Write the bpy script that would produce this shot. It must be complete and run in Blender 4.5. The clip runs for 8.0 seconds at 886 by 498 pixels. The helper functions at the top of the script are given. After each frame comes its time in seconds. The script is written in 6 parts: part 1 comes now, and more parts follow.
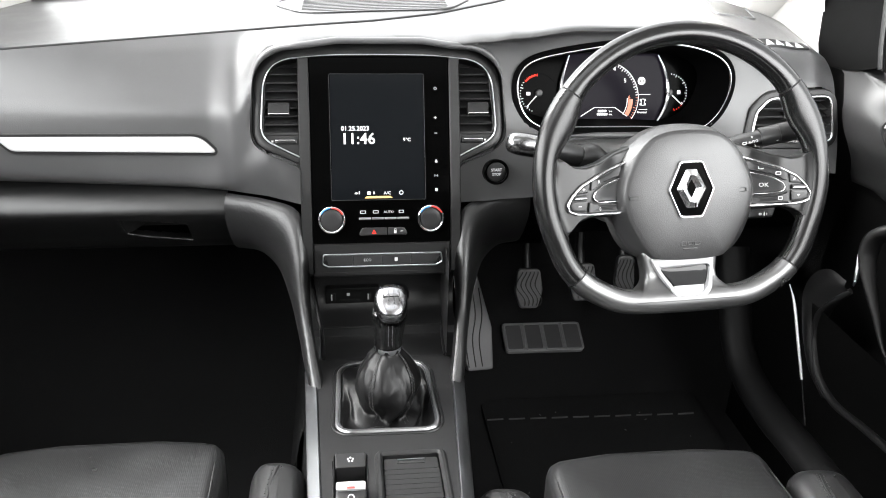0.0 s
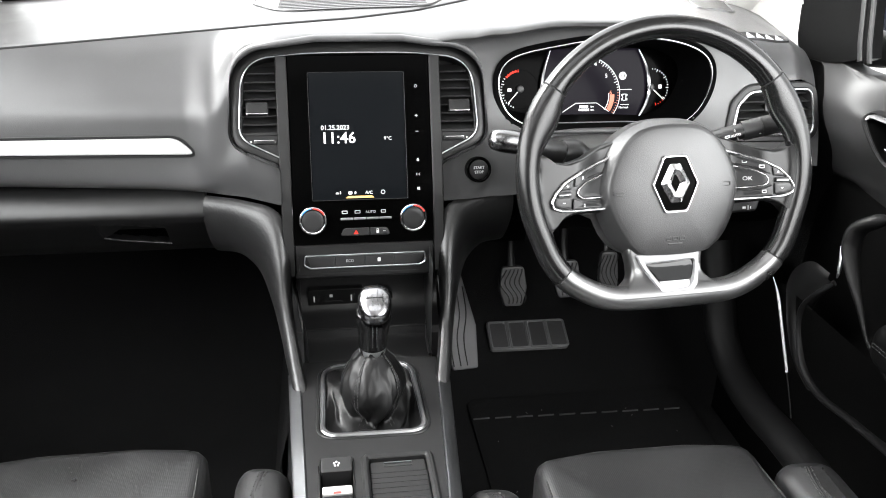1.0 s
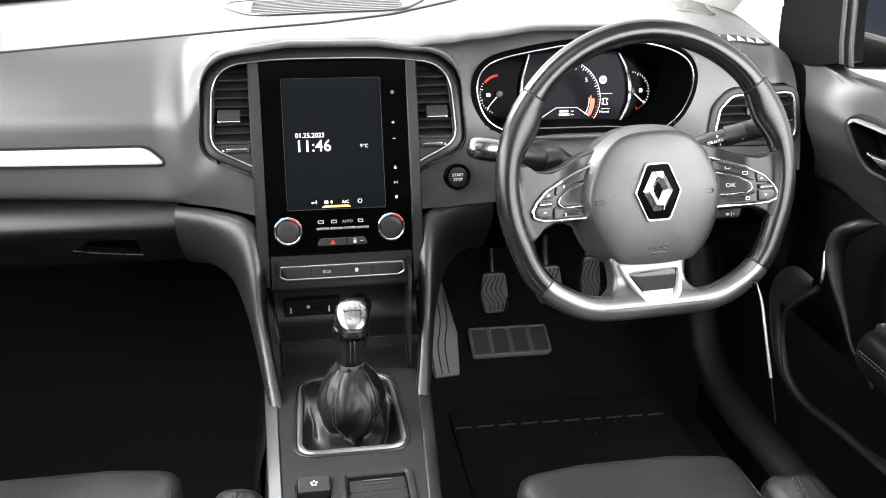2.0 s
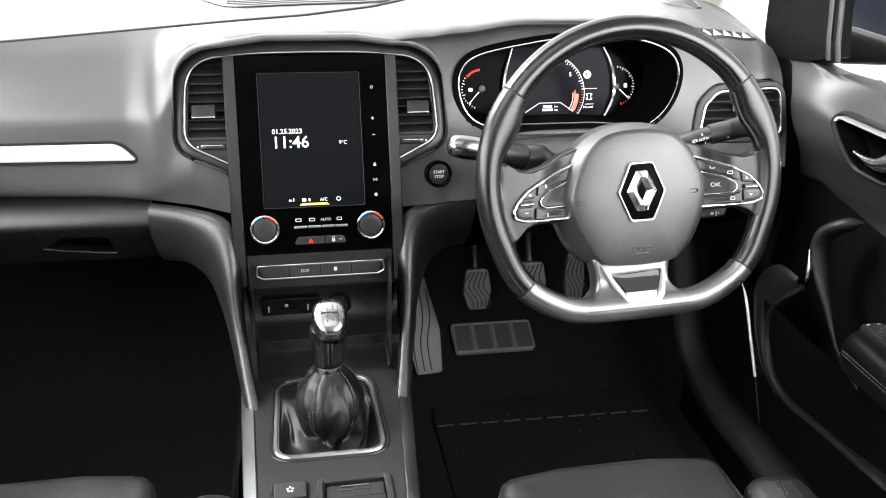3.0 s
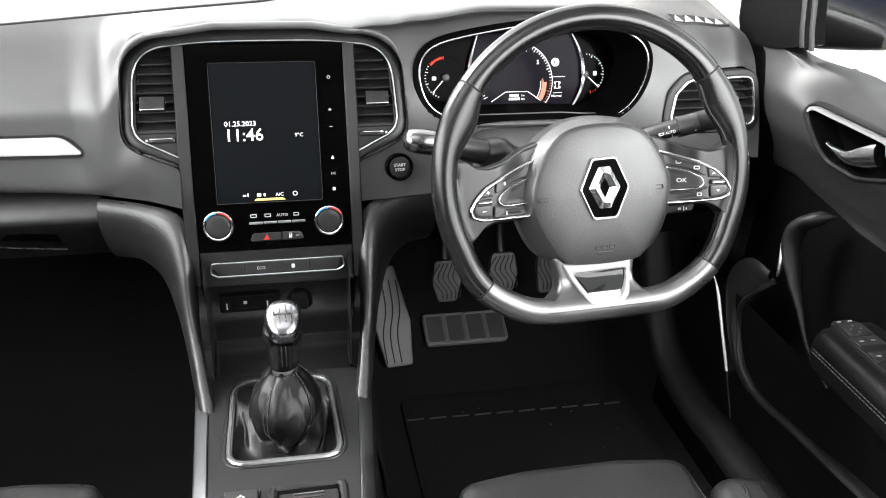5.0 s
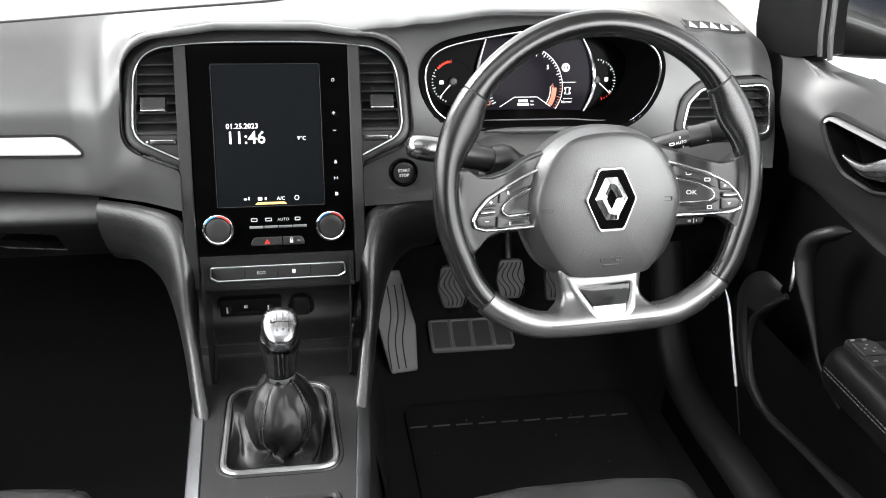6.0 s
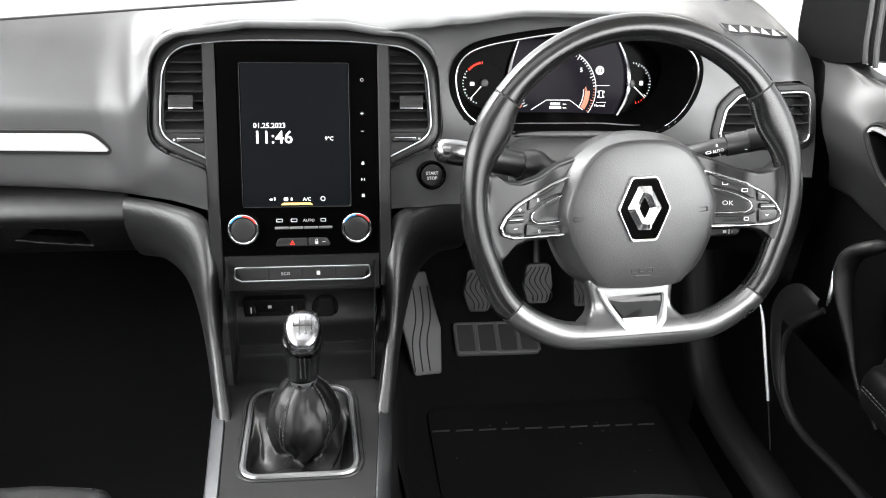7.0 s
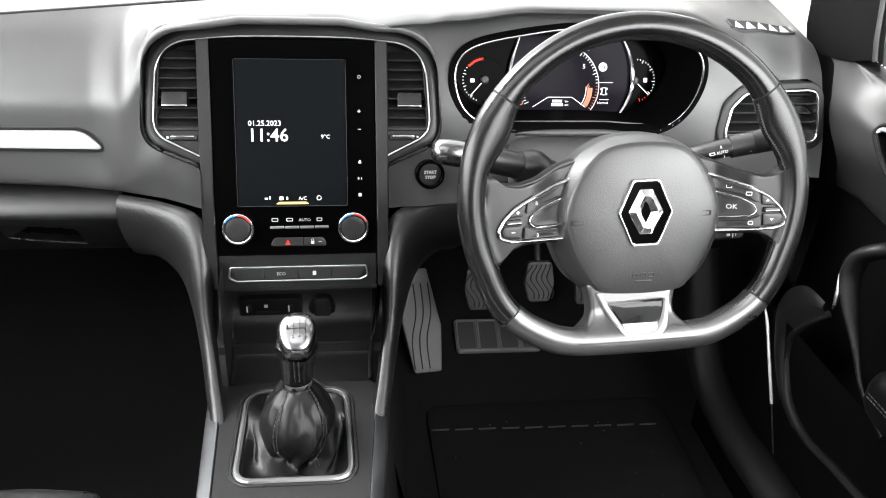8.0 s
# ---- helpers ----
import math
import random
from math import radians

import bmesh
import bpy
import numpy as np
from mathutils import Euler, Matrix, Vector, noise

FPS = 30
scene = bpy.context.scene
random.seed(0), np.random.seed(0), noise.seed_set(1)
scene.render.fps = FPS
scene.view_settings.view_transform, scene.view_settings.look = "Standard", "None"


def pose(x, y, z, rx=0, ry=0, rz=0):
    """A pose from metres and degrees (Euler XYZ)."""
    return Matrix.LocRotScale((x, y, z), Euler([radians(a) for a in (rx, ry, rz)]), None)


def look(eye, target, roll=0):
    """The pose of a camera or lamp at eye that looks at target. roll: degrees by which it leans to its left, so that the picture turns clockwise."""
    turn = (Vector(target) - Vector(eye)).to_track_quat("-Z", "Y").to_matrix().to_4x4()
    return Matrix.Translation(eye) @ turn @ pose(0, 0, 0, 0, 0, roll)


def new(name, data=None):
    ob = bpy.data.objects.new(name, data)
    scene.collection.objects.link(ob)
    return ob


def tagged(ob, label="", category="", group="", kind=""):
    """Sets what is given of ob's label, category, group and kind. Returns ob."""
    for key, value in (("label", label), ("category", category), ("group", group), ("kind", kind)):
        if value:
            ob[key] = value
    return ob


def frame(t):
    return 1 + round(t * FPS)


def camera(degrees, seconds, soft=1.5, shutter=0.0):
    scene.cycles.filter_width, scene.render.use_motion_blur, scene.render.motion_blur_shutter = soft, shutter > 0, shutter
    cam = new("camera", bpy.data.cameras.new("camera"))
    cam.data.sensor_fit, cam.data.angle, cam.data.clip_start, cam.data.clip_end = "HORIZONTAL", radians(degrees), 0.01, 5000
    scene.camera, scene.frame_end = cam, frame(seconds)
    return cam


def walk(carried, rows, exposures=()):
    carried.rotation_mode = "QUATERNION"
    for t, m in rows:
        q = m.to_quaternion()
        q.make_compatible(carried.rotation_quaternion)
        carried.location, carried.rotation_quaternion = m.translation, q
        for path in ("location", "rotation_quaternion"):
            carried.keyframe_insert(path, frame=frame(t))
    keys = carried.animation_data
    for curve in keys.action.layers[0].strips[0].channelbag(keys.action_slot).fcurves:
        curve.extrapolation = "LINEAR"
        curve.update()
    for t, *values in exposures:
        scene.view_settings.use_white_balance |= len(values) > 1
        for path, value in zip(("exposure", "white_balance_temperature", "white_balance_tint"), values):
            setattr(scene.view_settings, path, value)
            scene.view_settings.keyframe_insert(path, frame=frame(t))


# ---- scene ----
cam = camera(57.4, 8.0, soft=1.0)
PATH = [
    (0, (-0.045, -0.017, 0.933), (0.187, 1.783, 0.092), 1.7),
    (0.5, (-0.044, -0.014, 0.933), (0.208, 1.776, 0.078), 1.4),
    (1, (-0.046, -0.005, 0.929), (0.231, 1.787, 0.085), 1.3),
    (1.5, (-0.043, 0.01, 0.93), (0.258, 1.799, 0.089), 1.2),
    (3, (-0.025, 0.047, 0.937), (0.326, 1.812, 0.064), 1.8),
    (3.5, (-0.016, 0.061, 0.938), (0.347, 1.816, 0.052), 1.9),
    (4, (-0.002, 0.069, 0.939), (0.371, 1.815, 0.038), 1.9),
    (4.5, (0.008, 0.074, 0.944), (0.384, 1.812, 0.028), 1.9),
    (6, (0.039, 0.103, 0.946), (0.375, 1.843, 0.02), 2.5),
    (6.5, (0.041, 0.114, 0.947), (0.326, 1.863, 0.02), 2.4),
    (7, (0.043, 0.124, 0.947), (0.312, 1.87, 0.01), 2.8),
    (7.5, (0.048, 0.135, 0.95), (0.301, 1.876, -0.002), 2.9),
    (8, (0.056, 0.146, 0.953), (0.309, 1.88, -0.011), 2.9),
]
walk(cam, [(t, look(eye, target, roll)) for t, eye, target, roll in PATH], exposures=[(0, 3.1), (8, 3.1)])

import functools

# ---- light: an overcast sky through the car's windows ----
world = bpy.data.worlds.new("sky")
scene.world = world
world.use_nodes = True
wn, wl = world.node_tree.nodes, world.node_tree.links
sky = wn.new("ShaderNodeTexSky")
sky.sky_type, sky.sun_disc = "NISHITA", False
sky.sun_elevation, sky.sun_rotation = radians(45), radians(-70)
sky.air_density, sky.dust_density = 1.0, 4.0
grey = wn.new("ShaderNodeHueSaturation")
grey.inputs["Saturation"].default_value = 0.03
wl.new(sky.outputs["Color"], grey.inputs["Color"])
wl.new(grey.outputs["Color"], wn["Background"].inputs["Color"])
wn["Background"].inputs["Strength"].default_value = 0.15
sun = new("sun", bpy.data.lights.new("sun", "SUN"))
sun.data.energy, sun.data.angle, sun.data.color = 0.3, radians(25), (1.0, 0.985, 0.96)
sun.matrix_world = look((-3.8, 2.3, 4.6), (0.0, 0.9, 0.6))

for name, eye, target, across, power in (("window_light_left", (-0.71, 0.42, 0.92), (0.0, 0.72, 0.60), 0.9, 0.65), ("window_light_right", (0.70, 0.05, 0.94), (0.15, 0.60, 0.56), 1.0, 1.6)):
    lamp = new(name, bpy.data.lights.new(name, "AREA"))
    lamp.data.shape, lamp.data.size, lamp.data.size_y, lamp.data.energy = "RECTANGLE", across, 0.36, power
    lamp.matrix_world = look(eye, target)


# ---- materials ----
def material(name, colour, rough=0.5, metal=0.0, grain=0.0, size=900, spread=0.25, spec=0.5, coat=0.0, worn=0.0, cells=False):
    """A plastic, leather, metal or cloth: base colour that varies at two scales, roughness that varies, a fine relief."""
    m = bpy.data.materials.new(name)
    m.use_nodes = True
    n, l = m.node_tree.nodes, m.node_tree.links
    b = n["Principled BSDF"]
    b.inputs["Metallic"].default_value = metal
    b.inputs["Specular IOR Level"].default_value = spec
    b.inputs["Coat Weight"].default_value = coat
    co = n.new("ShaderNodeTexCoord")
    big, fine = n.new("ShaderNodeTexNoise"), n.new("ShaderNodeTexNoise")
    big.inputs["Scale"].default_value, big.inputs["Detail"].default_value = 14, 5
    fine.inputs["Scale"].default_value, fine.inputs["Detail"].default_value = size * 0.6, 2
    l.new(co.outputs["Object"], big.inputs["Vector"])
    l.new(co.outputs["Object"], fine.inputs["Vector"])
    mix = n.new("ShaderNodeMix")
    mix.data_type = "RGBA"
    mix.inputs["A"].default_value = (*[c * (1 - spread) for c in colour], 1)
    mix.inputs["B"].default_value = (*[min(1, c * (1 + spread)) for c in colour], 1)
    add = n.new("ShaderNodeMath")
    add.operation = "MULTIPLY_ADD"
    add.inputs[1].default_value = 0.45
    l.new(fine.outputs["Fac"], add.inputs[0])
    half = n.new("ShaderNodeMath")
    half.operation = "MULTIPLY"
    half.inputs[1].default_value = 0.55
    l.new(big.outputs["Fac"], half.inputs[0])
    l.new(half.outputs[0], add.inputs[2])
    l.new(add.outputs[0], mix.inputs["Factor"])
    l.new(mix.outputs["Result"], b.inputs["Base Color"])
    ro = n.new("ShaderNodeMapRange")
    ro.inputs["From Min"].default_value, ro.inputs["From Max"].default_value = 0.3, 0.7
    ro.inputs["To Min"].default_value, ro.inputs["To Max"].default_value = max(0.02, rough * (0.9 - worn)), min(1, rough * (1.1 + worn))
    l.new(big.outputs["Fac"], ro.inputs["Value"])
    l.new(ro.outputs["Result"], b.inputs["Roughness"])
    if grain:
        bump = n.new("ShaderNodeBump")
        bump.inputs["Strength"].default_value, bump.inputs["Distance"].default_value = grain, 0.0006
        if cells:
            vo = n.new("ShaderNodeTexVoronoi")
            vo.inputs["Scale"].default_value = size
            l.new(co.outputs["Object"], vo.inputs["Vector"])
            l.new(vo.outputs["Distance"], bump.inputs["Height"])
        else:
            l.new(fine.outputs["Fac"], bump.inputs["Height"])
        l.new(bump.outputs["Normal"], b.inputs["Normal"])
    return m


def glow(name, colour, strength, base=(0.01, 0.01, 0.01), rough=0.2, spec=0.2):
    m = bpy.data.materials.new(name)
    m.use_nodes = True
    b = m.node_tree.nodes["Principled BSDF"]
    b.inputs["Base Color"].default_value = (*base, 1)
    b.inputs["Roughness"].default_value, b.inputs["Specular IOR Level"].default_value = rough, spec
    b.inputs["Emission Color"].default_value = (*colour, 1)
    b.inputs["Emission Strength"].default_value = strength
    return m


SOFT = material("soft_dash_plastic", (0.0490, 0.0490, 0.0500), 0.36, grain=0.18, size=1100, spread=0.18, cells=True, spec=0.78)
PLASTIC = material("dark_grained_plastic", (0.0095, 0.0095, 0.0097), 0.33, grain=0.14, size=1200, spread=0.15, cells=True, spec=0.55)
SATINBLACK = material("satin_black_plastic", (0.0045, 0.0045, 0.0046), 0.38, grain=0.06, spread=0.15)
PANELGREY = material("satin_grey_plastic", (0.0047, 0.0047, 0.0048), 0.38, grain=0.1, size=1600, spread=0.1, spec=0.5)
GLOSS = material("gloss_black", (0.0009, 0.0009, 0.0009), 0.12, spread=0.1, spec=0.015)
DARKPLASTIC = material("dull_black_plastic", (0.0011, 0.0011, 0.0012), 0.75, grain=0.1, spread=0.2, spec=0.04)
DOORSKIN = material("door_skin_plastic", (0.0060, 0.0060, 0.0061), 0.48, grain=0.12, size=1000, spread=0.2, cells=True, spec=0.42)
BUTTON = material("button_plastic", (0.0120, 0.0120, 0.0124), 0.4, grain=0.08, spread=0.1)
CAVITY = material("vent_cavity", (0.0030, 0.0030, 0.0031), 0.7, grain=0.1)
CHROME = material("satin_chrome", (0.78, 0.78, 0.79), 0.2, metal=1.0, spread=0.04, worn=0.1)
SILVER = material("brushed_silver", (0.50, 0.51, 0.52), 0.34, metal=1.0, spread=0.06, grain=0.03, worn=0.1)
SILVERPAINT = material("silver_paint", (0.46, 0.46, 0.465), 0.42, metal=0.25, spread=0.04, size=1500)
RIM = material("wheel_leather", (0.0035, 0.0035, 0.0036), 0.2, grain=0.06, size=900, spread=0.25, cells=True, worn=0.14, spec=0.55)
GRIP = material("perforated_leather", (0.0045, 0.0045, 0.0046), 0.23, grain=0.035, size=800, spread=0.22, cells=True, worn=0.07, spec=0.48)
HUB = material("hub_plastic", (0.0195, 0.0195, 0.0199), 0.37, grain=0.2, size=900, spread=0.15, cells=True, spec=0.75)
LEATHER = material("seat_leather", (0.0120, 0.0120, 0.0122), 0.36, grain=0.12, size=600, spread=0.25, cells=True, worn=0.1, spec=0.7)
GAITER = material("gaiter_leather", (0.0026, 0.0026, 0.0027), 0.4, grain=0.1, size=700, spread=0.25, cells=True, worn=0.12, spec=0.28)
CARPET = material("black_carpet", (0.0085, 0.0085, 0.0087), 0.95, grain=0.9, size=900, spread=0.5, spec=0.1)
MATCLOTH = material("mat_cloth", (0.0085, 0.0085, 0.0087), 0.95, grain=0.9, size=700, spread=0.5, spec=0.1)
RUBBERDARK = material("dark_rubber", (0.0550, 0.0550, 0.0561), 0.5, grain=0.3, spread=0.4)
RUBBER = material("rubber", (0.1500, 0.1500, 0.1530), 0.55, grain=0.2, spread=0.25)
PALE = material("pale_headlining", (0.5, 0.49, 0.47), 0.8, grain=0.3, size=700, spread=0.06)
CONSOLE = material("console_plastic", (0.0080, 0.0080, 0.0082), 0.5, grain=0.12, size=1500, spread=0.15, spec=0.3)
SATINMETAL = material("satin_grey_metal", (0.20, 0.205, 0.212), 0.36, metal=1.0, spread=0.08, grain=0.03, worn=0.1)
SPOKE = material("spoke_leather", (0.0045, 0.0045, 0.0046), 0.34, grain=0.02, size=900, spread=0.2, cells=True, worn=0.07, spec=0.42)
KNOB = material("polished_knob", (0.30, 0.30, 0.31), 0.24, metal=1.0, spread=0.06, worn=0.1)
PEDAL = material("pedal_rubber", (0.0650, 0.0650, 0.0663), 0.5, grain=0.2, spread=0.25)
GATEMETAL = material("dark_satin_metal", (0.3000, 0.3000, 0.3060), 0.36, metal=1.0, spread=0.08, worn=0.1)
# black plastic, darkened further so that its colour holds the shade low down
DOORLOW = material("shade_black_plastic", (0.0009, 0.0009, 0.0009), 0.55, grain=0.2, spread=0.3, spec=0.05)
# wheel leather again, paler and more reflective to imitate light on the rim's foot
LOWRIM = material("lit_rim_leather", (0.0120, 0.0120, 0.0122), 0.34, grain=0.03, size=900, spread=0.2, cells=True, worn=0.10, spec=1.0)
LOWRIM.node_tree.nodes["Principled BSDF"].inputs["IOR"].default_value = 1.75
INSERT = material("glossy_insert", (0.0040, 0.0040, 0.0041), 0.05, spread=0.1, spec=0.35)
ARMLEATHER = material("armrest_leather", (0.0022, 0.0022, 0.0022), 0.45, grain=0.12, size=600, spread=0.25, cells=True, spec=0.15)
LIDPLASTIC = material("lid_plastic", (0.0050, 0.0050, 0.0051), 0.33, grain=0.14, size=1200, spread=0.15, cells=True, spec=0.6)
STRUT = material("strut_plastic", (0.0080, 0.0080, 0.0082), 0.38, grain=0.5, size=450, spread=0.35, spec=0.7)
DOORRIM = material("door_moulding", (0.0042, 0.0042, 0.0043), 0.45, grain=0.1, spread=0.2, spec=0.16)
PERFORATED = material("perforated_seat_leather", (0.0095, 0.0095, 0.0097), 0.33, grain=0.32, size=430, spread=0.3, cells=True, worn=0.08, spec=0.7)
next(k for k in PERFORATED.node_tree.nodes if k.type == "TEX_VORONOI").inputs["Randomness"].default_value = 0.08
SILLSKIN = material("sill_plastic", (0.0032, 0.0032, 0.0033), 0.55, grain=0.2, spread=0.3, spec=0.15)
SILLMETAL = material("bright_sill_metal", (0.86, 0.86, 0.87), 0.5, metal=1.0, spread=0.04)
TRIMGREY = material("window_trim", (0.0055, 0.0055, 0.0056), 0.5, spread=0.1)
VENTSLAT = material("vent_slat_plastic", (0.0150, 0.0150, 0.0153), 0.4, grain=0.06, spread=0.15)
LEGEND = material("small_legend", (0.20, 0.20, 0.20), 0.5, spread=0.05)
WHEELTRIM = material("wheel_trim_metal", (0.2600, 0.2600, 0.2652), 0.40, metal=0.0, spread=0.05, spec=0.8)
THREAD = material("grey_thread", (0.0300, 0.0300, 0.0306), 0.7, spread=0.1)
NAVY = material("navy_paint", (0.0012, 0.0018, 0.0045), 0.4, coat=0.0, spread=0.1, spec=0.04)
WHITE = glow("white_legend", (1, 1, 1), 0.17, base=(0.6, 0.6, 0.6))
DIM = material("printed_legend", (0.55, 0.55, 0.55), 0.5, spread=0.05)
RED = glow("red_legend", (1, 0.06, 0.03), 0.15, base=(0.4, 0.02, 0.02))
ORANGE = glow("orange_legend", (1, 0.32, 0.18), 0.07, base=(0.4, 0.15, 0.1))
AMBER = glow("amber_legend", (1, 0.7, 0.25), 0.13, base=(0.5, 0.3, 0.1))
REDPRINT = material("red_print", (0.55, 0.03, 0.02), 0.4, spread=0.05)
BLUEPRINT = material("blue_print", (0.03, 0.22, 0.6), 0.4, spread=0.05)
SCREEN = glow("lit_screen", (0.25, 0.32, 0.36), 0.003, base=(0.0022, 0.0023, 0.0028), rough=0.12, spec=0.07)
PURPLE = glow("cluster_screen", (0.35, 0.28, 0.45), 0.0040, base=(0.003, 0.003, 0.0036), rough=0.15, spec=0.03)
GLASS = bpy.data.materials.new("window_glass")
GLASS.use_nodes = True
gb = GLASS.node_tree.nodes["Principled BSDF"]
gb.inputs["Base Color"].default_value = (0.95, 0.97, 0.97, 1)
gb.inputs["Roughness"].default_value = 0.0
gb.inputs["Transmission Weight"].default_value = 1.0
gb.inputs["IOR"].default_value = 1.0 + 0.02
# tint for the unseen rear panes, added to weaken light from behind
TINT = GLASS.copy()
TINT.name = "tinted_glass"
TINT.node_tree.nodes["Principled BSDF"].inputs["Base Color"].default_value = (0.52, 0.53, 0.53, 1)


# ---- builders ----
def thing(name, label, category, at=(0, 0, 0), group="", kind=""):
    e = new(name)
    e.location = at
    e.empty_display_size = 0.05
    return tagged(e, label, category, group, kind)


def part(name, bm, mat, parent=None, label="", angle=40):
    """Links a bmesh, in world metres, as one mesh under a thing or under a part."""
    bmesh.ops.recalc_face_normals(bm, faces=bm.faces)
    me = bpy.data.meshes.new(name)
    bm.to_mesh(me)
    bm.free()
    me.polygons.foreach_set("use_smooth", [True] * len(me.polygons))
    me.set_sharp_from_angle(angle=radians(angle))
    me.materials.append(mat)
    ob = new(name, me)
    if parent:
        ob.parent = parent
        if parent.type == "EMPTY":
            ob.matrix_parent_inverse = Matrix.Translation(-Vector(parent.location))
    return tagged(ob, label)


class Frame:
    """A flat frame of reference: u across, v up the slope, d out of it."""

    def __init__(self, o, tilt=0, yaw=0, spin=0, bend=None):
        self.o, self.bend = Vector(o), bend
        r = Matrix.Rotation(radians(yaw), 3, "Z") @ Matrix.Rotation(radians(-tilt), 3, "X") @ Matrix.Rotation(radians(-spin), 3, "Y")
        self.u, self.v, self.n = r @ Vector((1, 0, 0)), r @ Vector((0, 0, 1)), r @ Vector((0, -1, 0))

    def __call__(self, u, v, d=0.0):
        if self.bend:
            d -= self.bend(v)
        return self.o + self.u * u + self.v * v + self.n * d


def mm(points):
    return [(x / 1000, y / 1000) for x, y in points]


def fillet(points, radii, seg=7):
    """A closed outline with its corners rounded."""
    out, k = [], len(points)
    radii = radii if isinstance(radii, (list, tuple)) else [radii] * k
    for i in range(k):
        p, a, b = Vector(points[i]), Vector(points[i - 1]), Vector(points[(i + 1) % k])
        da, db = a - p, b - p
        la, lb = da.length, db.length
        da, db = da / la, db / lb
        ang = max(0.02, da.angle(db, 0.02))
        if radii[i] <= 0 or ang > 3.1:
            out.append((p.x, p.y))
            continue
        cut = min(radii[i] / math.tan(ang / 2), la * 0.49, lb * 0.49)
        s, e = p + da * cut, p + db * cut
        for j in range(seg + 1):
            t = j / seg
            q = s * (1 - t) ** 2 + p * 2 * t * (1 - t) + e * t * t
            out.append((q.x, q.y))
    return out


def rect(u, v, w, h, r, seg=5):
    return fillet([(u - w / 2, v - h / 2), (u + w / 2, v - h / 2), (u + w / 2, v + h / 2), (u - w / 2, v + h / 2)], r, seg)


def circle(u, v, r, n=40):
    return [(u + r * math.cos(2 * math.pi * i / n), v + r * math.sin(2 * math.pi * i / n)) for i in range(n)]


def resample(points, n, closed=True):
    p = np.array(list(points) + ([points[0]] if closed else []), float)
    s = np.concatenate([[0], np.cumsum(np.linalg.norm(np.diff(p, axis=0), axis=1))])
    q = np.linspace(0, s[-1], n, endpoint=not closed)
    return [tuple(np.interp(x, s, p[:, k]) for k in range(p.shape[1])) for x in q]


def inset(points, d):
    """The outline moved inwards by d."""
    p = np.array(points, float)
    nx, pv = np.roll(p, -1, 0), np.roll(p, 1, 0)
    t = nx - pv
    t /= np.maximum(np.linalg.norm(t, axis=1), 1e-9)[:, None]
    area = np.sum(p[:, 0] * nx[:, 1] - nx[:, 0] * p[:, 1])
    nrm = np.stack([-t[:, 1], t[:, 0]], 1) * (1 if area > 0 else -1)
    return [tuple(q) for q in p + nrm * d]


def loft(bm, loops, closed=True, cap=(False, False)):
    rows = [[bm.verts.new(p) for p in loop] for loop in loops]
    n = len(rows[0])
    for a, b in zip(rows, rows[1:]):
        for i in range(n if closed else n - 1):
            j = (i + 1) % n
            bm.faces.new((a[i], a[j], b[j], b[i]))
    for flag, row in zip(cap, (rows[0], rows[-1])):
        if flag:
            bm.faces.new(row)
    return rows


def plate(fr, pts, d0, d1, bev=0.0008, bm=None, dome=0.0):
    """A solid plate with an outline, from depth d0 out to d1, its front edge rounded, its face flat or domed."""
    bm = bm or bmesh.new()
    a, b = inset(pts, bev * 0.3), inset(pts, bev)
    loops = [[fr(*p, d0) for p in pts], [fr(*p, d1 - bev) for p in pts], [fr(*p, d1 - bev * 0.3) for p in a]]
    c = np.mean(np.array(b), axis=0)
    wide = float(np.ptp(np.array(b)[:, 0])) > 0.03
    for k in (1, 0.95, 0.8, 0.6, 0.4, 0.2, 0.05) if wide or dome else (1, 0.5, 0.05):
        loops.append([fr(*(c + (np.array(p) - c) * k), d1 + dome * (1 - k * k)) for p in b])
    loft(bm, loops, cap=(True, True))
    return bm


def ring(fr, outer, inner, d0, d1, bev=0.0006, n=120, bm=None):
    """A frame between two outlines with rounded front edges. Both outlines are walked from the same side."""
    bm = bm or bmesh.new()
    o, i = (resample(outer, n), resample(inner, n)) if len(outer) != len(inner) else (outer, inner)
    mixp = lambda k: [tuple(np.array(p) * (1 - k) + np.array(q) * k) for p, q in zip(o, i)]
    w = float(np.mean([math.dist(p, q) for p, q in zip(o, i)]))
    k = min(0.45, bev / max(w, 1e-5))
    loops = [[fr(*p, d0) for p in o], [fr(*p, d1 - bev) for p in o], [fr(*p, d1) for p in mixp(k)],
             [fr(*p, d1) for p in mixp(1 - k)], [fr(*p, d1 - bev) for p in i], [fr(*p, d0) for p in i]]
    loft(bm, loops + loops[:1])
    bmesh.ops.remove_doubles(bm, verts=bm.verts, dist=1e-7)
    return bm


def band(fr, pts, width, d0, d1, bev=0.0006, closed=True):
    return ring(fr, pts, inset(pts, width), d0, d1, bev)


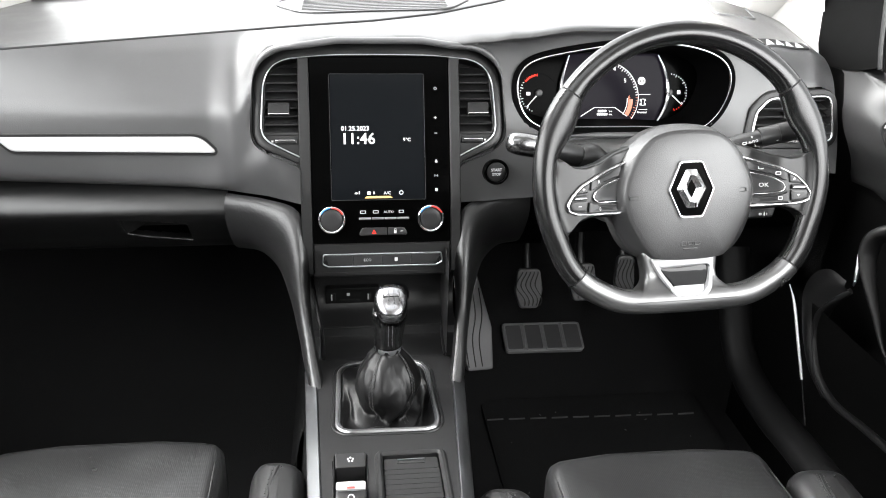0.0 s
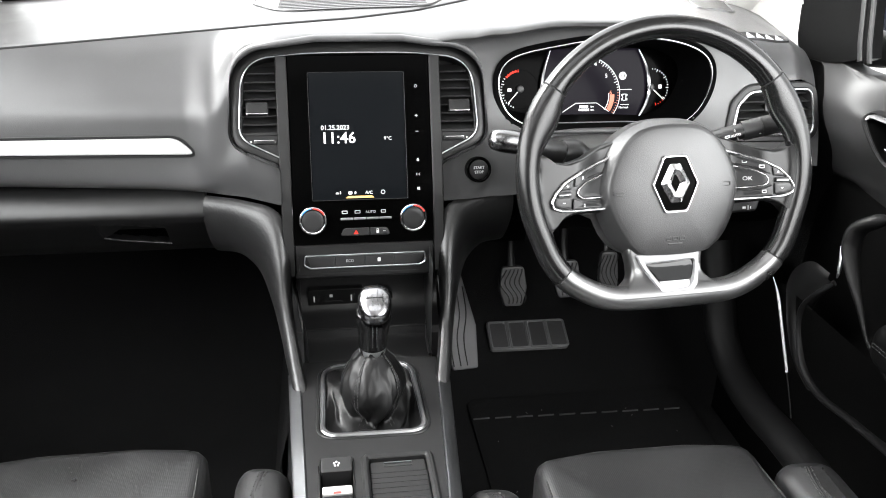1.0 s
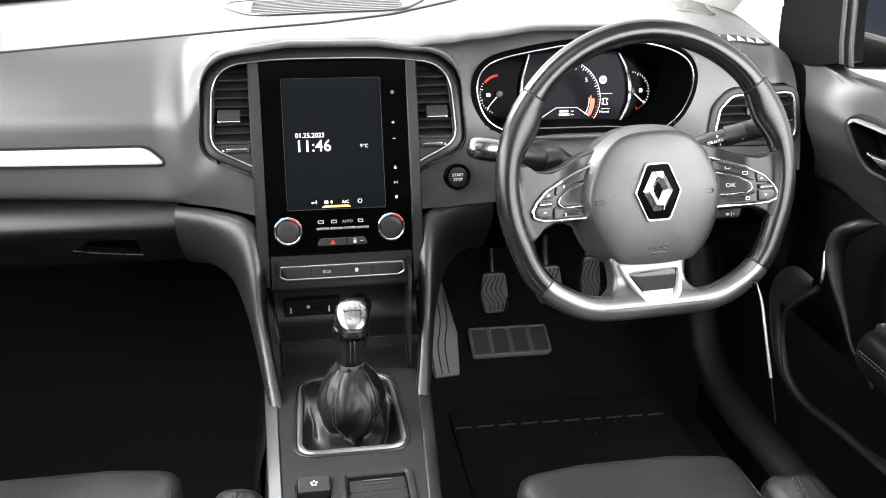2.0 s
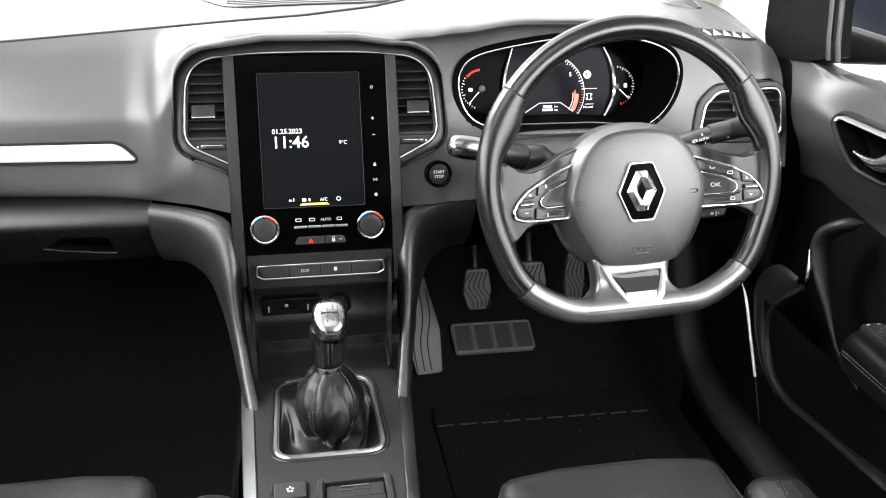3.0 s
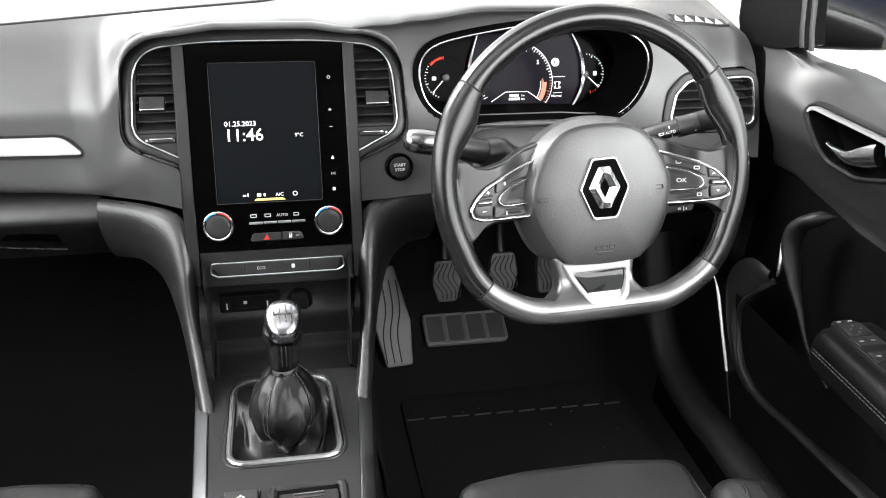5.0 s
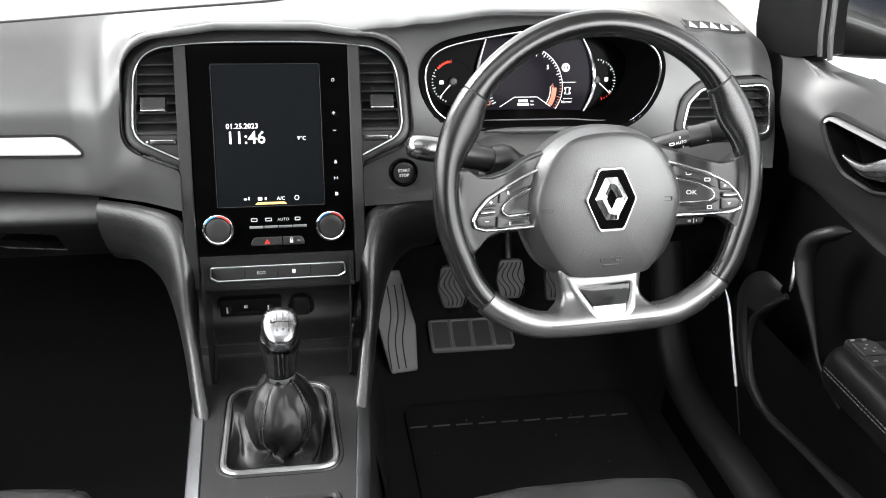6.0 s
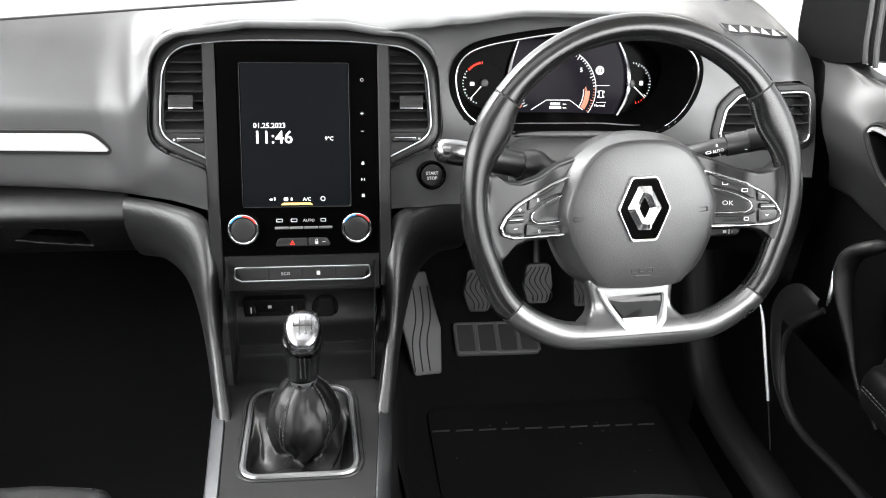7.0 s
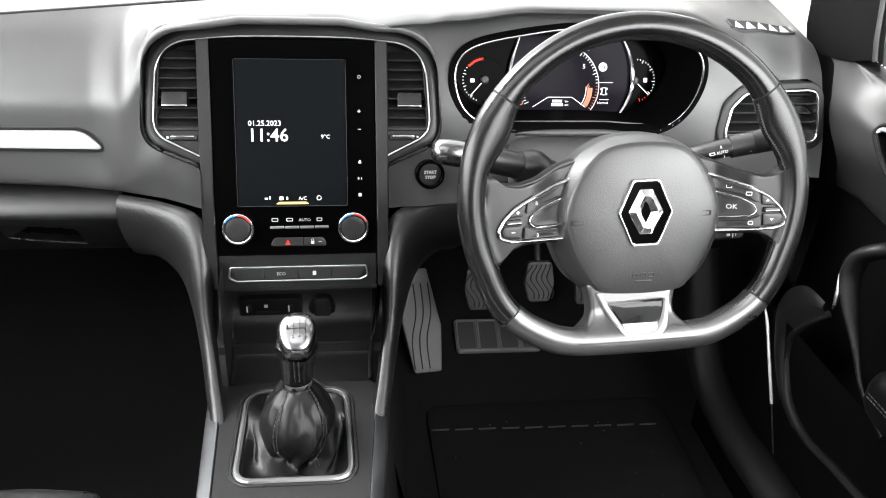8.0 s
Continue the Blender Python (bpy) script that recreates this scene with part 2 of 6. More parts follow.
def sweep(path, size, n=12, flat=1.0, up=(0, 0, 1), closed=False, bm=None, power=1.0, cap=True):
    """A bar along a path. size: a radius, or one for each point, or pairs of half width and half height."""
    bm = bm or bmesh.new()
    path = [Vector(p) for p in path]
    k = len(path)
    loops = []
    for i, p in enumerate(path):
        a, b = (path[i - 1], path[(i + 1) % k]) if closed else (path[max(0, i - 1)], path[min(k - 1, i + 1)])
        t = (b - a).normalized()
        side = t.cross(Vector(up)).normalized()
        top = side.cross(t)
        s = size[i] if isinstance(size, (list, tuple)) else size
        w, h = s if isinstance(s, (list, tuple)) else (s, s * flat)
        loop = []
        for j in range(n):
            c, q = math.cos(2 * math.pi * j / n), math.sin(2 * math.pi * j / n)
            loop.append(p + side * w * math.copysign(abs(c) ** power, c) + top * h * math.copysign(abs(q) ** power, q))
        loops.append(loop)
    if closed:
        loops.append(loops[0])
    loft(bm, loops, cap=(cap and not closed,) * 2)
    if closed:
        bmesh.ops.remove_doubles(bm, verts=bm.verts, dist=1e-7)
    return bm


def curve(points, n):
    """A smooth line through the points (Catmull-Rom)."""
    p = [np.array(q, float) for q in points]
    p = [2 * p[0] - p[1]] + p + [2 * p[-1] - p[-2]]
    out = []
    for x in np.linspace(0, len(p) - 3, n):
        i = min(int(x), len(p) - 4)
        t = x - i
        a, b, c, d = p[i:i + 4]
        out.append(tuple(0.5 * (2 * b + (c - a) * t + (2 * a - 5 * b + 4 * c - d) * t * t + (3 * b - a - 3 * c + d) * t ** 3)))
    return out


def grid(f, us, vs, bm=None, keep=None):
    bm = bm or bmesh.new()
    rows = [[bm.verts.new(f(u, v)) for v in vs] for u in us]
    for i in range(len(us) - 1):
        for j in range(len(vs) - 1):
            if keep and not keep((us[i] + us[i + 1]) / 2, (vs[j] + vs[j + 1]) / 2):
                continue
            bm.faces.new((rows[i][j], rows[i + 1][j], rows[i + 1][j + 1], rows[i][j + 1]))
    return bm


def loop_curve(points, n):
    """A smooth closed line through the points, n steps from one to the next."""
    p = [np.array(q, float) for q in points]
    out, m = [], len(p)
    for i in range(m):
        a, b, c, d = p[i - 1], p[i], p[(i + 1) % m], p[(i + 2) % m]
        for k in range(n):
            t = k / n
            out.append(tuple(0.5 * (2 * b + (c - a) * t + (2 * a - 5 * b + 4 * c - d) * t * t + (3 * b - a - 3 * c + d) * t ** 3)))
    return out


def inside(points, x, y):
    r, k = False, len(points)
    for i in range(k):
        (x1, y1), (x2, y2) = points[i], points[i - 1]
        if (y1 > y) != (y2 > y) and x < (x2 - x1) * (y - y1) / (y2 - y1) + x1:
            r = not r
    return r


def nearest(points, x, y):
    """The nearest point of a closed outline, and its distance."""
    p = np.array(points)
    q = np.roll(p, -1, 0)
    d = q - p
    t = np.clip(((x - p[:, 0]) * d[:, 0] + (y - p[:, 1]) * d[:, 1]) / np.maximum((d * d).sum(1), 1e-12), 0, 1)
    c = p + d * t[:, None]
    e = np.hypot(c[:, 0] - x, c[:, 1] - y)
    i = int(e.argmin())
    return c[i], float(e[i])


def lettering(text, fr, u, v, height, mat, parent, name="legend", d=0.0006, centre=True, bold=0.0, label=""):
    """Raised writing in the built-in font, at (u, v) of a frame."""
    cu = bpy.data.curves.new(name, "FONT")
    cu.body, cu.size = text, height * 1.38
    cu.align_x = "CENTER" if centre else "LEFT"
    cu.offset = bold
    cu.extrude, cu.resolution_u = 0.0001, 2
    tmp = bpy.data.objects.new(name, cu)
    scene.collection.objects.link(tmp)
    me = bpy.data.meshes.new_from_object(tmp)
    bpy.data.objects.remove(tmp)
    bpy.data.curves.remove(cu)
    for vert in me.vertices:
        x, y, z = vert.co
        vert.co = fr(u + x, v + y, d + z)
    me.name = name
    me.materials.clear()
    me.materials.append(mat)
    ob = new(name, me)
    ob.parent = parent
    if parent.type == "EMPTY":
        ob.matrix_parent_inverse = Matrix.Translation(-Vector(parent.location))
    return tagged(ob, label)


def soften(points, rounds=4):
    """A closed outline with its last corners eased."""
    p = np.array(points, float)
    for _ in range(rounds):
        p = 0.5 * p + 0.25 * (np.roll(p, 1, 0) + np.roll(p, -1, 0))
    return [tuple(q) for q in p]


def smooth(a, b, x):
    t = min(1, max(0, (x - a) / (b - a)))
    return t * t * (3 - 2 * t)


# ---- dashboard ----
CX = 0.004          # middle of the centre stack
STACK = Frame((CX, 1.06, 0.51), 22.5)
FASCIA = Frame((CX, 1.06, 0.51), 22.5, bend=lambda v: 0.2 * (math.hypot(max(0, 0.02 - v), 0.02) - 0.02))
CLUSTER = Frame((0.362, 1.113, 0.655), 10)


def mirror_u(points):
    """A left half outline, completed to the right."""
    return points + [(-u, v) for u, v in reversed(points)]


stack_hole = fillet(mm(mirror_u([(-109, -130), (-112, 47), (-181, 77), (-174, 215), (-60, 229)])), [0, 0.010, 0.034, 0.066, 0, 0, 0.066, 0.034, 0.010, 0])
stack_xz = [(CX + u, 0.51 + v * 0.924) for u, v in stack_hole]
cluster_out = fillet(mm([(-170, -10), (-150, -56), (-95, -66), (40, -66), (110, -72), (148, -48), (172, 10), (160, 48), (85, 70), (-20, 69), (-120, 52), (-166, 40)]),
                     [0.05, 0.03, 0.03, 0.03, 0.03, 0.03, 0.06, 0.03, 0.06, 0.06, 0.06, 0.018])
cluster_out = soften(resample(cluster_out, 160), 40)
cluster_xz = [(0.362 + u, 0.655 + v * 0.985) for u, v in cluster_out]
vent_side = fillet([(0.545, 0.570), (0.703, 0.566), (0.692, 0.656), (0.580, 0.652), (0.556, 0.628)], [0.024, 0.026, 0.028, 0.034, 0.024])

P_LEFT = [(1.160, .712), (1.142, .699), (1.131, .679), (1.122, .652), (1.115, .622), (1.112, .590), (1.113, .555), (1.117, .532), (1.127, .519)]
P_BULGE = [(1.225, .725), (1.176, .717), (1.146, .705), (1.122, .675), (1.106, .625), (1.101, .594), (1.099, .562), (1.099, .533), (1.104, .508)]
P_STACK = [(1.300, .732), (1.200, .7345), (1.140, .7290), (1.1115, .7170), (1.120, .702), (1.112, .652), (1.098, .600), (1.087, .550), (1.077, .495)]
P_MID = [(1.360, .738), (1.240, .745), (1.127, .7382), (1.1085, .7285), (1.1225, .7160), (1.1195, .672), (1.104, .620), (1.094, .560), (1.088, .497)]
P_HOOD = [(1.450, .745), (1.280, .754), (1.129, .7478), (1.1085, .7395), (1.1225, .7270), (1.1200, .682), (1.104, .630), (1.096, .570), (1.094, .500)]
P_RIGHT = [(1.360, .722), (1.260, .722), (1.180, .714), (1.140, .698), (1.122, .668), (1.112, .635), (1.104, .605), (1.096, .575), (1.092, .530)]
P_END = [(1.360, .690), (1.280, .691), (1.215, .689), (1.182, .682), (1.152, .662), (1.130, .630), (1.113, .600), (1.100, .575), (1.085, .530)]
P_OUTLET = [(a * 0.75 + c * 0.25, b * 0.75 + d * 0.25) for (a, b), (c, d) in zip(P_RIGHT, P_END)]
P_EDGE = [(1.300, .732), (1.200, .7345), (1.147, .7280), (1.1225, .713), (1.1165, .690), (1.112, .652), (1.098, .600), (1.087, .550), (1.077, .495)]
P_JOIN = [(1.330, .735), (1.220, .740), (1.132, .7345), (1.1100, .7240), (1.1220, .7105), (1.1175, .664), (1.102, .611), (1.091, .555), (1.083, .496)]
STATIONS = [(-0.74, P_LEFT), (-0.238, P_LEFT), (-0.200, P_BULGE), (-0.150, P_EDGE), (-0.105, P_STACK), (0.080, P_STACK), (0.158, P_JOIN), (0.195, P_MID), (0.29, P_HOOD), (0.46, P_HOOD), (0.595, P_RIGHT), (0.660, P_OUTLET), (0.72, P_END)]


@functools.lru_cache(None)
def dash_profile(x, n=64):
    i = max(k for k in range(len(STATIONS) - 1) if x >= STATIONS[k][0] - 1e-9)
    (a, p), (b, q) = STATIONS[i], STATIONS[i + 1]
    t = smooth(a, b, x)
    drop = 0.10 * min(0, x + 0.33)
    pts = [(y1 * (1 - t) + y2 * t, z1 * (1 - t) + z2 * t + drop * max(0, 1 - k / 4)) for k, ((y1, z1), (y2, z2)) in enumerate(zip(p, q))]
    # the seam with the top pad runs back towards the middle of the car
    xs = (-0.74, -0.50, -0.33, -0.20, -0.10, 0.0, 0.10, 0.20, 0.35, 0.60, 0.72)
    pts[0] = (float(np.interp(x, xs, (1.128, 1.148, 1.166, 1.180, 1.191, 1.205, 1.245, 1.330, 1.500, 1.480, 1.450))), float(np.interp(x, xs, (.686, .7015, .7130, .7217, .7285, .7335, .7385, .744, .750, .752, .736))))
    # the lower edge sweeps down to the stack in one line
    if x < -0.105:
        xs2 = (-0.74, -0.53, -0.38, -0.28, -0.22, -0.16, -0.105)
        edge_y, edge_z = float(np.interp(x, xs2, (1.127, 1.127, 1.125, 1.121, 1.113, 1.097, 1.077))), float(np.interp(x, xs2, (.527, .524, .5175, .5135, .5105, .5065, .4985)))
        w = 1 - smooth(-0.24, -0.18, x)
        pts[8] = (edge_y + 0.004, edge_z - 0.004)
        pts[7] = (pts[7][0] * (1 - w) + (edge_y - 0.0095) * w, pts[7][1] * (1 - w) + (edge_z + 0.0085) * w)
        pts[6] = (pts[6][0] * (1 - 0.3 * w) + (edge_y - 0.014) * 0.3 * w, pts[6][1])
    if x > -0.14:
        pts[1] = (pts[0][0] * 0.45 + pts[2][0] * 0.55, pts[0][1] * 0.45 + pts[2][1] * 0.55 + 0.001)
    else:
        # the passenger side rolls over in one round sweep from the seam to the front
        w = 1 - smooth(-0.20, -0.14, x)
        (ys, zs), (yf, zf) = pts[0], pts[4]
        for k, a, b in ((1, 0.26, 0.20), (2, 0.53, 0.45), (3, 0.78, 0.72)):
            flat = pts[k] if k > 1 else (ys * 0.45 + pts[2][0] * 0.55, zs * 0.45 + pts[2][1] * 0.55 + 0.001)
            pts[k] = (flat[0] * (1 - w) + (ys + (yf - ys) * a) * w, flat[1] * (1 - w) + (zs + (zf - zs) * b) * w)
    return curve(pts, n)


def dash_skin():
    bm, rows = bmesh.new(), []
    xs = np.arange(-0.74, 0.7061, 0.004)
    for x in xs:
        row = []
        for k, (y, z) in enumerate(dash_profile(float(x))):
            px, pz = float(x), z
            for hole in (stack_xz, cluster_xz, vent_side):
                if k > 18 and min(p[0] for p in hole) - .01 < px < max(p[0] for p in hole) + .01:
                    (cx, cz), e = nearest(hole, px, pz)
                    if e < 0.0032:
                        px, pz = cx, cz
            row.append(bm.verts.new((px, y, pz)))
        rows.append(row)
    for i in range(len(rows) - 1):
        for j in range(63):
            quad = (rows[i][j], rows[i + 1][j], rows[i + 1][j + 1], rows[i][j + 1])
            c = sum((v.co for v in quad), Vector()) / 4
            if j > 18 and any(inside(h, c.x, c.z) for h in (stack_xz, cluster_xz, vent_side)):
                continue
            bm.faces.new(quad)
    bmesh.ops.delete(bm, geom=[v for v in bm.verts if not v.link_faces], context="VERTS")
    # the skin's thickness, at every edge and opening
    lip = bmesh.ops.extrude_edge_only(bm, edges=[e for e in bm.edges if e.is_boundary])
    for v in lip["geom"]:
        if isinstance(v, bmesh.types.BMVert):
            v.co += Vector((0, 0.001, -0.014)) if v.co.y > 1.138 and v.co.z > 0.66 else Vector((0, 0.012, 0))
    return bm


dashboard = thing("dashboard", "dark grey soft plastic dashboard with a silver trim strip", "dashboard", (0, 1.2, 0.5))
part("front_panel", dash_skin(), SOFT, dashboard, "grey grained front panel", angle=60)


def pad_point(x, t):
    y0, z0 = dash_profile(x, 9)[0]
    y0, z0 = y0 + 0.009, z0 - 0.0045 * (1 - min(1, t * 40))
    y = y0 + (1.92 - y0) * t
    return Vector((x, y, z0 + 0.010 * math.sin(min(1, t * 3) * 1.57) - 0.03 * t * t))


pad = grid(pad_point, [float(v) for v in np.arange(-0.74, 0.745, 0.02)], [0, .004, .009, .016, .025, .04, .06, .1, .2, .3, .4, .5, .6, .7, .8, .9, 1])
part("top_pad", pad, SOFT, dashboard, "grey padded dashboard top", angle=60)
seam = [Vector((x, dash_profile(round(x, 3), 64)[0][0] + 0.0035, dash_profile(round(x, 3), 64)[0][1] + 0.0004)) for x in [float(v) for v in np.arange(-0.735, 0.70, 0.012)]]
part("seam_cord", sweep(seam, 0.0020, n=8), CAVITY, dashboard, "thin dark seam between pad and panel")
under = grid(lambda x, y: Vector((x, y, 0.60 - (y - 1.2) * 0.1)), [-0.74, 0, 0.74], [1.22, 1.5, 1.9])
part("carrier", under, CAVITY, dashboard)

# the silver strip across the passenger side, in its shallow groove
STRIP = Frame((-0.370, 1.106, 0.5795), 5)
strip_pts = fillet(mm([(-131, -8), (145, -13), (122, 10.5), (-152, 12)]), [0.016, 0.004, 0.030, 0.002])
part("trim_strip", plate(STRIP, strip_pts, -0.02, 0.0, 0.002), SILVERPAINT, dashboard, "satin silver trim strip")
part("trim_groove", band(STRIP, inset(strip_pts, -0.004), 0.0037, -0.02, -0.0022), SATINBLACK, dashboard)

# speaker grille on top of the dashboard
def drape(fr):
    """Lays points of a flat frame on the dashboard's top: its skin in front of the seam, its pad behind."""
    def put(u, v, d=0.0):
        p = fr(u, v)
        prof = dash_profile(round(min(p.x, 0.705), 3), 120)
        y0 = prof[0][0]
        if p.y > y0 + 0.010:
            z = pad_point(min(p.x, 0.705), (p.y - y0 - 0.009) / (1.92 - y0 - 0.009)).z
        else:
            prof = sorted(prof)
            z = float(np.interp(p.y, [q[0] for q in prof], [q[1] for q in prof]))
        return Vector((p.x, p.y, z + d))
    return put


on_pad = drape(Frame((0.006, 1.312, 0.7415), 90))
# rounded lip of the skin over the stack
lip_run = []
for x, z in [q for q in resample(stack_xz, 260) if q[1] > 0.664]:
    prof = dash_profile(round(x, 3), 120)
    top = max(range(120), key=lambda k: prof[k][1])
    fall = sorted((c, b) for b, c in prof[top:])
    lip_run.append(Vector((x, float(np.interp(z, [q[0] for q in fall], [q[1] for q in fall])), z + 0.0005)))
lip_run.sort(key=lambda p: math.atan2(p.x - CX, p.z - 0.56))
part("stack_lip", sweep(lip_run, [((0.0006 + 0.0042 * min(1, min(k, len(lip_run) - 1 - k) / 9)),) * 2 for k in range(len(lip_run))], n=12, up=(0, 1, 0)), SOFT, dashboard)

wall = bmesh.new()
loft(wall, [[p + Vector((0, 0.0015, -0.002)) for p in lip_run], [STACK(p.x - CX, (p.z - 0.5105) / 0.924 - 0.001, -0.004) for p in lip_run]], closed=False)
part("recess_wall", wall, SATINBLACK, dashboard, "black wall of the recess under the lip")

grille = thing("speaker_grille", "pale oval speaker grille in the dashboard top", "speaker", (0.006, 1.312, 0.74))
sp = fillet(mm([(-112, -40), (112, -40), (158, 40), (160, 100), (-160, 100), (-158, 40)]), [0.06, 0.06, 0.05, 0.03, 0.03, 0.05])
part("rim", ring(on_pad, resample(sp, 90), resample(inset(sp, 0.005), 90), -0.004, 0.0026, 0.001), PLASTIC, grille, "thin dark rim")
part("mesh_cover", plate(on_pad, resample(inset(sp, 0.0035), 90), -0.004, 0.0012, 0.0003, dome=0.00002), SOFT, grille)
for i in range(9):
    part("grille_bar", plate(on_pad, resample(rect(0, -0.025 + i * 0.0125, 0.23, 0.003, 0.001), 40), 0, 0.0026, 0.0005), SOFT, grille)

# tweeter cover and side window outlet, on the driver's end
TWEET = Frame((0.635, 1.38, 0.722), 90, yaw=0)
tweeter = thing("tweeter_cover", "small dark tweeter cover set into the dashboard top", "speaker", (0.635, 1.38, 0.72))
tw = fillet(mm([(-66, -72), (8, -84), (26, 40), (-30, 70)]), 0.02)
on_end = drape(TWEET)
part("rim", ring(on_end, resample(tw, 90), resample(inset(tw, 0.004), 90), -0.004, 0.0030, 0.001), SOFT, tweeter, "pale rim")
part("mesh_cover", plate(on_end, resample(inset(tw, 0.0035), 80), -0.004, 0.0016, 0.0003, dome=0.00002), PLASTIC, tweeter)

DEFROST = Frame((0.615, 1.172, 0.7105), 74, yaw=16, spin=-10)
outlet = thing("window_outlet", "narrow louvred side window outlet in the dashboard end", "air vent", (0.606, 1.15, 0.71))
de = fillet(mm([(-50, -15), (54, -11), (48, 9), (-46, 13)]), 0.005)


on_skin = drape(DEFROST)
part("frame", ring(on_skin, resample(de, 80), resample(inset(de, 0.0028), 80), -0.004, 0.0030, 0.0008), PLASTIC, outlet)
part("backing", plate(on_skin, resample(inset(de, 0.0032), 60), -0.004, 0.0024, 0.0002, dome=0.00002), CAVITY, outlet)
# silver paint on the louvres stands in for light falling through them
for i in range(5):
    u = -0.042 + i * 0.0172
    part("louvre", plate(on_skin, fillet(mm([(u * 1000, -10.5), (u * 1000 + 14, -9.8), (u * 1000 + 11.5, 6.0), (u * 1000 + 9.5, 7.5)]), 0, 2), 0.0, 0.0034, 0.0003), SILVERPAINT, outlet, "louvre painted pale for the light on it")


# ---- centre stack ----
stack = thing("centre_stack", "gloss black centre stack with a dark lit touchscreen", "control panel", (CX, 1.08, 0.42))
surround_in = fillet(mm(mirror_u([(-106, -130), (-108, 56), (-169, 87), (-161, 198), (-60, 206)])), [0, 0.008, 0.030, 0.050, 0, 0, 0.050, 0.030, 0.008, 0])
bm = bmesh.new()
o, i_ = resample(stack_hole, 220), resample(surround_in, 220)
loops = [[STACK(*p, 0.004) for p in inset(o, -0.001)], [STACK(*p, -0.014) for p in inset(o, 0.0005)], [STACK(*p, -0.014) for p in inset(o, 0.0022)],
         [STACK(*p, -0.0045) for p in inset(o, 0.0032)], [STACK(*p, -0.0035) for p in inset(o, 0.0045)], [STACK(*p, -0.0035) for p in i_], [STACK(*p, -0.004) for p in inset(i_, 0.0015)], [STACK(*p, -0.03) for p in inset(i_, 0.002)]]
first = [k for k in range(220) if o[k][1] > 0.0]
loft(bm, [[loop[k] for k in range(first[0], first[-1] + 1)] for loop in loops], closed=False)
part("surround", bm, PANELGREY, stack, "dark grey moulded surround")

# chrome line round the two vents and the top edge
line = curve([STACK(u / 1000, v / 1000, 0.0) for u, v in fillet(mirror_u([(-104, 56.5), (-167, 88), (-160, 196), (-60, 204)]), [0, 29, 49, 0, 0, 49, 29, 0])], 160)
part("chrome_line", sweep(line, 0.0011, n=8), SILVER, stack, "thin chrome line")


def slab(u0, u1, v0, v1, d=0.0, depth=0.02, n=24, taper=0.0):
    """A bowed panel that follows the stack's front."""
    b = bmesh.new()
    vs = [v0 + (v1 - v0) * k / n for k in range(n + 1)]
    edge = lambda v: taper * max(0.0, (v - v0) / (v1 - v0))
    loft(b, [[FASCIA(u0 - edge(v), v, d - depth), FASCIA(u0 - edge(v), v, d - 0.0012), FASCIA(u0 - edge(v) + 0.0012, v, d),
              FASCIA(u1 + edge(v) - 0.0012, v, d), FASCIA(u1 + edge(v), v, d - 0.0012), FASCIA(u1 + edge(v), v, d - depth)] for v in vs], cap=(True, True))
    return b


part("face", slab(-0.0985, 0.0985, -0.0615, 0.2000), GLOSS, stack, "gloss black front")
part("lower_face", slab(-0.0985, 0.0985, -0.1035, -0.0625, -0.0006), SATINBLACK, stack)
for s in (-1, 1):
    part("column", slab(s * 0.1065 - 0.0075, s * 0.1065 + 0.0075, -0.105, 0.1995, 0.002, 0.03), PANELGREY, stack, "grey side column")
part("bottom_edge", plate(FASCIA, rect(0, -0.1065, 0.20, 0.008, 0.003), -0.05, -0.003, 0.002), SATINBLACK, stack)

# touchscreen
screen = part("touchscreen", slab(-0.0705, 0.0625, 0.0, 0.177, 0.0006, 0.003), SCREEN, stack, "dim lit portrait touchscreen")
lettering("01.25.2023", FASCIA, -0.0555, 0.0978, 0.0065, WHITE, screen, "date", 0.0010, False, 0.00003)
lettering("11:46", FASCIA, -0.0562, 0.0790, 0.0160, WHITE, screen, "clock_digits", 0.0010, False, 0.00015)
lettering("9°C", FASCIA, 0.0318, 0.0822, 0.0050, WHITE, screen, "temperature", 0.0010, False, 0.0)
lettering("A/C", FASCIA, 0.0080, 0.0072, 0.0045, WHITE, screen, "legend", 0.0010)
for u, v, w, h in ((-0.0362, 0.0092, 0.0040, 0.0022), (-0.0318, 0.0100, 0.0014, 0.0042), (-0.0180, 0.0094, 0.0052, 0.0042), (-0.0110, 0.0094, 0.0022, 0.0038)):
    part("icon", plate(FASCIA, rect(u, v, w, h, 0.001, 3), 0.0004, 0.001, 0.0001), WHITE, screen)
part("icon", band(FASCIA, circle(0.0278, 0.0095, 0.0030, 16), 0.0007, 0.0004, 0.001, 0.0001), WHITE, screen)
part("fan_bar", plate(FASCIA, fillet(mm([(-25, 2), (16, 2), (12, 5), (-21, 5)]), 0.0005, 2), 0.0004, 0.0011, 0.0001), AMBER, screen, "amber glowing bar")

part("screen_edge", band(FASCIA, resample(rect(-0.0040, 0.0885, 0.1345, 0.1785, 0.001, 3), 220), 0.0007, 0.0, 0.0011, 0.0002), BUTTON, stack, "thin grey screen edge")

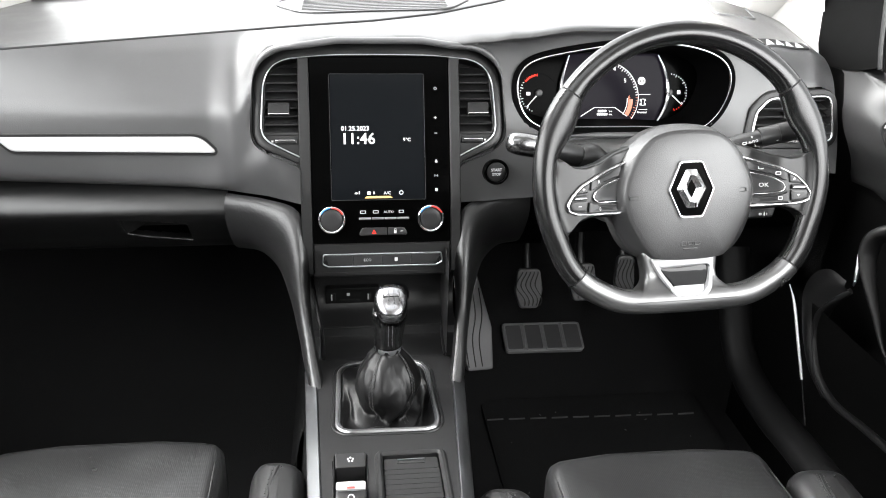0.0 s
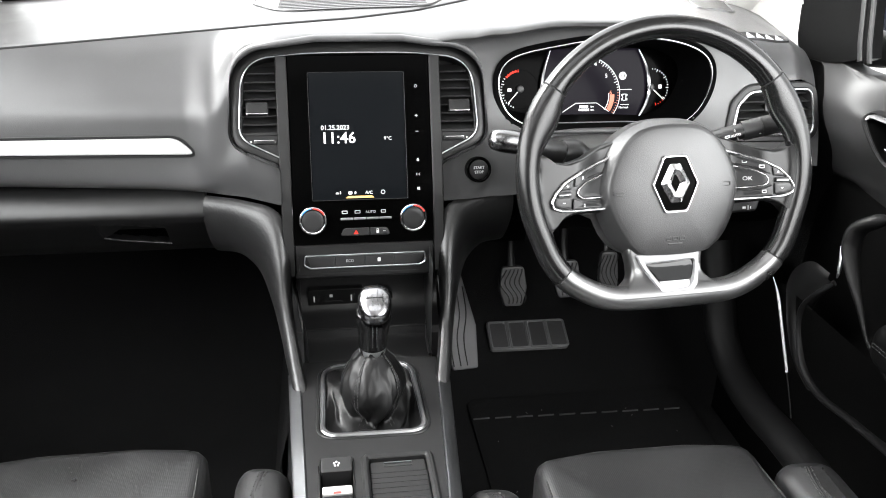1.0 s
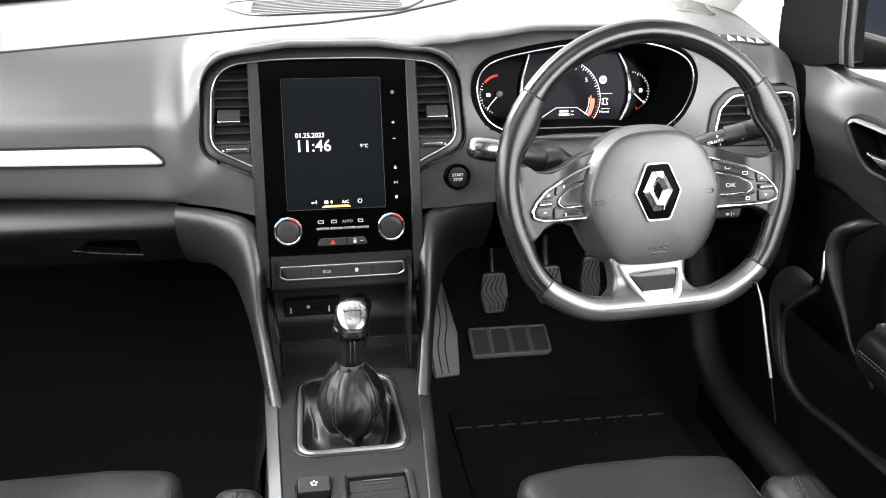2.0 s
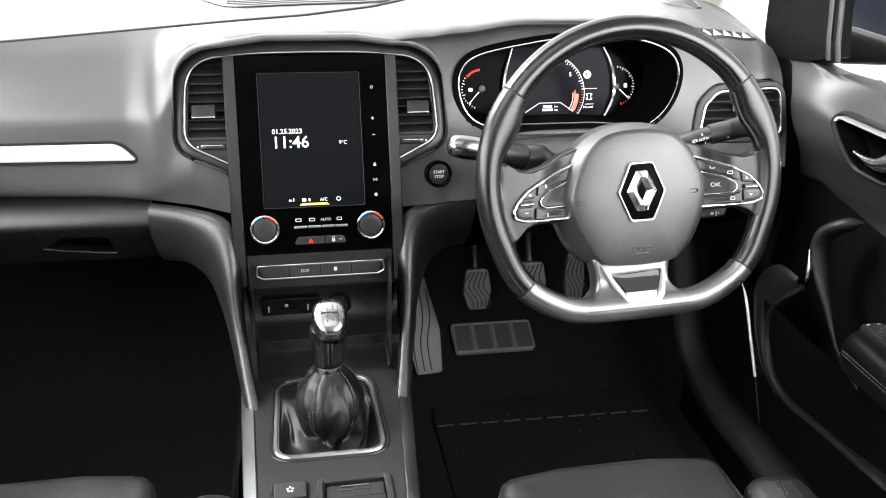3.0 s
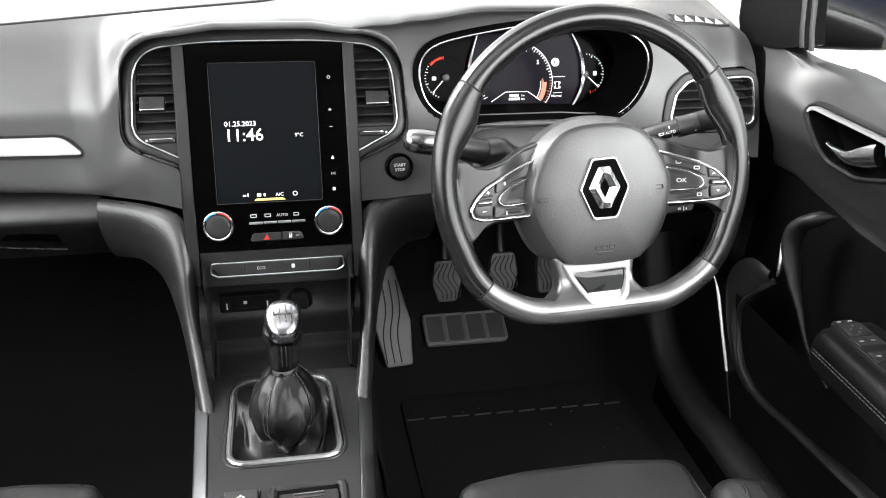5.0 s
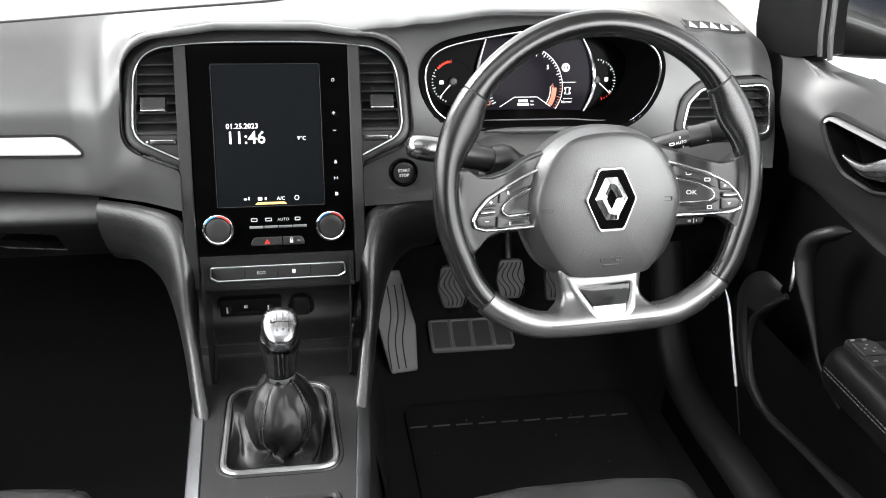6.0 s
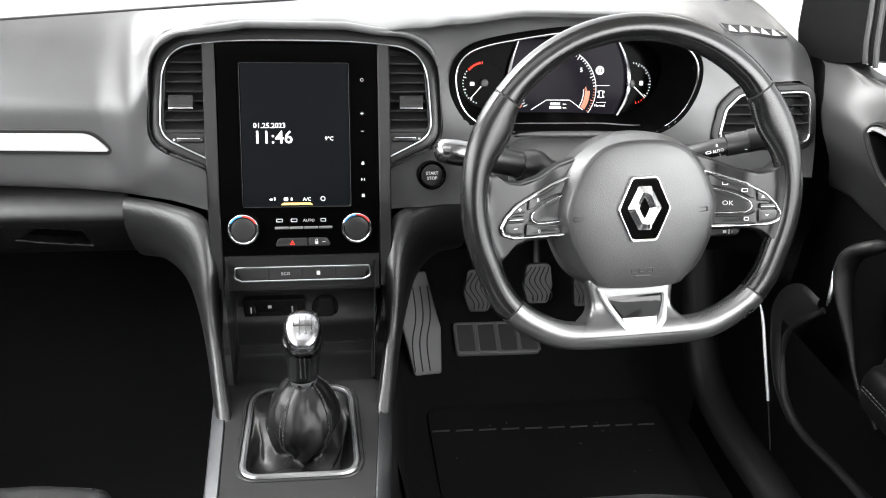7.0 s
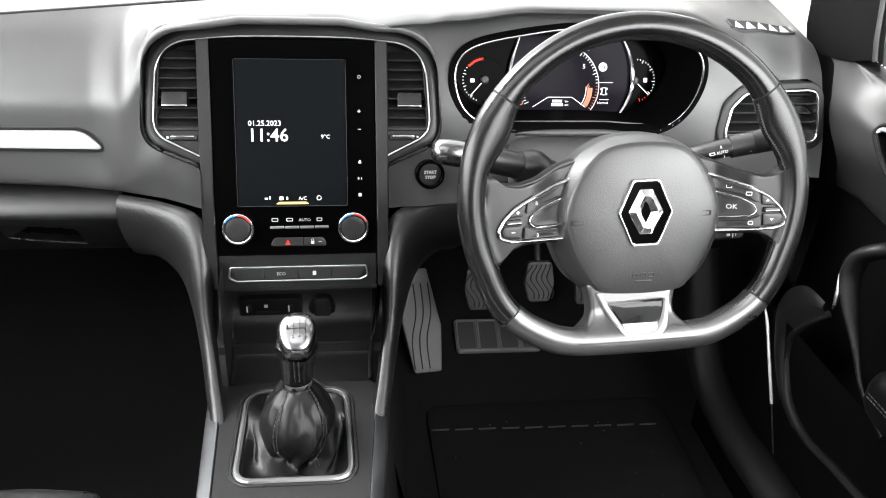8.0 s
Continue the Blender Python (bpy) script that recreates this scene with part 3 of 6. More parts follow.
# touch symbols beside the screen
part("symbol", band(FASCIA, circle(0.0793, 0.157, 0.0021, 14), 0.0006, 0, 0.0005, 0.0001), DIM, stack)
for cut in (((0.0787, 0.1155, 0.0042, 0.0009), (0.0787, 0.1155, 0.0009, 0.0042)), ((0.0790, 0.0935, 0.0042, 0.0009),), ((0.0788, 0.0528, 0.0036, 0.0028), (0.0788, 0.0551, 0.0020, 0.0014)),
            ((0.0765, 0.033, 0.0008, 0.0036), (0.0783, 0.033, 0.0008, 0.0020), (0.0805, 0.033, 0.0008, 0.0036)), ((0.0785, 0.0128, 0.0038, 0.0042),)):
    b = bmesh.new()
    for u, v, w, h in cut:
        plate(FASCIA, rect(u, v, w, h, 0.0003, 2), 0, 0.0005, 0.0001, b)
    part("symbol", b, DIM, stack)

# rotary dials with red and blue arcs
for u in (-0.0715, 0.0695):
    v = -0.0285
    dial = part("dial", plate(FASCIA, circle(u, v, 0.0152), 0, 0.0085, 0.0014), BUTTON, stack, "black rotary dial")
    part("collar", ring(FASCIA, circle(u, v, 0.0192, 48), circle(u, v, 0.0160, 48), -0.002, 0.0090, 0.0010), CHROME, dial, "chrome ring")
    for a0, a1, m_ in ((96, 150, BLUEPRINT), (28, 88, REDPRINT)):
        arc = lambda r: [(u + r * math.cos(radians(a)), v + r * math.sin(radians(a))) for a in np.linspace(a0, a1, 14)]
        b = bmesh.new()
        loft(b, [[FASCIA(*p, 0.0095) for p in arc(0.0187)], [FASCIA(*p, 0.0095) for p in arc(0.0164)]], closed=False)
        part("arc", b, m_, dial)

# climate key row, hazard and lock keys
for k in range(4):
    u = -0.0245 + k * 0.0182
    part("key", plate(FASCIA, rect(u, -0.0270, 0.0172, 0.0034, 0.0008, 3), -0.002, 0.0026, 0.0006), SILVER, stack, "thin silver key")
for u, w in ((-0.027, 0.008), (-0.009, 0.008), (0.0275, 0.007)):
    part("icon", band(FASCIA, rect(u, -0.0175, w, 0.0045, 0.001, 3), 0.0010, 0, 0.0005, 0.0001), DIM, stack)
lettering("AUTO", FASCIA, 0.0095, -0.0195, 0.0038, DIM, stack, "legend", 0.0006)
haz = fillet(mm([(-34, -51), (7, -51), (7, -40), (-29, -40)]), [0.003, 0.001, 0.001, 0.006], 5)
hazard = part("hazard_key", plate(FASCIA, haz, -0.002, 0.003, 0.001), BUTTON, stack)
part("triangle", ring(FASCIA, fillet(mm([(-15.5, -48.8), (-8.5, -48.8), (-12, -42.6)]), 0), fillet(mm([(-13.6, -47.8), (-10.4, -47.8), (-12, -45)]), 0), 0.0025, 0.0033, 0.0001, 3), RED, hazard, "red triangle")
lock = part("lock_key", plate(FASCIA, fillet(mm([(8, -51), (37, -51), (32, -40), (8, -40)]), [0.001, 0.003, 0.006, 0.001], 5), -0.002, 0.003, 0.001), BUTTON, stack)
part("icon", plate(FASCIA, rect(0.0185, -0.0465, 0.004, 0.004, 0.0005, 2), 0.0025, 0.0033, 0.0001), DIM, lock)
part("icon", band(FASCIA, rect(0.0185, -0.0435, 0.0032, 0.0036, 0.001, 3), 0.0007, 0.0025, 0.0033, 0.0001), DIM, lock)
part("icon", plate(FASCIA, rect(0.028, -0.0455, 0.004, 0.0008, 0.0001, 2), 0.0025, 0.0033, 0.0001), DIM, lock)

# switch bar in its chrome frame
bar = fillet(mm([(-78, -97), (78, -97), (88, -92), (86, -77), (-86, -77), (-88, -92)]), [0.006, 0.006, 0.006, 0.004, 0.004, 0.006], 5)
part("switch_frame", band(FASCIA, bar, 0.0022, -0.004, 0.0022, 0.0008), SILVER, stack, "silver outlined switch frame")
edges = (-84.5, -43, -1, 41, 84.5)
for k in range(4):
    a, b_ = edges[k] + 0.3, edges[k + 1] - 0.3
    cut = 6 if k == 0 else 0
    cut2 = 6 if k == 3 else 0
    sw = part("switch", plate(FASCIA, fillet(mm([(a + cut, -94.5), (b_ - cut2, -94.5), (b_, -79.5), (a, -79.5)]), 0.002, 3), -0.004, 0.0012, 0.0007), BUTTON, stack)
    if k == 1:
        lettering("ECO", FASCIA, -0.022, -0.0885, 0.0040, DIM, sw, "legend", 0.0016)
    if k == 2:
        part("icon", plate(FASCIA, rect(0.0195, -0.0865, 0.0045, 0.0055, 0.001, 3), 0.001, 0.0016, 0.0001), DIM, sw)


# ---- air vents ----
def centre_vent(side):
    s = side
    e = thing("air_vent", "black slatted dashboard air vent with a grey tab", "air vent", STACK(s * 0.137, 0.142, 0), "dashboard air vents")
    hole = fillet(mm([(s * 115, 94), (s * 164, 94), (s * 157, 192), (s * 115, 200)][::(1 if s > 0 else -1)]), [0.002, 0.010, 0.040, 0.002] if s > 0 else [0.002, 0.040, 0.010, 0.002])
    part("backing", plate(STACK, inset(hole, -0.003), -0.045, -0.036), CAVITY, e)
    part("throat", band(STACK, inset(hole, -0.004), 0.004, -0.044, -0.007), SATINBLACK, e)
    for k in range(8):
        v = 0.1015 + k * 0.0118
        wide = 0.0475 - (0.0 if k < 6 else (k - 5) * 0.004)
        fr = Frame(STACK(s * (0.1155 + wide / 2), v, -0.019), 74)
        part("slat", plate(fr, rect(0, 0, wide, 0.0180, 0.0012, 3), -0.0011, 0.0011, 0.0008), VENTSLAT, e)
    tab = part("tab", plate(Frame(STACK(s * 0.1415, 0.1305, -0.004), 22.5 + 14), rect(0, 0, 0.030, 0.0168, 0.002), -0.012, 0.001, 0.0012), PANELGREY, e, "grey adjusting tab")
    part("tab_edge", plate(Frame(STACK(s * 0.1415, 0.1222, -0.0018), 22.5), rect(0, 0, 0.029, 0.0016, 0.0005), -0.002, 0.001, 0.0005), CHROME, tab)
    chin = fillet(mm([(s * 107, 58), (s * 166, 88), (s * 166, 93), (s * 107, 93)][::(1 if s > 0 else -1)]), 0.001)
    part("chin", plate(STACK, chin, -0.03, -0.006, 0.001), PANELGREY, e)
    part("shelf", plate(STACK, fillet(mm([(s * 107, 92), (s * 165, 92), (s * 165, 96), (s * 107, 96)][::(1 if s > 0 else -1)]), 0.0008), -0.03, -0.0035, 0.001), PANELGREY, e)
    wheel_ = part("thumbwheel", plate(STACK, rect(s * 0.132, 0.0835, 0.031, 0.0070, 0.002), -0.02, -0.0015, 0.002), SATINBLACK, e, "ribbed thumbwheel")
    part("wheel_edge", plate(STACK, rect(s * 0.1335, 0.0852, 0.027, 0.0014, 0.0006), -0.01, -0.0005, 0.0004), CHROME, wheel_)
    for du in (-0.0195, 0.0195):
        part("icon", plate(STACK, rect(s * 0.132 + du, 0.0840, 0.0028, 0.0028, 0.0003, 2), -0.008, -0.0055, 0.0001), DIM, e)
    return e


for side in (-1, 1):
    centre_vent(side)

SIDE = Frame((0.624, 1.103, 0.61), 13, yaw=2)
e = thing("air_vent", "black slatted side air vent in a chrome frame", "air vent", (0.624, 1.1, 0.61), "dashboard air vents")
sv = [(x - 0.624, z - 0.61) for x, z in vent_side]
part("bezel", band(SIDE, inset(sv, -0.001), 0.010, -0.03, 0.003, 0.002), PANELGREY, e)
part("chrome_frame", band(SIDE, inset(sv, 0.0080), 0.0036, -0.02, 0.0055, 0.0012), CHROME, e, "chrome frame")
part("chin", plate(SIDE, fillet(mm([(-68, -34), (69, -36), (68, -21), (-66, -21)]), 0.003), -0.03, 0.0005, 0.001), PANELGREY, e)
part("backing", plate(SIDE, inset(sv, 0.004), -0.05, -0.040), CAVITY, e)
for k in range(5):
    v = -0.0165 + k * 0.0122
    fr = Frame(SIDE(0.002 + (0.004 if k > 2 else 0), v, -0.016), 80)
    part("slat", plate(fr, rect(0, 0, 0.128 - 0.006 * k, 0.018, 0.001, 3), -0.0010, 0.0010, 0.0006), VENTSLAT, e)
part("tab", plate(Frame(SIDE(0.0, 0.008, -0.006), 20), rect(0, 0, 0.02, 0.012, 0.002), -0.01, 0.001, 0.001), SATINBLACK, e)


# ---- instrument cluster ----
cluster = thing("instrument_cluster", "black instrument cluster with red and white lit gauges", "instrument cluster", (0.362, 1.17, 0.60))
co = cluster_out
bm = bmesh.new()
loft(bm, [[CLUSTER(*p, 0.0005) for p in inset(co, -0.0035)], [CLUSTER(*p, 0.0048) for p in inset(co, -0.001)], [CLUSTER(*p, 0.003) for p in inset(co, 0.004)], [CLUSTER(*p, -0.004) for p in inset(co, 0.0055)],
          [CLUSTER(*p, -0.03) for p in inset(co, 0.006)], [CLUSTER(p[0] * 0.93, p[1] * 0.88, -0.085) for p in inset(co, 0.008)]])
part("hood", bm, DARKPLASTIC, cluster)
part("hood_ledge", sweep([(0.275 + 0.009 * k, 1.136, 0.5922 - 0.003 * smooth(14, 20, k)) for k in range(23)], [0.0003 + 0.0009 * smooth(0, 4, min(k, 22 - k)) for k in range(23)], n=8), SOFT, cluster, "thin pale ledge")
part("hood_roll", sweep([(0.255 + 0.009 * k, 1.0985, 0.5900 - 0.002 * smooth(14, 22, k)) for k in range(25)], [0.0004 + 0.0042 * smooth(0, 8, min(k, 24 - k)) for k in range(25)], n=14), SOFT, cluster, "grey rounded front edge")
ring_run = inset(co, 0.005)
turn = min(range(len(ring_run)), key=lambda k: abs(ring_run[k][0] - 0.02) + (9 if ring_run[k][1] > 0 else 0))
ring_run = [q for q in ring_run[turn:] + ring_run[:turn] if q[1] > -0.057]
part("chrome_ring", sweep([CLUSTER(*p, 0.0025) for p in ring_run], [0.0004 + 0.0011 * min(1, min(k, len(ring_run) - 1 - k) / 14) for k in range(len(ring_run))], n=8, up=(0, 1, 0)), CHROME, cluster, "thin chrome ring")
FACE = Frame((0.362, 1.200, 0.628), 14)
part("face", plate(FACE, fillet(mm([(-165, -68), (165, -68), (165, 85), (-165, 85)]), 0.01), -0.006, 0.0, 0.001), GLOSS, cluster)


def gauge(u, v, r, a0, a1, n, red, needle, hub_label):
    g = part("gauge", ring(FACE, circle(u, v, r * 1.02), circle(u, v, r * 0.97), -0.001, 0.0004, 0.0002), GLOSS, cluster, hub_label)
    for k in range(n + 1):
        a = radians(a0 + (a1 - a0) * k / n)
        long = 0.0045 if k % 4 == 0 else 0.0022
        b = bmesh.new()
        c, s = math.cos(a), math.sin(a)
        w = 0.0004
        loft(b, [[FACE(u + c * q - s * x, v + s * q + c * x, 0.0012) for x in (-w, w)] for q in (r - long, r)], closed=False)
        part("tick", b, RED if red(k / n) else WHITE, g)
    a = radians(needle)
    c, s = math.cos(a), math.sin(a)
    b = bmesh.new()
    loft(b, [[FACE(u + c * q - s * x, v + s * q + c * x, 0.004) for x in (-w, w)] for q, w in ((-0.004, 0.0008), (r * 0.95, 0.0004))], closed=False)
    part("needle", b, WHITE, g, "white needle")
    part("boss", plate(FACE, circle(u, v, 0.006, 20), 0, 0.005, 0.001), SATINBLACK, g)
    return g


g1 = gauge(-0.108, 0.0, 0.030, 95, 250, 18, lambda t: t < 0.32, 228, "temperature gauge")
part("icon", plate(FACE, rect(-0.124, -0.001, 0.006, 0.005, 0.001, 3), 0.0005, 0.0014, 0.0001), WHITE, g1)
part("red_arc", sweep([FACE(-0.108 + 0.0275 * math.cos(t), 0.0275 * math.sin(t), 0.002) for t in np.linspace(1.72, 2.45, 10)], 0.0014, n=6, flat=0.3, up=(0, 1, 0)), RED, g1, "red hot zone")
g2 = gauge(0.103, 0.0, 0.030, -70, 85, 18, lambda t: t < 0.2, -42, "fuel gauge")
part("icon", plate(FACE, rect(0.119, 0.001, 0.005, 0.006, 0.001, 3), 0.0005, 0.0014, 0.0001), WHITE, g2)
disp = part("display", plate(FACE, fillet(mm([(-60, -50), (80, -50), (95, -14), (96, 18), (84, 60), (-64, 60), (-73, 20), (-71, -16)]), 0.01), 0.0, 0.002, 0.0005), PURPLE, cluster, "dim violet driver display")
for a in range(0, 53):
    t = radians(205 - a * 4.6)
    r = 0.052
    u, v = -0.002 + r * 1.05 * math.cos(t), -0.010 + (0.057 if math.sin(t) > 0 else r) * math.sin(t)
    c, s = math.cos(t), math.sin(t)
    b = bmesh.new()
    q = 0.0065 if a % 8 == 0 else 0.0042
    loft(b, [[FACE(u - c * k - s * x, v - s * k + c * x, 0.0026) for x in (-0.0004, 0.0004)] for k in (0, q)], closed=False)
    part("tick", b, ORANGE if a > 43 else WHITE, disp)
for txt, u, v in (("5", 0.0299, 0.0160), ("6", 0.0376, -0.0098), ("4", 0.012, 0.034)):
    lettering(txt, FACE, u, v, 0.0062, WHITE if txt != "6" else ORANGE, disp, "numeral", 0.0026)
arcs = [(0.042 * math.cos(t) - 0.002, -0.012 + 0.042 * math.sin(t)) for t in np.linspace(-0.55, 0.05, 12)]
part("red_arc", sweep([FACE(u, v, 0.003) for u, v in arcs], 0.0036, n=6, flat=0.1, up=(0, 1, 0)), ORANGE, disp, "orange red line arc")
rim_arc = [(0.0545 * math.cos(t) - 0.002, -0.010 + (0.057 if t > 0 else 0.052) * math.sin(t)) for t in np.linspace(-0.62, 2.4, 48)]
part("scale_line", sweep([FACE(u, v, 0.0026) for u, v in rim_arc], 0.0004, n=5, up=(0, 1, 0)), WHITE, disp)
trip = [(-0.0400, -0.0362), (-0.0186, -0.0227), (0.0150, -0.0227), (0.0348, -0.0362)]
part("trip_line", sweep([FACE(u, v, 0.0026) for u, v in trip], 0.0005, n=6), WHITE, disp)
for v, u0, count in ((-0.0280, -0.0125, 5), (-0.0330, -0.0137, 6)):
    for k in range(count):
        part("plain_bar", plate(FACE, rect(u0 + 0.0012 + k * 0.0029, v, 0.0021, 0.0036, 0.0003, 2), 0.002, 0.0026, 0.0001), WHITE, disp)
    lettering("km", FACE, 0.0080, v - 0.0016, 0.0030, WHITE, disp, "legend", 0.0026)
warn = part("icon", plate(FACE, circle(0.0567, 0.0183, 0.0060, 24), 0.002, 0.0026, 0.0001), WHITE, disp)
part("icon_mark", plate(FACE, rect(0.0552, 0.0183, 0.0018, 0.005, 0.0003, 2), 0.0024, 0.0029, 0.0001), SATINBLACK, warn)
part("icon_mark", plate(FACE, rect(0.0592, 0.0183, 0.0018, 0.005, 0.0003, 2), 0.0024, 0.0029, 0.0001), SATINBLACK, warn)
for u, w in ((0.0620, 0.0200), (0.0610, 0.0140)):
    part("divider", plate(FACE, rect(u, -0.0026 if w > 0.015 else -0.0258, w, 0.0007, 0.0002, 2), 0.002, 0.0026, 0.0001), WHITE, disp)
car_icon = part("icon", band(FACE, rect(0.0602, -0.0145, 0.0062, 0.0104, 0.002, 3), 0.0008, 0.002, 0.0026, 0.0001), WHITE, disp)
for u, v in ((0.0562, -0.0112), (0.0642, -0.0112), (0.0562, -0.0180), (0.0642, -0.0180)):
    part("icon_wheel", plate(FACE, rect(u, v, 0.0016, 0.0030, 0.0004, 2), 0.002, 0.0026, 0.0001), WHITE, car_icon)
lettering("Normal", FACE, 0.0590, -0.0318, 0.0036, WHITE, disp, "legend", 0.0026)
part("warning_lamp", band(FACE, circle(-0.0566, -0.0304, 0.0032, 16), 0.0012, 0.002, 0.0026, 0.0001), ORANGE, disp, "orange warning lamp")
inner_arc = [(0.0365 * math.cos(t) - 0.002, -0.012 + 0.0365 * math.sin(t)) for t in np.linspace(-0.62, 0.10, 12)]
part("arc_line", sweep([FACE(u, v, 0.0028) for u, v in inner_arc], 0.0005, n=5, up=(0, 1, 0)), WHITE, disp)
for shape in ([(-62, 58), (-71, 30), (-75, 2), (-72, -22), (-60, -50)], [(80, 58), (93, 32), (98.5, 2), (95, -22), (80, -50)]):
    arch = curve([FACE(u, v, 0.007) for u, v in mm(shape)], 24)
    part("chrome_arch", sweep(arch, [0.0010 + 0.0020 * math.sin(math.pi * k / 23) for k in range(24)], n=8), SILVER, cluster, "curved chrome bar")


# ---- steering wheel ----
WHEEL = Frame((0.358, 0.850, 0.6125), 18, spin=2)
wheel = thing("steering_wheel", "black leather steering wheel with silver trimmed spokes and flat bottom", "steering wheel", (0.354, 0.87, 0.605))


def rim_centre(a):
    """Middle line of the rim at the angle a (degrees, from the right, upwards): round, with a flattened foot."""
    u, v = 0.1715 * math.cos(radians(a)), 0.1715 * math.sin(radians(a))
    k, low = 0.012, -0.1510
    v2 = 0.5 * (v + low + math.sqrt((v - low) ** 2 + k * k)) if v < -0.06 else v
    if v < -0.06:
        v = v + (v2 - v) * smooth(-0.06, -0.11, v)
        u *= 1 + 0.05 * smooth(-0.06, -0.12, v) * (1 - smooth(-0.12, -0.146, v))
    return u, v


def thumb_lobe(a):
    """How far the grip swells inwards under the thumbs."""
    side = min(abs((a % 360) - 154), abs((a % 360) - 26))
    return 0.0085 * (0.5 + 0.5 * math.cos(math.pi * min(1, side / 17)))


def rim_section(a):
    side = min(abs((a % 360) - 157), abs((a % 360) - 23))
    thumb = 0.5 + 0.5 * math.cos(math.pi * min(1, side / 22))
    low = smooth(200, 235, a % 360) * (1 - smooth(305, 340, a % 360))
    return 0.0140 + 0.0015 * thumb + 0.001 * low, 0.0145


def rim_part(a0, a1, extra=0.0, n=None):
    n = n or max(3, int(abs(a1 - a0) / 3))
    b, loops = bmesh.new(), []
    for a in np.linspace(a0, a1, n):
        u, v = rim_centre(a)
        u2, v2 = rim_centre(a + 0.5)
        t = Vector((u2 - u, v2 - v)).normalized()
        out = Vector((t.y, -t.x))
        w, h = rim_section(a)
        w, h = w + extra, h + extra
        loop = []
        for j in range(28):
            c, s = math.cos(2 * math.pi * j / 28), math.sin(2 * math.pi * j / 28)
            du = (w if c > 0 else w + thumb_lobe(a)) * math.copysign(abs(c) ** 0.9, c)
            loop.append(WHEEL(u + out.x * du, v + out.y * du, -0.0155 + h * s))
        loops.append(loop)
    loft(b, loops, cap=(True, True))
    return b


joints = (38, 142.5, 222, 318.4, 398)
for k in range(4):
    a0, a1 = joints[k] + 0.35, joints[k + 1] - 0.35
    part("rim", rim_part(a0, a1), (RIM, GRIP, LOWRIM, GRIP)[k], wheel, "smooth black leather rim" if k % 2 == 0 else "perforated leather grip")
for a in joints[:4]:
    part("rim_joint", rim_part(a - 0.4, a + 0.4, -0.0008, 3), CAVITY, wheel)


def stitch_run(a0, a1, count):
    b = bmesh.new()
    for k in range(count):
        a = a0 + (a1 - a0) * (k + 0.5) / count
        for off, tilt in ((0.0, 0.5), (0.35, -0.5)):
            u, v = rim_centre(a + off)
            l = math.hypot(u, v)
            w, h = rim_section(a)
            w += thumb_lobe(a)
            p = WHEEL(u - u / l * w * 0.95, v - v / l * w * 0.95, -0.010 + tilt * 0.003)
            u3, v3 = rim_centre(a + off + (a1 - a0) / count * 0.7)
            q = WHEEL(u3 - u3 / l * w * 0.95, v3 - v3 / l * w * 0.95, -0.010 - tilt * 0.003)
            sweep([p, q], 0.0006, n=5, bm=b)
    return b


part("stitching", stitch_run(235, 255, 18), THREAD, wheel)
part("stitching", stitch_run(285, 350, 54), THREAD, wheel)
part("stitching", stitch_run(10, 36, 24), THREAD, wheel)
part("stitching", stitch_run(190, 204, 12), THREAD, wheel)

# airbag cover; its middle lies a little below that of the rim
HUBF = Frame(WHEEL(0.007, -0.0135), 18, spin=2)
hub_edge = [(0, -89), (43, -87), (63, -79), (78, -62), (90, -34), (96, -8), (93, 12), (83, 34), (69, 52), (50, 67), (28, 76), (0, 79)]
hub_face = [(0, -86), (38, -83.5), (49, -76), (59, -62), (72, -38), (79, -12), (77.5, 8), (69, 31), (59, 49), (46, 62), (27, 69), (0, 71)]
hub_edge, hub_face = (loop_curve(mm(q + [(-u, v) for u, v in q[-2:0:-1]]), 7) for q in (hub_edge, hub_face))


def dome(fr, pts, steps, bm=None, cap0=True):
    bm = bm or bmesh.new()
    c = np.mean(np.array(pts), axis=0)
    loft(bm, [[fr(*(c + (np.array(p) - c) * k), d) for p in pts] for k, d in steps], cap=(cap0, True))
    return bm


def sided(points, s, r, seg=7):
    """An outline given for the right side, turned over for the left one."""
    out = fillet([(s * x, y) for x, y in mm(points)], r, seg)
    return out if s > 0 else out[::-1]


def airbag():
    """A flat face with broad bevelled flanks that run out towards its top and foot."""
    between = lambda k: [tuple(np.array(p) * (1 - k) + np.array(q) * k) for p, q in zip(hub_edge, hub_face)]
    c = np.mean(np.array(hub_face), axis=0)
    steps = [(between(-0.05), -0.062), (between(0), -0.040), (between(0.02), -0.0375), (between(0.08), -0.0352), (between(0.5), -0.0255), (between(0.86), -0.0172), (between(0.95), -0.0154), (between(1.04), -0.0144)]
    steps += [([tuple(c + (np.array(p) - c) * k) for p in hub_face], d) for k, d in ((0.93, -0.0132), (0.86, -0.0122), (0.75, -0.0110), (0.6, -0.0100), (0.4, -0.0092), (0.2, -0.0087), (0.04, -0.0086))]
    b = bmesh.new()
    loft(b, [[HUBF(*p, d) for p in loop] for loop, d in steps], cap=(True, True))
    return b


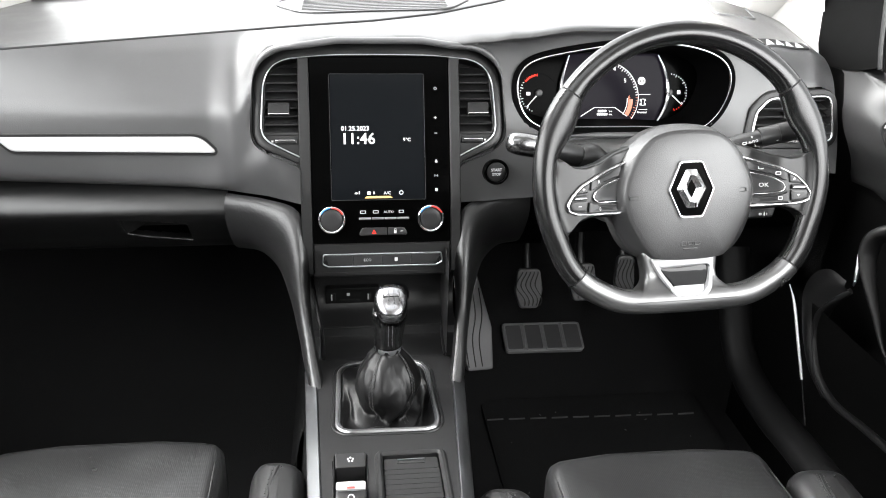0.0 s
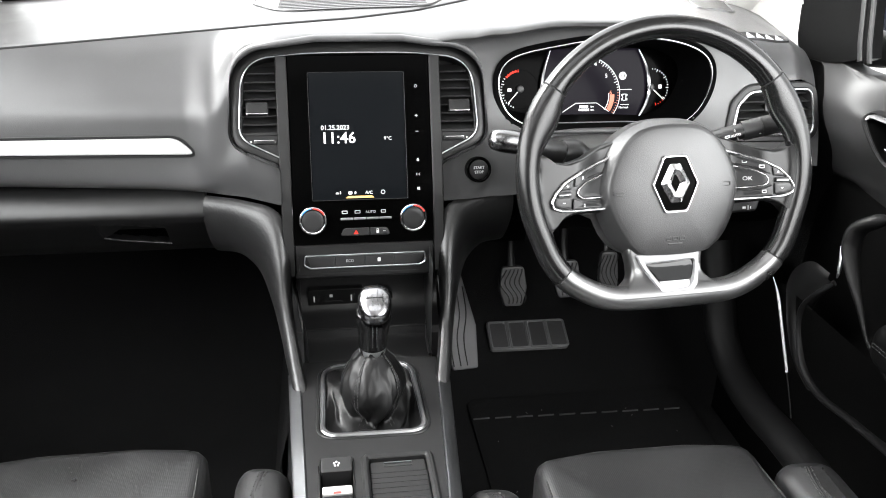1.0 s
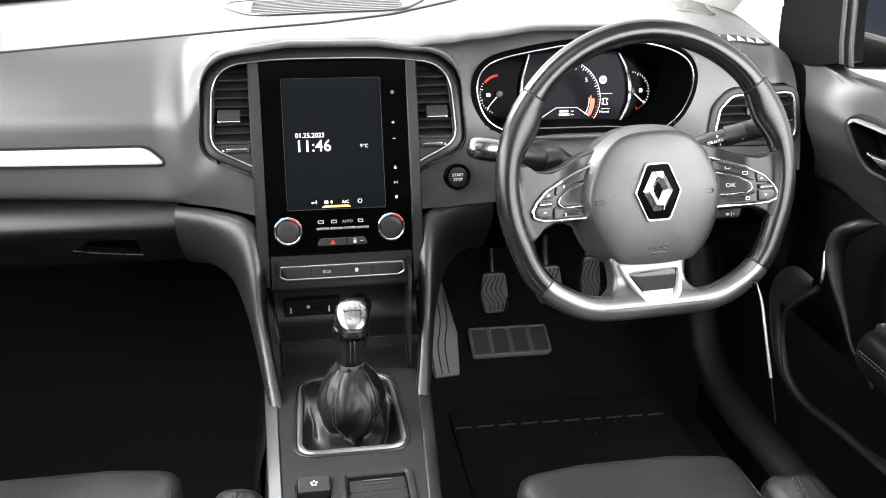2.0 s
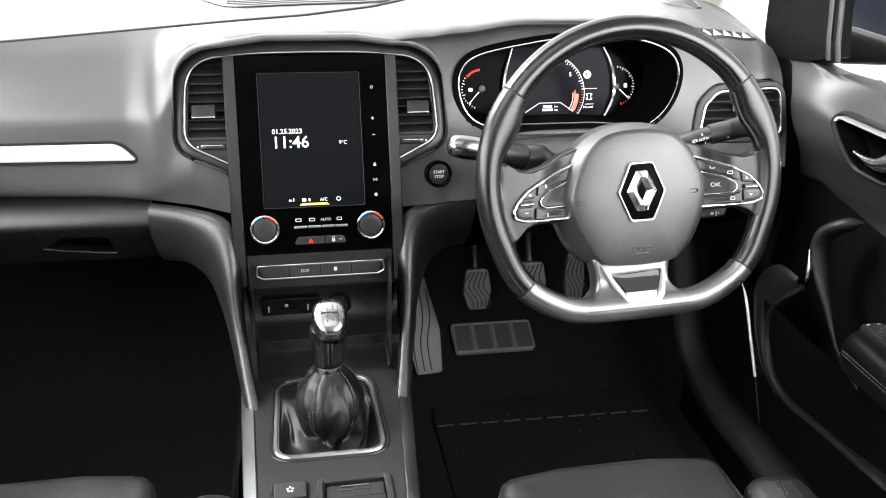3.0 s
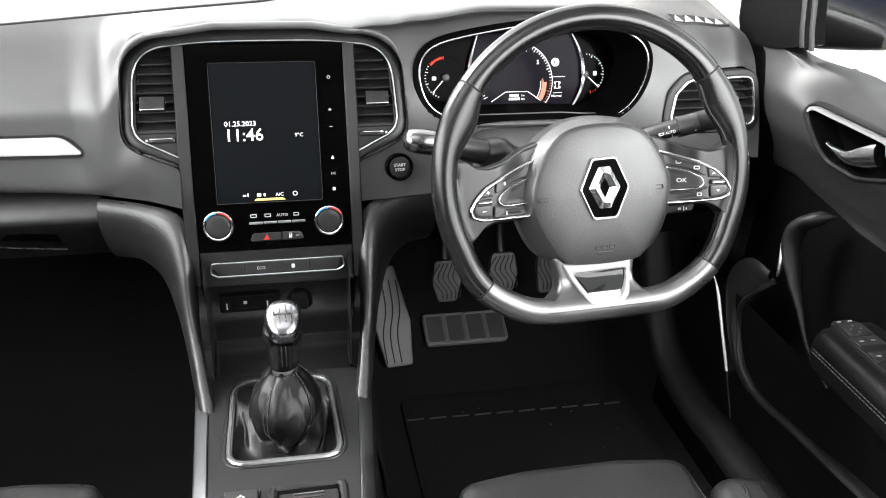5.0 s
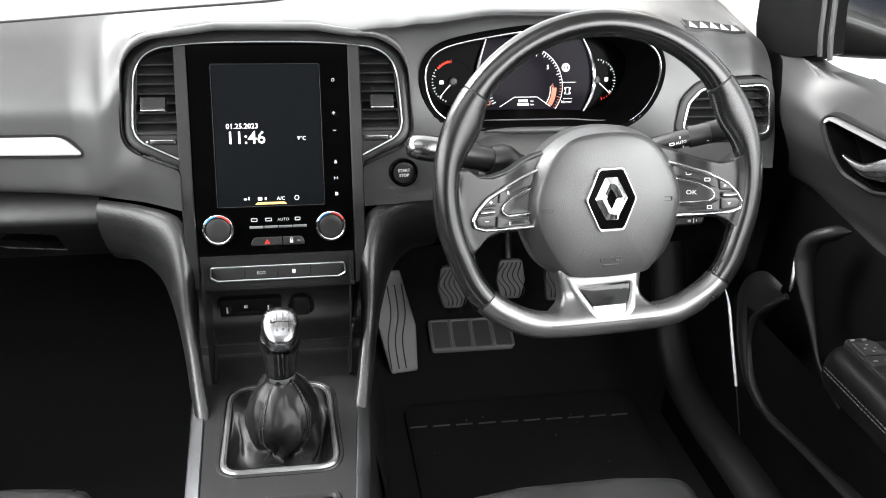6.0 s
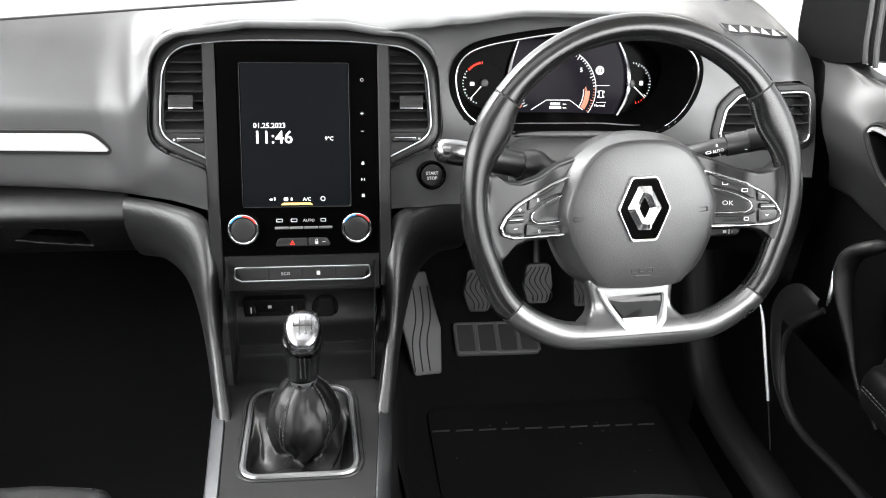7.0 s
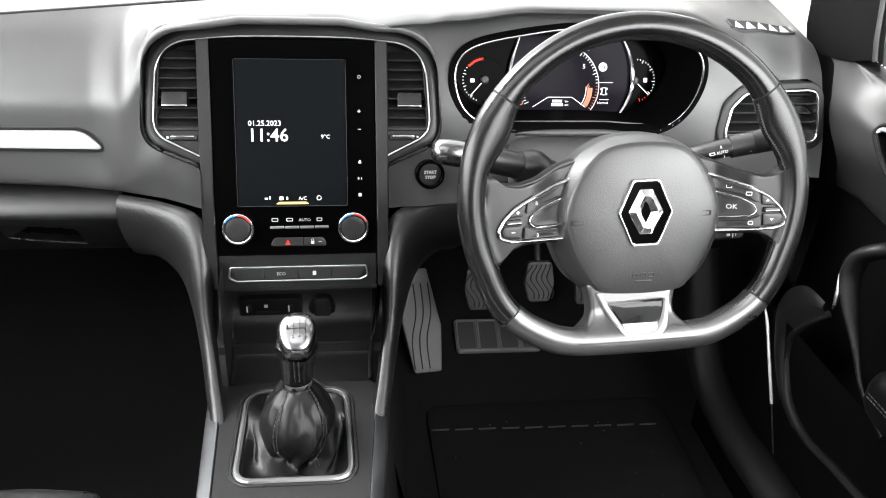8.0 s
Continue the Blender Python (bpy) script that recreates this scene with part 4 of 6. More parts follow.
hub = part("airbag_cover", airbag(), HUB, wheel, "grey grained airbag cover", angle=55)
hexa = lambda k: fillet([(x * k, y * k) for x, y in mm([(-14, 34.5), (14, 34.5), (29, 0), (14, -34.5), (-14, -34.5), (-29, 0)])], 0.005 * k, 4)
badge = part("badge", plate(HUBF, hexa(0.93), -0.012, -0.0076, 0.0006), GLOSS, hub, "plain black hexagon plate with a chrome rim")
part("badge_rim", ring(HUBF, hexa(1.0), hexa(0.915), -0.014, -0.0052, 0.0010), CHROME, badge)
no, ni = resample(fillet(mm([(-6.5, 24), (6.5, 24), (18.5, 1), (6.5, -22), (-6.5, -22), (-18.5, 1)]), 0.001, 3), 64), resample(fillet(mm([(-0.6, 11.5), (0.6, 11.5), (5.6, 1), (0.6, -9.5), (-0.6, -9.5), (-5.6, 1)]), 0.0005, 3), 64)
mid = [tuple(np.array(p) * 0.5 + np.array(q) * 0.5) for p, q in zip(no, ni)]
bm = bmesh.new()
loft(bm, [[HUBF(*p, -0.0077) for p in no], [HUBF(*p, -0.0066) for p in no], [HUBF(*p, -0.0020) for p in mid], [HUBF(*p, -0.0066) for p in ni], [HUBF(*p, -0.0077) for p in ni]])
part("badge_diamond", bm, CHROME, badge, "plain chrome diamond")
for u, v, w in ((-0.069, -0.008, 0.012), (0.066, -0.004, 0.012)):
    part("embossed_icon", band(HUBF, rect(u, v, w, 0.005, 0.001, 3), 0.0007, -0.017, -0.0112, 0.0003), PLASTIC, hub)
for k in range(3):
    part("plain_bar", band(HUBF, rect(-0.0085 + k * 0.0085, -0.066, 0.007, 0.005, 0.0005, 2), 0.0010, -0.02, -0.0102, 0.0002), PLASTIC, hub)
part("plain_bar", plate(HUBF, rect(0.0, -0.0725, 0.018, 0.0018, 0.0005, 2), -0.02, -0.0108, 0.0002), PLASTIC, hub)

# the leather of each spoke runs up into the rim in one soft surface
H0, HU, HV = HUBF(0, 0, 0), (HUBF(1, 0, 0) - HUBF(0, 0, 0)), (HUBF(0, 1, 0) - HUBF(0, 0, 0))
HN = HU.cross(HV).normalized() * (1 if (HUBF(0, 0, 1) - HUBF(0, 0, 0)).dot(HU.cross(HV)) > 0 else -1)
rim_line = []
for k in range(720):
    q = WHEEL(*rim_centre(k * 0.5), -0.0155) - H0
    w_, h_ = rim_section(k * 0.5)
    rim_line.append((q.dot(HU), q.dot(HV), w_, h_, q.dot(HN)))
rim_line = np.array(rim_line)


def spoke_surface(outline, level, blend):
    """A domed skin over an outline, at a given level, that swells into the rim where it meets it."""
    edge = np.array(resample(outline, 140))
    c = edge.mean(axis=0)
    loops = []
    for k, drop in ((0.97, -0.026), (1.0, -0.014), (0.995, -0.0090), (0.985, -0.0055), (0.97, -0.0030), (0.95, -0.0015), (0.93, -0.0006), (0.90, -0.0001), (0.86, 0), (0.82, 0), (0.78, 0), (0.74, 0), (0.70, 0), (0.65, 0), (0.6, 0), (0.5, 0), (0.4, 0), (0.2, 0)):
        loop = []
        for u, v in c + (edge - c) * k:
            d = np.hypot(rim_line[:, 0] - u, rim_line[:, 1] - v)
            i = int(np.argmin(d))
            s_, w_, h_, mid_ = d[i], rim_line[i, 2], rim_line[i, 3], rim_line[i, 4]
            torus = mid_ + h_ * math.sqrt(max(0.0, 1 - (s_ / w_) ** 2)) if s_ < w_ * 0.97 else mid_ + h_ * 0.243 - (s_ - w_ * 0.97) * 1.6
            arm_ = level(u, v) + drop
            f = max(0.0, blend - abs(torus - arm_)) / blend if k < 1 or s_ < w_ else 0
            h = max(torus, arm_) + f * f * blend * 0.25 - 0.0007 if drop > -0.012 else arm_
            loop.append(HUBF(u, v, h))
        loops.append(loop)
    b = bmesh.new()
    loft(b, loops, cap=(True, True))
    return b


def dip(u):
    """How far the spokes sink towards the hub."""
    return 0.015 * (1 - smooth(0.080, 0.122, abs(u)))


# side spokes: leather arms with chrome outlined key fields
for s in (-1, 1):
    arm = resample(sided([(50, -34), (88, -31), (122, -29), (141, -36), (158, -56), (168, 0), (163, 48), (148, 35), (131, 32.5), (108, 38), (84, 49), (50, 60)], s, [0.01, 0.02, 0.02, 0.016, 0.01, 0.02, 0.01, 0.012, 0.016, 0.03, 0.02, 0.01]), 100)
    spoke = part("spoke", spoke_surface(arm, lambda u, v: -0.0222 + 0.0785 * abs(u) - dip(u), 0.012), SPOKE, wheel, "black leather spoke")
    field = sided([(60, -25.5), (100, -24), (141, -21.5), (153, -17), (154.5, -8), (148, 3), (136, 14.5), (116, 24.5), (92, 32.5), (60, 43)], s, [0.002, 0.03, 0.02, 0.006, 0.008, 0.02, 0.02, 0.03, 0.03, 0.002])
    flat = Frame(HUBF(0, 0, -0.0205), 18, spin=2, yaw=-4.5 * s)
    tilt = lambda u, v, d=0.0: flat(u, v, d - dip(u))
    part("spoke_trim", band(tilt, field, 0.0034, -0.008, 0.0032, 0.0014), CHROME, spoke, "chrome outline")
    base = part("key_field", plate(tilt, inset(field, 0.0032), -0.008, -0.0006, 0.0008), BUTTON, spoke, "dark grey key field")
    keys = [[(129.5, -17.6), (141, -17.2), (148.5, -14.5), (150, -8.5), (147.4, -4.2), (128.3, -4.2)], [(127.2, 5), (144.5, 3.6), (138.5, 9.0), (125.6, 16.2)],
            [(78, 21.5), (107, 15), (119, 8.4), (124.4, 7.0), (122.4, 18.4), (114, 21.4), (78, 33.6)], [(78, -21.8), (127.6, -18.6), (126.2, -6), (121, -8.4), (115, -10), (78, -12)]]
    for q in keys:
        part("key", plate(tilt, sided(q, s, 0.0016, 4), -0.002, 0.0018, 0.0009), BUTTON, base)
    okp = sided([(78, -10), (115, -7.4), (122, -2.5), (119.5, 5), (106, 12.4), (78, 20)], s, [0.002, 0.006, 0.006, 0.008, 0.012, 0.002])
    ok = part("centre_key", plate(tilt, inset(okp, 0.0014), -0.002, 0.0022, 0.0008), BUTTON, base)
    part("key_outline", band(tilt, okp, 0.0013, -0.002, 0.0030, 0.0005), CHROME, ok)
    part("roller", plate(tilt, rect(s * 0.1375, -0.0004, 0.0175, 0.0056, 0.002), -0.002, 0.0040, 0.0016), BUTTON, base, "ribbed roller")
    part("roller_edge", plate(tilt, rect(s * 0.1375, -0.0010, 0.0150, 0.0014, 0.0005, 3), 0.002, 0.0045, 0.0004), CHROME, base)
    if s > 0:
        lettering("OK", tilt, 0.098, 0.0000, 0.0052, DIM, ok, "legend", 0.0024)
        for u, v, f in ((132.5, 9.5, 1), (138, -10.5, -1)):
            part("icon", plate(tilt, fillet(mm([(u - 2, v - f), (u + 2, v - f), (u, v + 1.5 * f)][::f]), 0, 2), 0.001, 0.0019, 0.0001), DIM, base)
        for u, v, w in ((0.095, 0.0235, 0.0055), (0.113, 0.0165, 0.006), (0.116, -0.0140, 0.005)):
            part("icon", band(tilt, rect(u, v, w, 0.004, 0.0008, 2), 0.0008, 0.001, 0.0019, 0.0001), DIM, base)
    else:
        lettering("R", tilt, -0.112, 0.0150, 0.0042, DIM, base, "legend", 0.0019)
        lettering("0", tilt, -0.112, -0.0175, 0.0042, DIM, base, "legend", 0.0019)
        for u, v, w, h in ((-0.1325, 0.0092, 0.004, 0.0009), (-0.1325, 0.0092, 0.0009, 0.004), (-0.138, -0.0105, 0.004, 0.0009)):
            part("icon", plate(tilt, rect(u, v, w, h, 0.0002, 2), 0.001, 0.0019, 0.0001), DIM, base)

# lower spoke with satin trim and gloss insert
foot = fillet(mm([(-60, -70), (42, -70), (39, -98), (39, -113), (66, -136), (-82, -136), (-54, -114), (-54, -98)]), [0.01, 0.01, 0.02, 0.024, 0.004, 0.004, 0.024, 0.02])
low = part("lower_spoke", spoke_surface(foot, lambda u, v: -0.0200 + 0.012 * smooth(-0.100, -0.134, v), 0.014), LOWRIM, wheel)
to = fillet(mm([(-48.5, -84), (32.2, -83.5), (30.6, -99), (25.5, -121), (17, -131), (6, -135.5), (-12, -135), (-22, -129), (-30, -117), (-40.5, -100)]), [0.002, 0.003, 0.02, 0.012, 0.008, 0.008, 0.008, 0.008, 0.02, 0.02])
ti = fillet(mm([(-37, -95.5), (26.2, -93.4), (24.8, -104), (19.5, -117), (13, -124), (-20, -125), (-23, -118)]), [0.002, 0.004, 0.006, 0.006, 0.006, 0.003, 0.004])
glass_pts = fillet(mm([(-37, -95.5), (26.2, -93.4), (24.8, -104), (19.4, -115.5), (12.7, -118), (-21, -118)]), [0.002, 0.004, 0.006, 0.006, 0.004, 0.003])


def risen(b):
    """Bends a flat trim forward where the spoke rises to the rim."""
    for v in b.verts:
        v.co += HN * 0.0128 * smooth(-0.094, -0.130, (v.co - H0).dot(HV))
    return b


lt = part("lower_trim", risen(ring(HUBF, to, ti, -0.028, -0.0150, 0.0018)), WHEELTRIM, low, "satin silver trim")
part("insert", risen(plate(HUBF, inset(glass_pts, -0.0005), -0.026, -0.0200, 0.001)), INSERT, lt, "gloss black insert")
part("lower_lip", risen(grid(lambda u, t: HUBF(-0.0205 + 0.0345 * u + 0.0035 * (u - 0.4) * t, -0.1255 + 0.0085 * t, -0.0158 - 0.0036 * t), [k / 10 for k in range(11)], [0, 0.15, 0.5, 0.85, 1])), SILVERPAINT, lt, "sloping silver lip")

# ---- column and stalks ----
shroud = thing("steering_column", "grey plastic steering column shroud", "steering column", (0.354, 1.0, 0.56))
COL = Frame((0.358, 0.90, 0.580), 17.5)
bm = bmesh.new()
sec = lambda w, h, c: [(c[0] + x, c[1] + y) for x, y in resample(rect(0, 0, w, h, 0.025), 60)]
axis = (Vector((0, 1, -0.18))).normalized()
loops = []
for t, w, h in ((0.0, 0.10, 0.075), (0.01, 0.13, 0.09), (0.05, 0.14, 0.095), (0.12, 0.16, 0.10), (0.20, 0.18, 0.10)):
    loops.append([COL(*p, 0) + axis * t for p in sec(w, h, (0, -0.01))])
loft(bm, loops, cap=(True, True))
part("shroud", bm, material("column_plastic", (0.024, 0.024, 0.0243), 0.42, grain=0.16, size=1100, spread=0.18, cells=True, spec=0.5), shroud)
part("gap_cover", plate(Frame((0.354, 1.085, 0.556), 30), rect(0, 0, 0.22, 0.06, 0.02), -0.02, 0.0, 0.005), SATINBLACK, shroud)
SAT = Frame((0.491, 0.918, 0.543), 17.5)
sat = part("audio_satellite", plate(SAT, fillet(mm([(-24, -13), (20, -11), (24, 2), (20, 14), (-24, 14)]), 0.006), -0.03, 0.006, 0.003), SATINBLACK, shroud, "black column audio control")
for u, w, h in ((0.002, 0.004, 0.003), (0.0075, 0.0012, 0.006), (0.011, 0.0012, 0.003)):
    part("icon", plate(SAT, rect(u, -0.006, w, h, 0.0004, 2), 0.004, 0.0064, 0.0001), DIM, sat)

stalk_l = thing("indicator_stalk", "black indicator stalk with a bright silver end", "stalk", (0.29, 0.96, 0.60))
pl = curve([(0.300, 0.975, 0.588), (0.250, 0.962, 0.605), (0.200, 0.950, 0.621), (0.160, 0.942, 0.630)], 14)
part("stem", sweep(pl[:9], [(0.0150, 0.0150)] * 9, n=24), SATINBLACK, stalk_l)
part("collar", sweep(pl[1:5], [(0.0165, 0.0165), (0.0215, 0.0215), (0.0215, 0.0215), (0.0165, 0.0165)], n=28), SATINBLACK, stalk_l)
part("tip", sweep([pl[8]] + pl[8:] + [(0.1570, 0.9414, 0.6306), (0.1552, 0.9411, 0.6310)], [0.0125, 0.0142, 0.0146, 0.0148, 0.0148, 0.0142, 0.0122, 0.0090, 0.0015], n=24), material("stalk_end_metal", (0.22, 0.22, 0.222), 0.24, metal=1.0, spread=0.05), stalk_l, "bright silver end")
stalk_r = thing("wiper_stalk", "black wiper stalk with small white markings", "stalk", (0.42, 0.96, 0.61))
pr = curve([(0.410, 0.965, 0.600), (0.455, 0.945, 0.624), (0.505, 0.935, 0.640), (0.548, 0.928, 0.652)], 14)
part("stem", sweep(pr[:8], [(0.012, 0.010)] * 8, n=20), SATINBLACK, stalk_r)
part("switch_ring", sweep(pr[7:10], [(0.0125, 0.0125)] * 3, n=20), BUTTON, stalk_r)
part("tip", sweep(pr[9:] + [(0.551, 0.9275, 0.653)], [(0.013, 0.013)] * 4 + [(0.011, 0.011), (0.004, 0.004)], n=20), SATINBLACK, stalk_r)
ST = Frame((0.472, 0.9285, 0.6345), 30, yaw=-8, spin=16)
for txt, u, v in (("0", 0.0, 0.002), ("AUTO", 0.0, -0.004), ("1", 0.001, -0.009)):
    lettering(txt, ST, u, v, 0.0034, DIM, stalk_r, "legend", 0.0012)
for u, v, w in ((-0.011, -0.002, 0.006), (0.024, 0.003, 0.006), (0.031, 0.003, 0.003), (0.031, -0.002, 0.003), (0.031, -0.007, 0.003)):
    part("icon", band(ST, rect(u, v, w, 0.0032, 0.0008, 2), 0.0007, 0, 0.0014, 0.0001), DIM, stalk_r)

# start button
START = Frame((0.171, 1.080, 0.542), 14, yaw=4)
start = thing("start_button", "round black engine start button", "push button", (0.171, 1.08, 0.54))
part("bezel", ring(START, circle(0, 0, 0.0185, 44), circle(0, 0, 0.0145, 44), -0.012, 0.003, 0.0012), GLOSS, start)
cap_ = part("cap", plate(START, circle(0, 0, 0.0140, 44), -0.01, 0.002, 0.0015), SATINBLACK, start)
lettering("START", START, 0, 0.0012, 0.0040, DIM, cap_, "legend", 0.0024, bold=0.0001)
lettering("STOP", START, 0, -0.0052, 0.0040, DIM, cap_, "legend", 0.0024, bold=0.0001)

# ---- glovebox and lower panels ----
glove = thing("glovebox", "dark plastic glovebox lid with a recessed pull handle", "glovebox", (-0.46, 1.12, 0.41))
lid_profile = curve([(1.150, .514), (1.129, .508), (1.111, .496), (1.102, .479), (1.105, .469), (1.114, .457), (1.135, .434), (1.155, .413), (1.18, .39), (1.23, .375)], 40)
hole = fillet([(-0.374, 0.431), (-0.349, 0.425), (-0.282, 0.413), (-0.281, 0.455), (-0.343, 0.464), (-0.375, 0.466)], [0.004, 0.006, 0.006, 0.006, 0.01, 0.004])


bm = bmesh.new()
xs = np.arange(-0.72, -0.2195, 0.006)
rows = []
for x in list(xs) + [-0.220]:
    row = []
    for y, z in lid_profile:
        px, pz = float(x), z
        (cx_, cz_), e_ = nearest(hole, px, pz)
        if e_ < 0.0035:
            px, pz = cx_, cz_
        row.append(bm.verts.new((px, y, pz)))
    rows.append(row)
for i in range(len(rows) - 1):
    for j in range(39):
        quad = (rows[i][j], rows[i + 1][j], rows[i + 1][j + 1], rows[i][j + 1])
        c = sum((v.co for v in quad), Vector()) / 4
        if not inside(hole, c.x, c.z):
            try:
                bm.faces.new(quad)
            except ValueError:
                pass
lip = bmesh.ops.extrude_edge_only(bm, edges=[e_ for e_ in bm.edges if e_.is_boundary])
for v in lip["geom"]:
    if isinstance(v, bmesh.types.BMVert):
        v.co.y += 0.02
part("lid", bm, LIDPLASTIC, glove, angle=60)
HND = Frame((-0.325, 1.128, 0.442), -42)
part("handle_recess", plate(HND, rect(-0.003, 0, 0.115, 0.085, 0.008), -0.040, -0.026, 0.001), CAVITY, glove)
part("pull_handle", grid(lambda u, v: HND(u, v - 0.25 * (u + 0.05), -0.0015 - 0.024 * smooth(-0.052, -0.014, u) - 0.004 * smooth(-0.004, 0.030, v)), [-0.052 + 0.0038 * k for k in range(11)], [-0.016 + 0.006 * k for k in range(9)]), PLASTIC, glove, "moulded pull handle")
part("recess_lip", sweep([HND(-0.049, -0.016, -0.001), HND(-0.025, -0.024, 0.0), HND(0.010, -0.033, 0.0), HND(0.043, -0.041, 0.0)], 0.0015, n=8), PLASTIC, glove)

# struts that run from the dashboard down to the console
for s in (-1, 1):
    I = curve([(-0.218, 1.114, .503), (-0.162, 1.097, .499), (-0.116, 1.074, .488), (-0.104, 1.045, .440), (-0.104, 1.010, .370), (-0.095, 0.960, .322), (-0.085, 0.918, .288)], 44)
    O = curve([(-0.216, 1.128, .412), (-0.180, 1.112, .412), (-0.150, 1.086, .395), (-0.132, 1.048, .362), (-0.120, 1.005, .330), (-0.110, 0.955, .302), (-0.101, 0.916, .282)], 44)
    b, loops = bmesh.new(), []
    for k, (p, q) in enumerate(zip(I, O)):
        p, q = Vector(p), Vector(q)
        w = (q - p).length
        out = Vector((-0.25, -0.75, 0.6)).normalized()
        loop = [p - out * 0.012]
        for j in range(11):
            t = j / 10
            loop.append(p.lerp(q, t) + out * (0.26 * w) * math.sin(math.pi * t) ** 0.7)
        loop.append(q - out * 0.012)
        if s > 0:
            loop = [Vector((2 * CX - v.x, v.y, v.z)) for v in loop]
        loops.append(loop)
    loft(b, loops, cap=(True, True))
    strut = thing("console_strut", "curved dark plastic strut from dashboard to console", "interior trim", (s * 0.1 + CX, 1.0, 0.30), "console struts")
    part("cover", b, STRUT, strut)
    foot_ = (Vector(I[-1]) + Vector(O[-1])) / 2
    tip_ = foot_ + Vector((0.004, -0.006, -0.012))
    ends_ = [Vector((2 * CX - v.x, v.y, v.z)) if s > 0 else v for v in (foot_, tip_)]
    part("end_cap", sweep(ends_, [0.0075, 0.005], n=10), SATINBLACK, strut)

knee = thing("knee_panel", "black plastic panel under the steering column", "interior trim", (0.47, 1.12, 0.43))
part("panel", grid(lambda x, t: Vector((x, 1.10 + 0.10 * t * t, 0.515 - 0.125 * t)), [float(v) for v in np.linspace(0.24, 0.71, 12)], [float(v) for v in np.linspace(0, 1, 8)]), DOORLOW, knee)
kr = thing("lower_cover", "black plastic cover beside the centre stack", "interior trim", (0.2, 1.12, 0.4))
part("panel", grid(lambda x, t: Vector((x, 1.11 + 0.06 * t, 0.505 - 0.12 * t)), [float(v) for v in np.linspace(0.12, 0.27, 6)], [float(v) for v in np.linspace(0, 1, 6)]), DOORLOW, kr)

# ---- centre console ----
console = thing("centre_console", "dark plastic centre console with silver edge strips", "centre console", (0, 0.75, 0))
TOP = Frame((0.0, 0.0, 0.290), 90)
left_x = lambda y: -0.091 + (0.909 - y) * 0.044
right_x = lambda y: 0.093 - (0.902 - y) * 0.085 + 0.0
gate = fillet([(-0.0665, 0.980), (0.0650, 0.980), (0.0700, 0.813), (-0.0695, 0.815)], [0.036, 0.036, 0.027, 0.027], 12)
bm = bmesh.new()
rows = []
ys = np.arange(0.40, 0.9905, 0.005)
for y in ys:
    row = []
    for k in range(37):
        x = left_x(y) + (right_x(y) - left_x(y)) * k / 36
        px, py = float(x), float(y)
        (c0, c1), e_ = nearest(gate, px, py)
        if e_ < 0.0028:
            px, py = c0, c1
        row.append(bm.verts.new((px, py, 0.290)))
    rows.append(row)
for i in range(len(rows) - 1):
    for j in range(36):
        quad = (rows[i][j], rows[i + 1][j], rows[i + 1][j + 1], rows[i][j + 1])
        c = sum((v.co for v in quad), Vector()) / 4
        if not inside(gate, c.x, c.y) and not (-0.0685 < c.x < -0.0290 and c.y < 0.774) and not (-0.013 < c.x < 0.0605 and c.y < 0.772):
            try:
                bm.faces.new(quad)
            except ValueError:
                pass
lip = bmesh.ops.extrude_edge_only(bm, edges=[e_ for e_ in bm.edges if e_.is_boundary])
for v in lip["geom"]:
    if isinstance(v, bmesh.types.BMVert):
        v.co.z -= 0.012
part("top_plate", bm, CONSOLE, console, "dark grey satin top plate")
for s in (-1, 1):
    fx = left_x if s < 0 else right_x
    w0 = 0.017
    b = bmesh.new()
    loops = []
    for y in np.linspace(0.40, 0.965, 20):
        x, w = fx(y), w0 * (0.95 + 0.3 * (y - 0.7))
        loops.append([(x + s * 0.0006, y, 0.2825), (x + s * 0.0006, y, 0.2912), (x + s * 0.002, y, 0.2922), (x + s * (w - 0.002), y, 0.289), (x + s * w, y, 0.2865), (x + s * w, y, 0.270)])
    loft(b, loops, closed=False)
    part("edge_strip", b, SATINMETAL, console, "satin silver edge strip")
    b = bmesh.new()
    loft(b, [[(fx(y) + s * 0.0165, y, 0.280), (fx(y) + s * 0.020, y, 0.20), (fx(y) + s * 0.030, y, 0.08), (fx(y) + s * 0.045, y, -0.01)] for y in np.linspace(0.40, 1.30, 12)], closed=False)
    part("side_wall", b, MATCLOTH, console, "black carpeted side")

# open tray under the stack
tray = [(0.988, .290), (0.990, .279), (1.000, .276), (1.055, .280), (1.063, .285), (1.066, .296), (1.072, .299), (1.095, .303), (1.112, .316), (1.120, .345), (1.118, .385), (1.10, .425)]
part("tray", grid(lambda x, k: Vector((x, *tray[int(k)])), [float(v) for v in np.linspace(-0.112, 0.118, 9)], range(len(tray))), PLASTIC, console)
for s in (-1, 1):
    x0 = -0.0935 if s < 0 else 0.0995
    b = grid(lambda t, z: Vector((x0 - s * 0.006 * (1 - t), 0.985 + 0.14 * t, z)), [float(v) for v in np.linspace(0, 1, 8)], [0.27, 0.29, 0.32, 0.36, 0.40, 0.44])
    part("tray_side", b, PLASTIC, console)
part("tray_lip", sweep([(-0.091, 1.066, 0.2985), (0.098, 1.066, 0.2985)], 0.0016, n=8), PLASTIC, console)
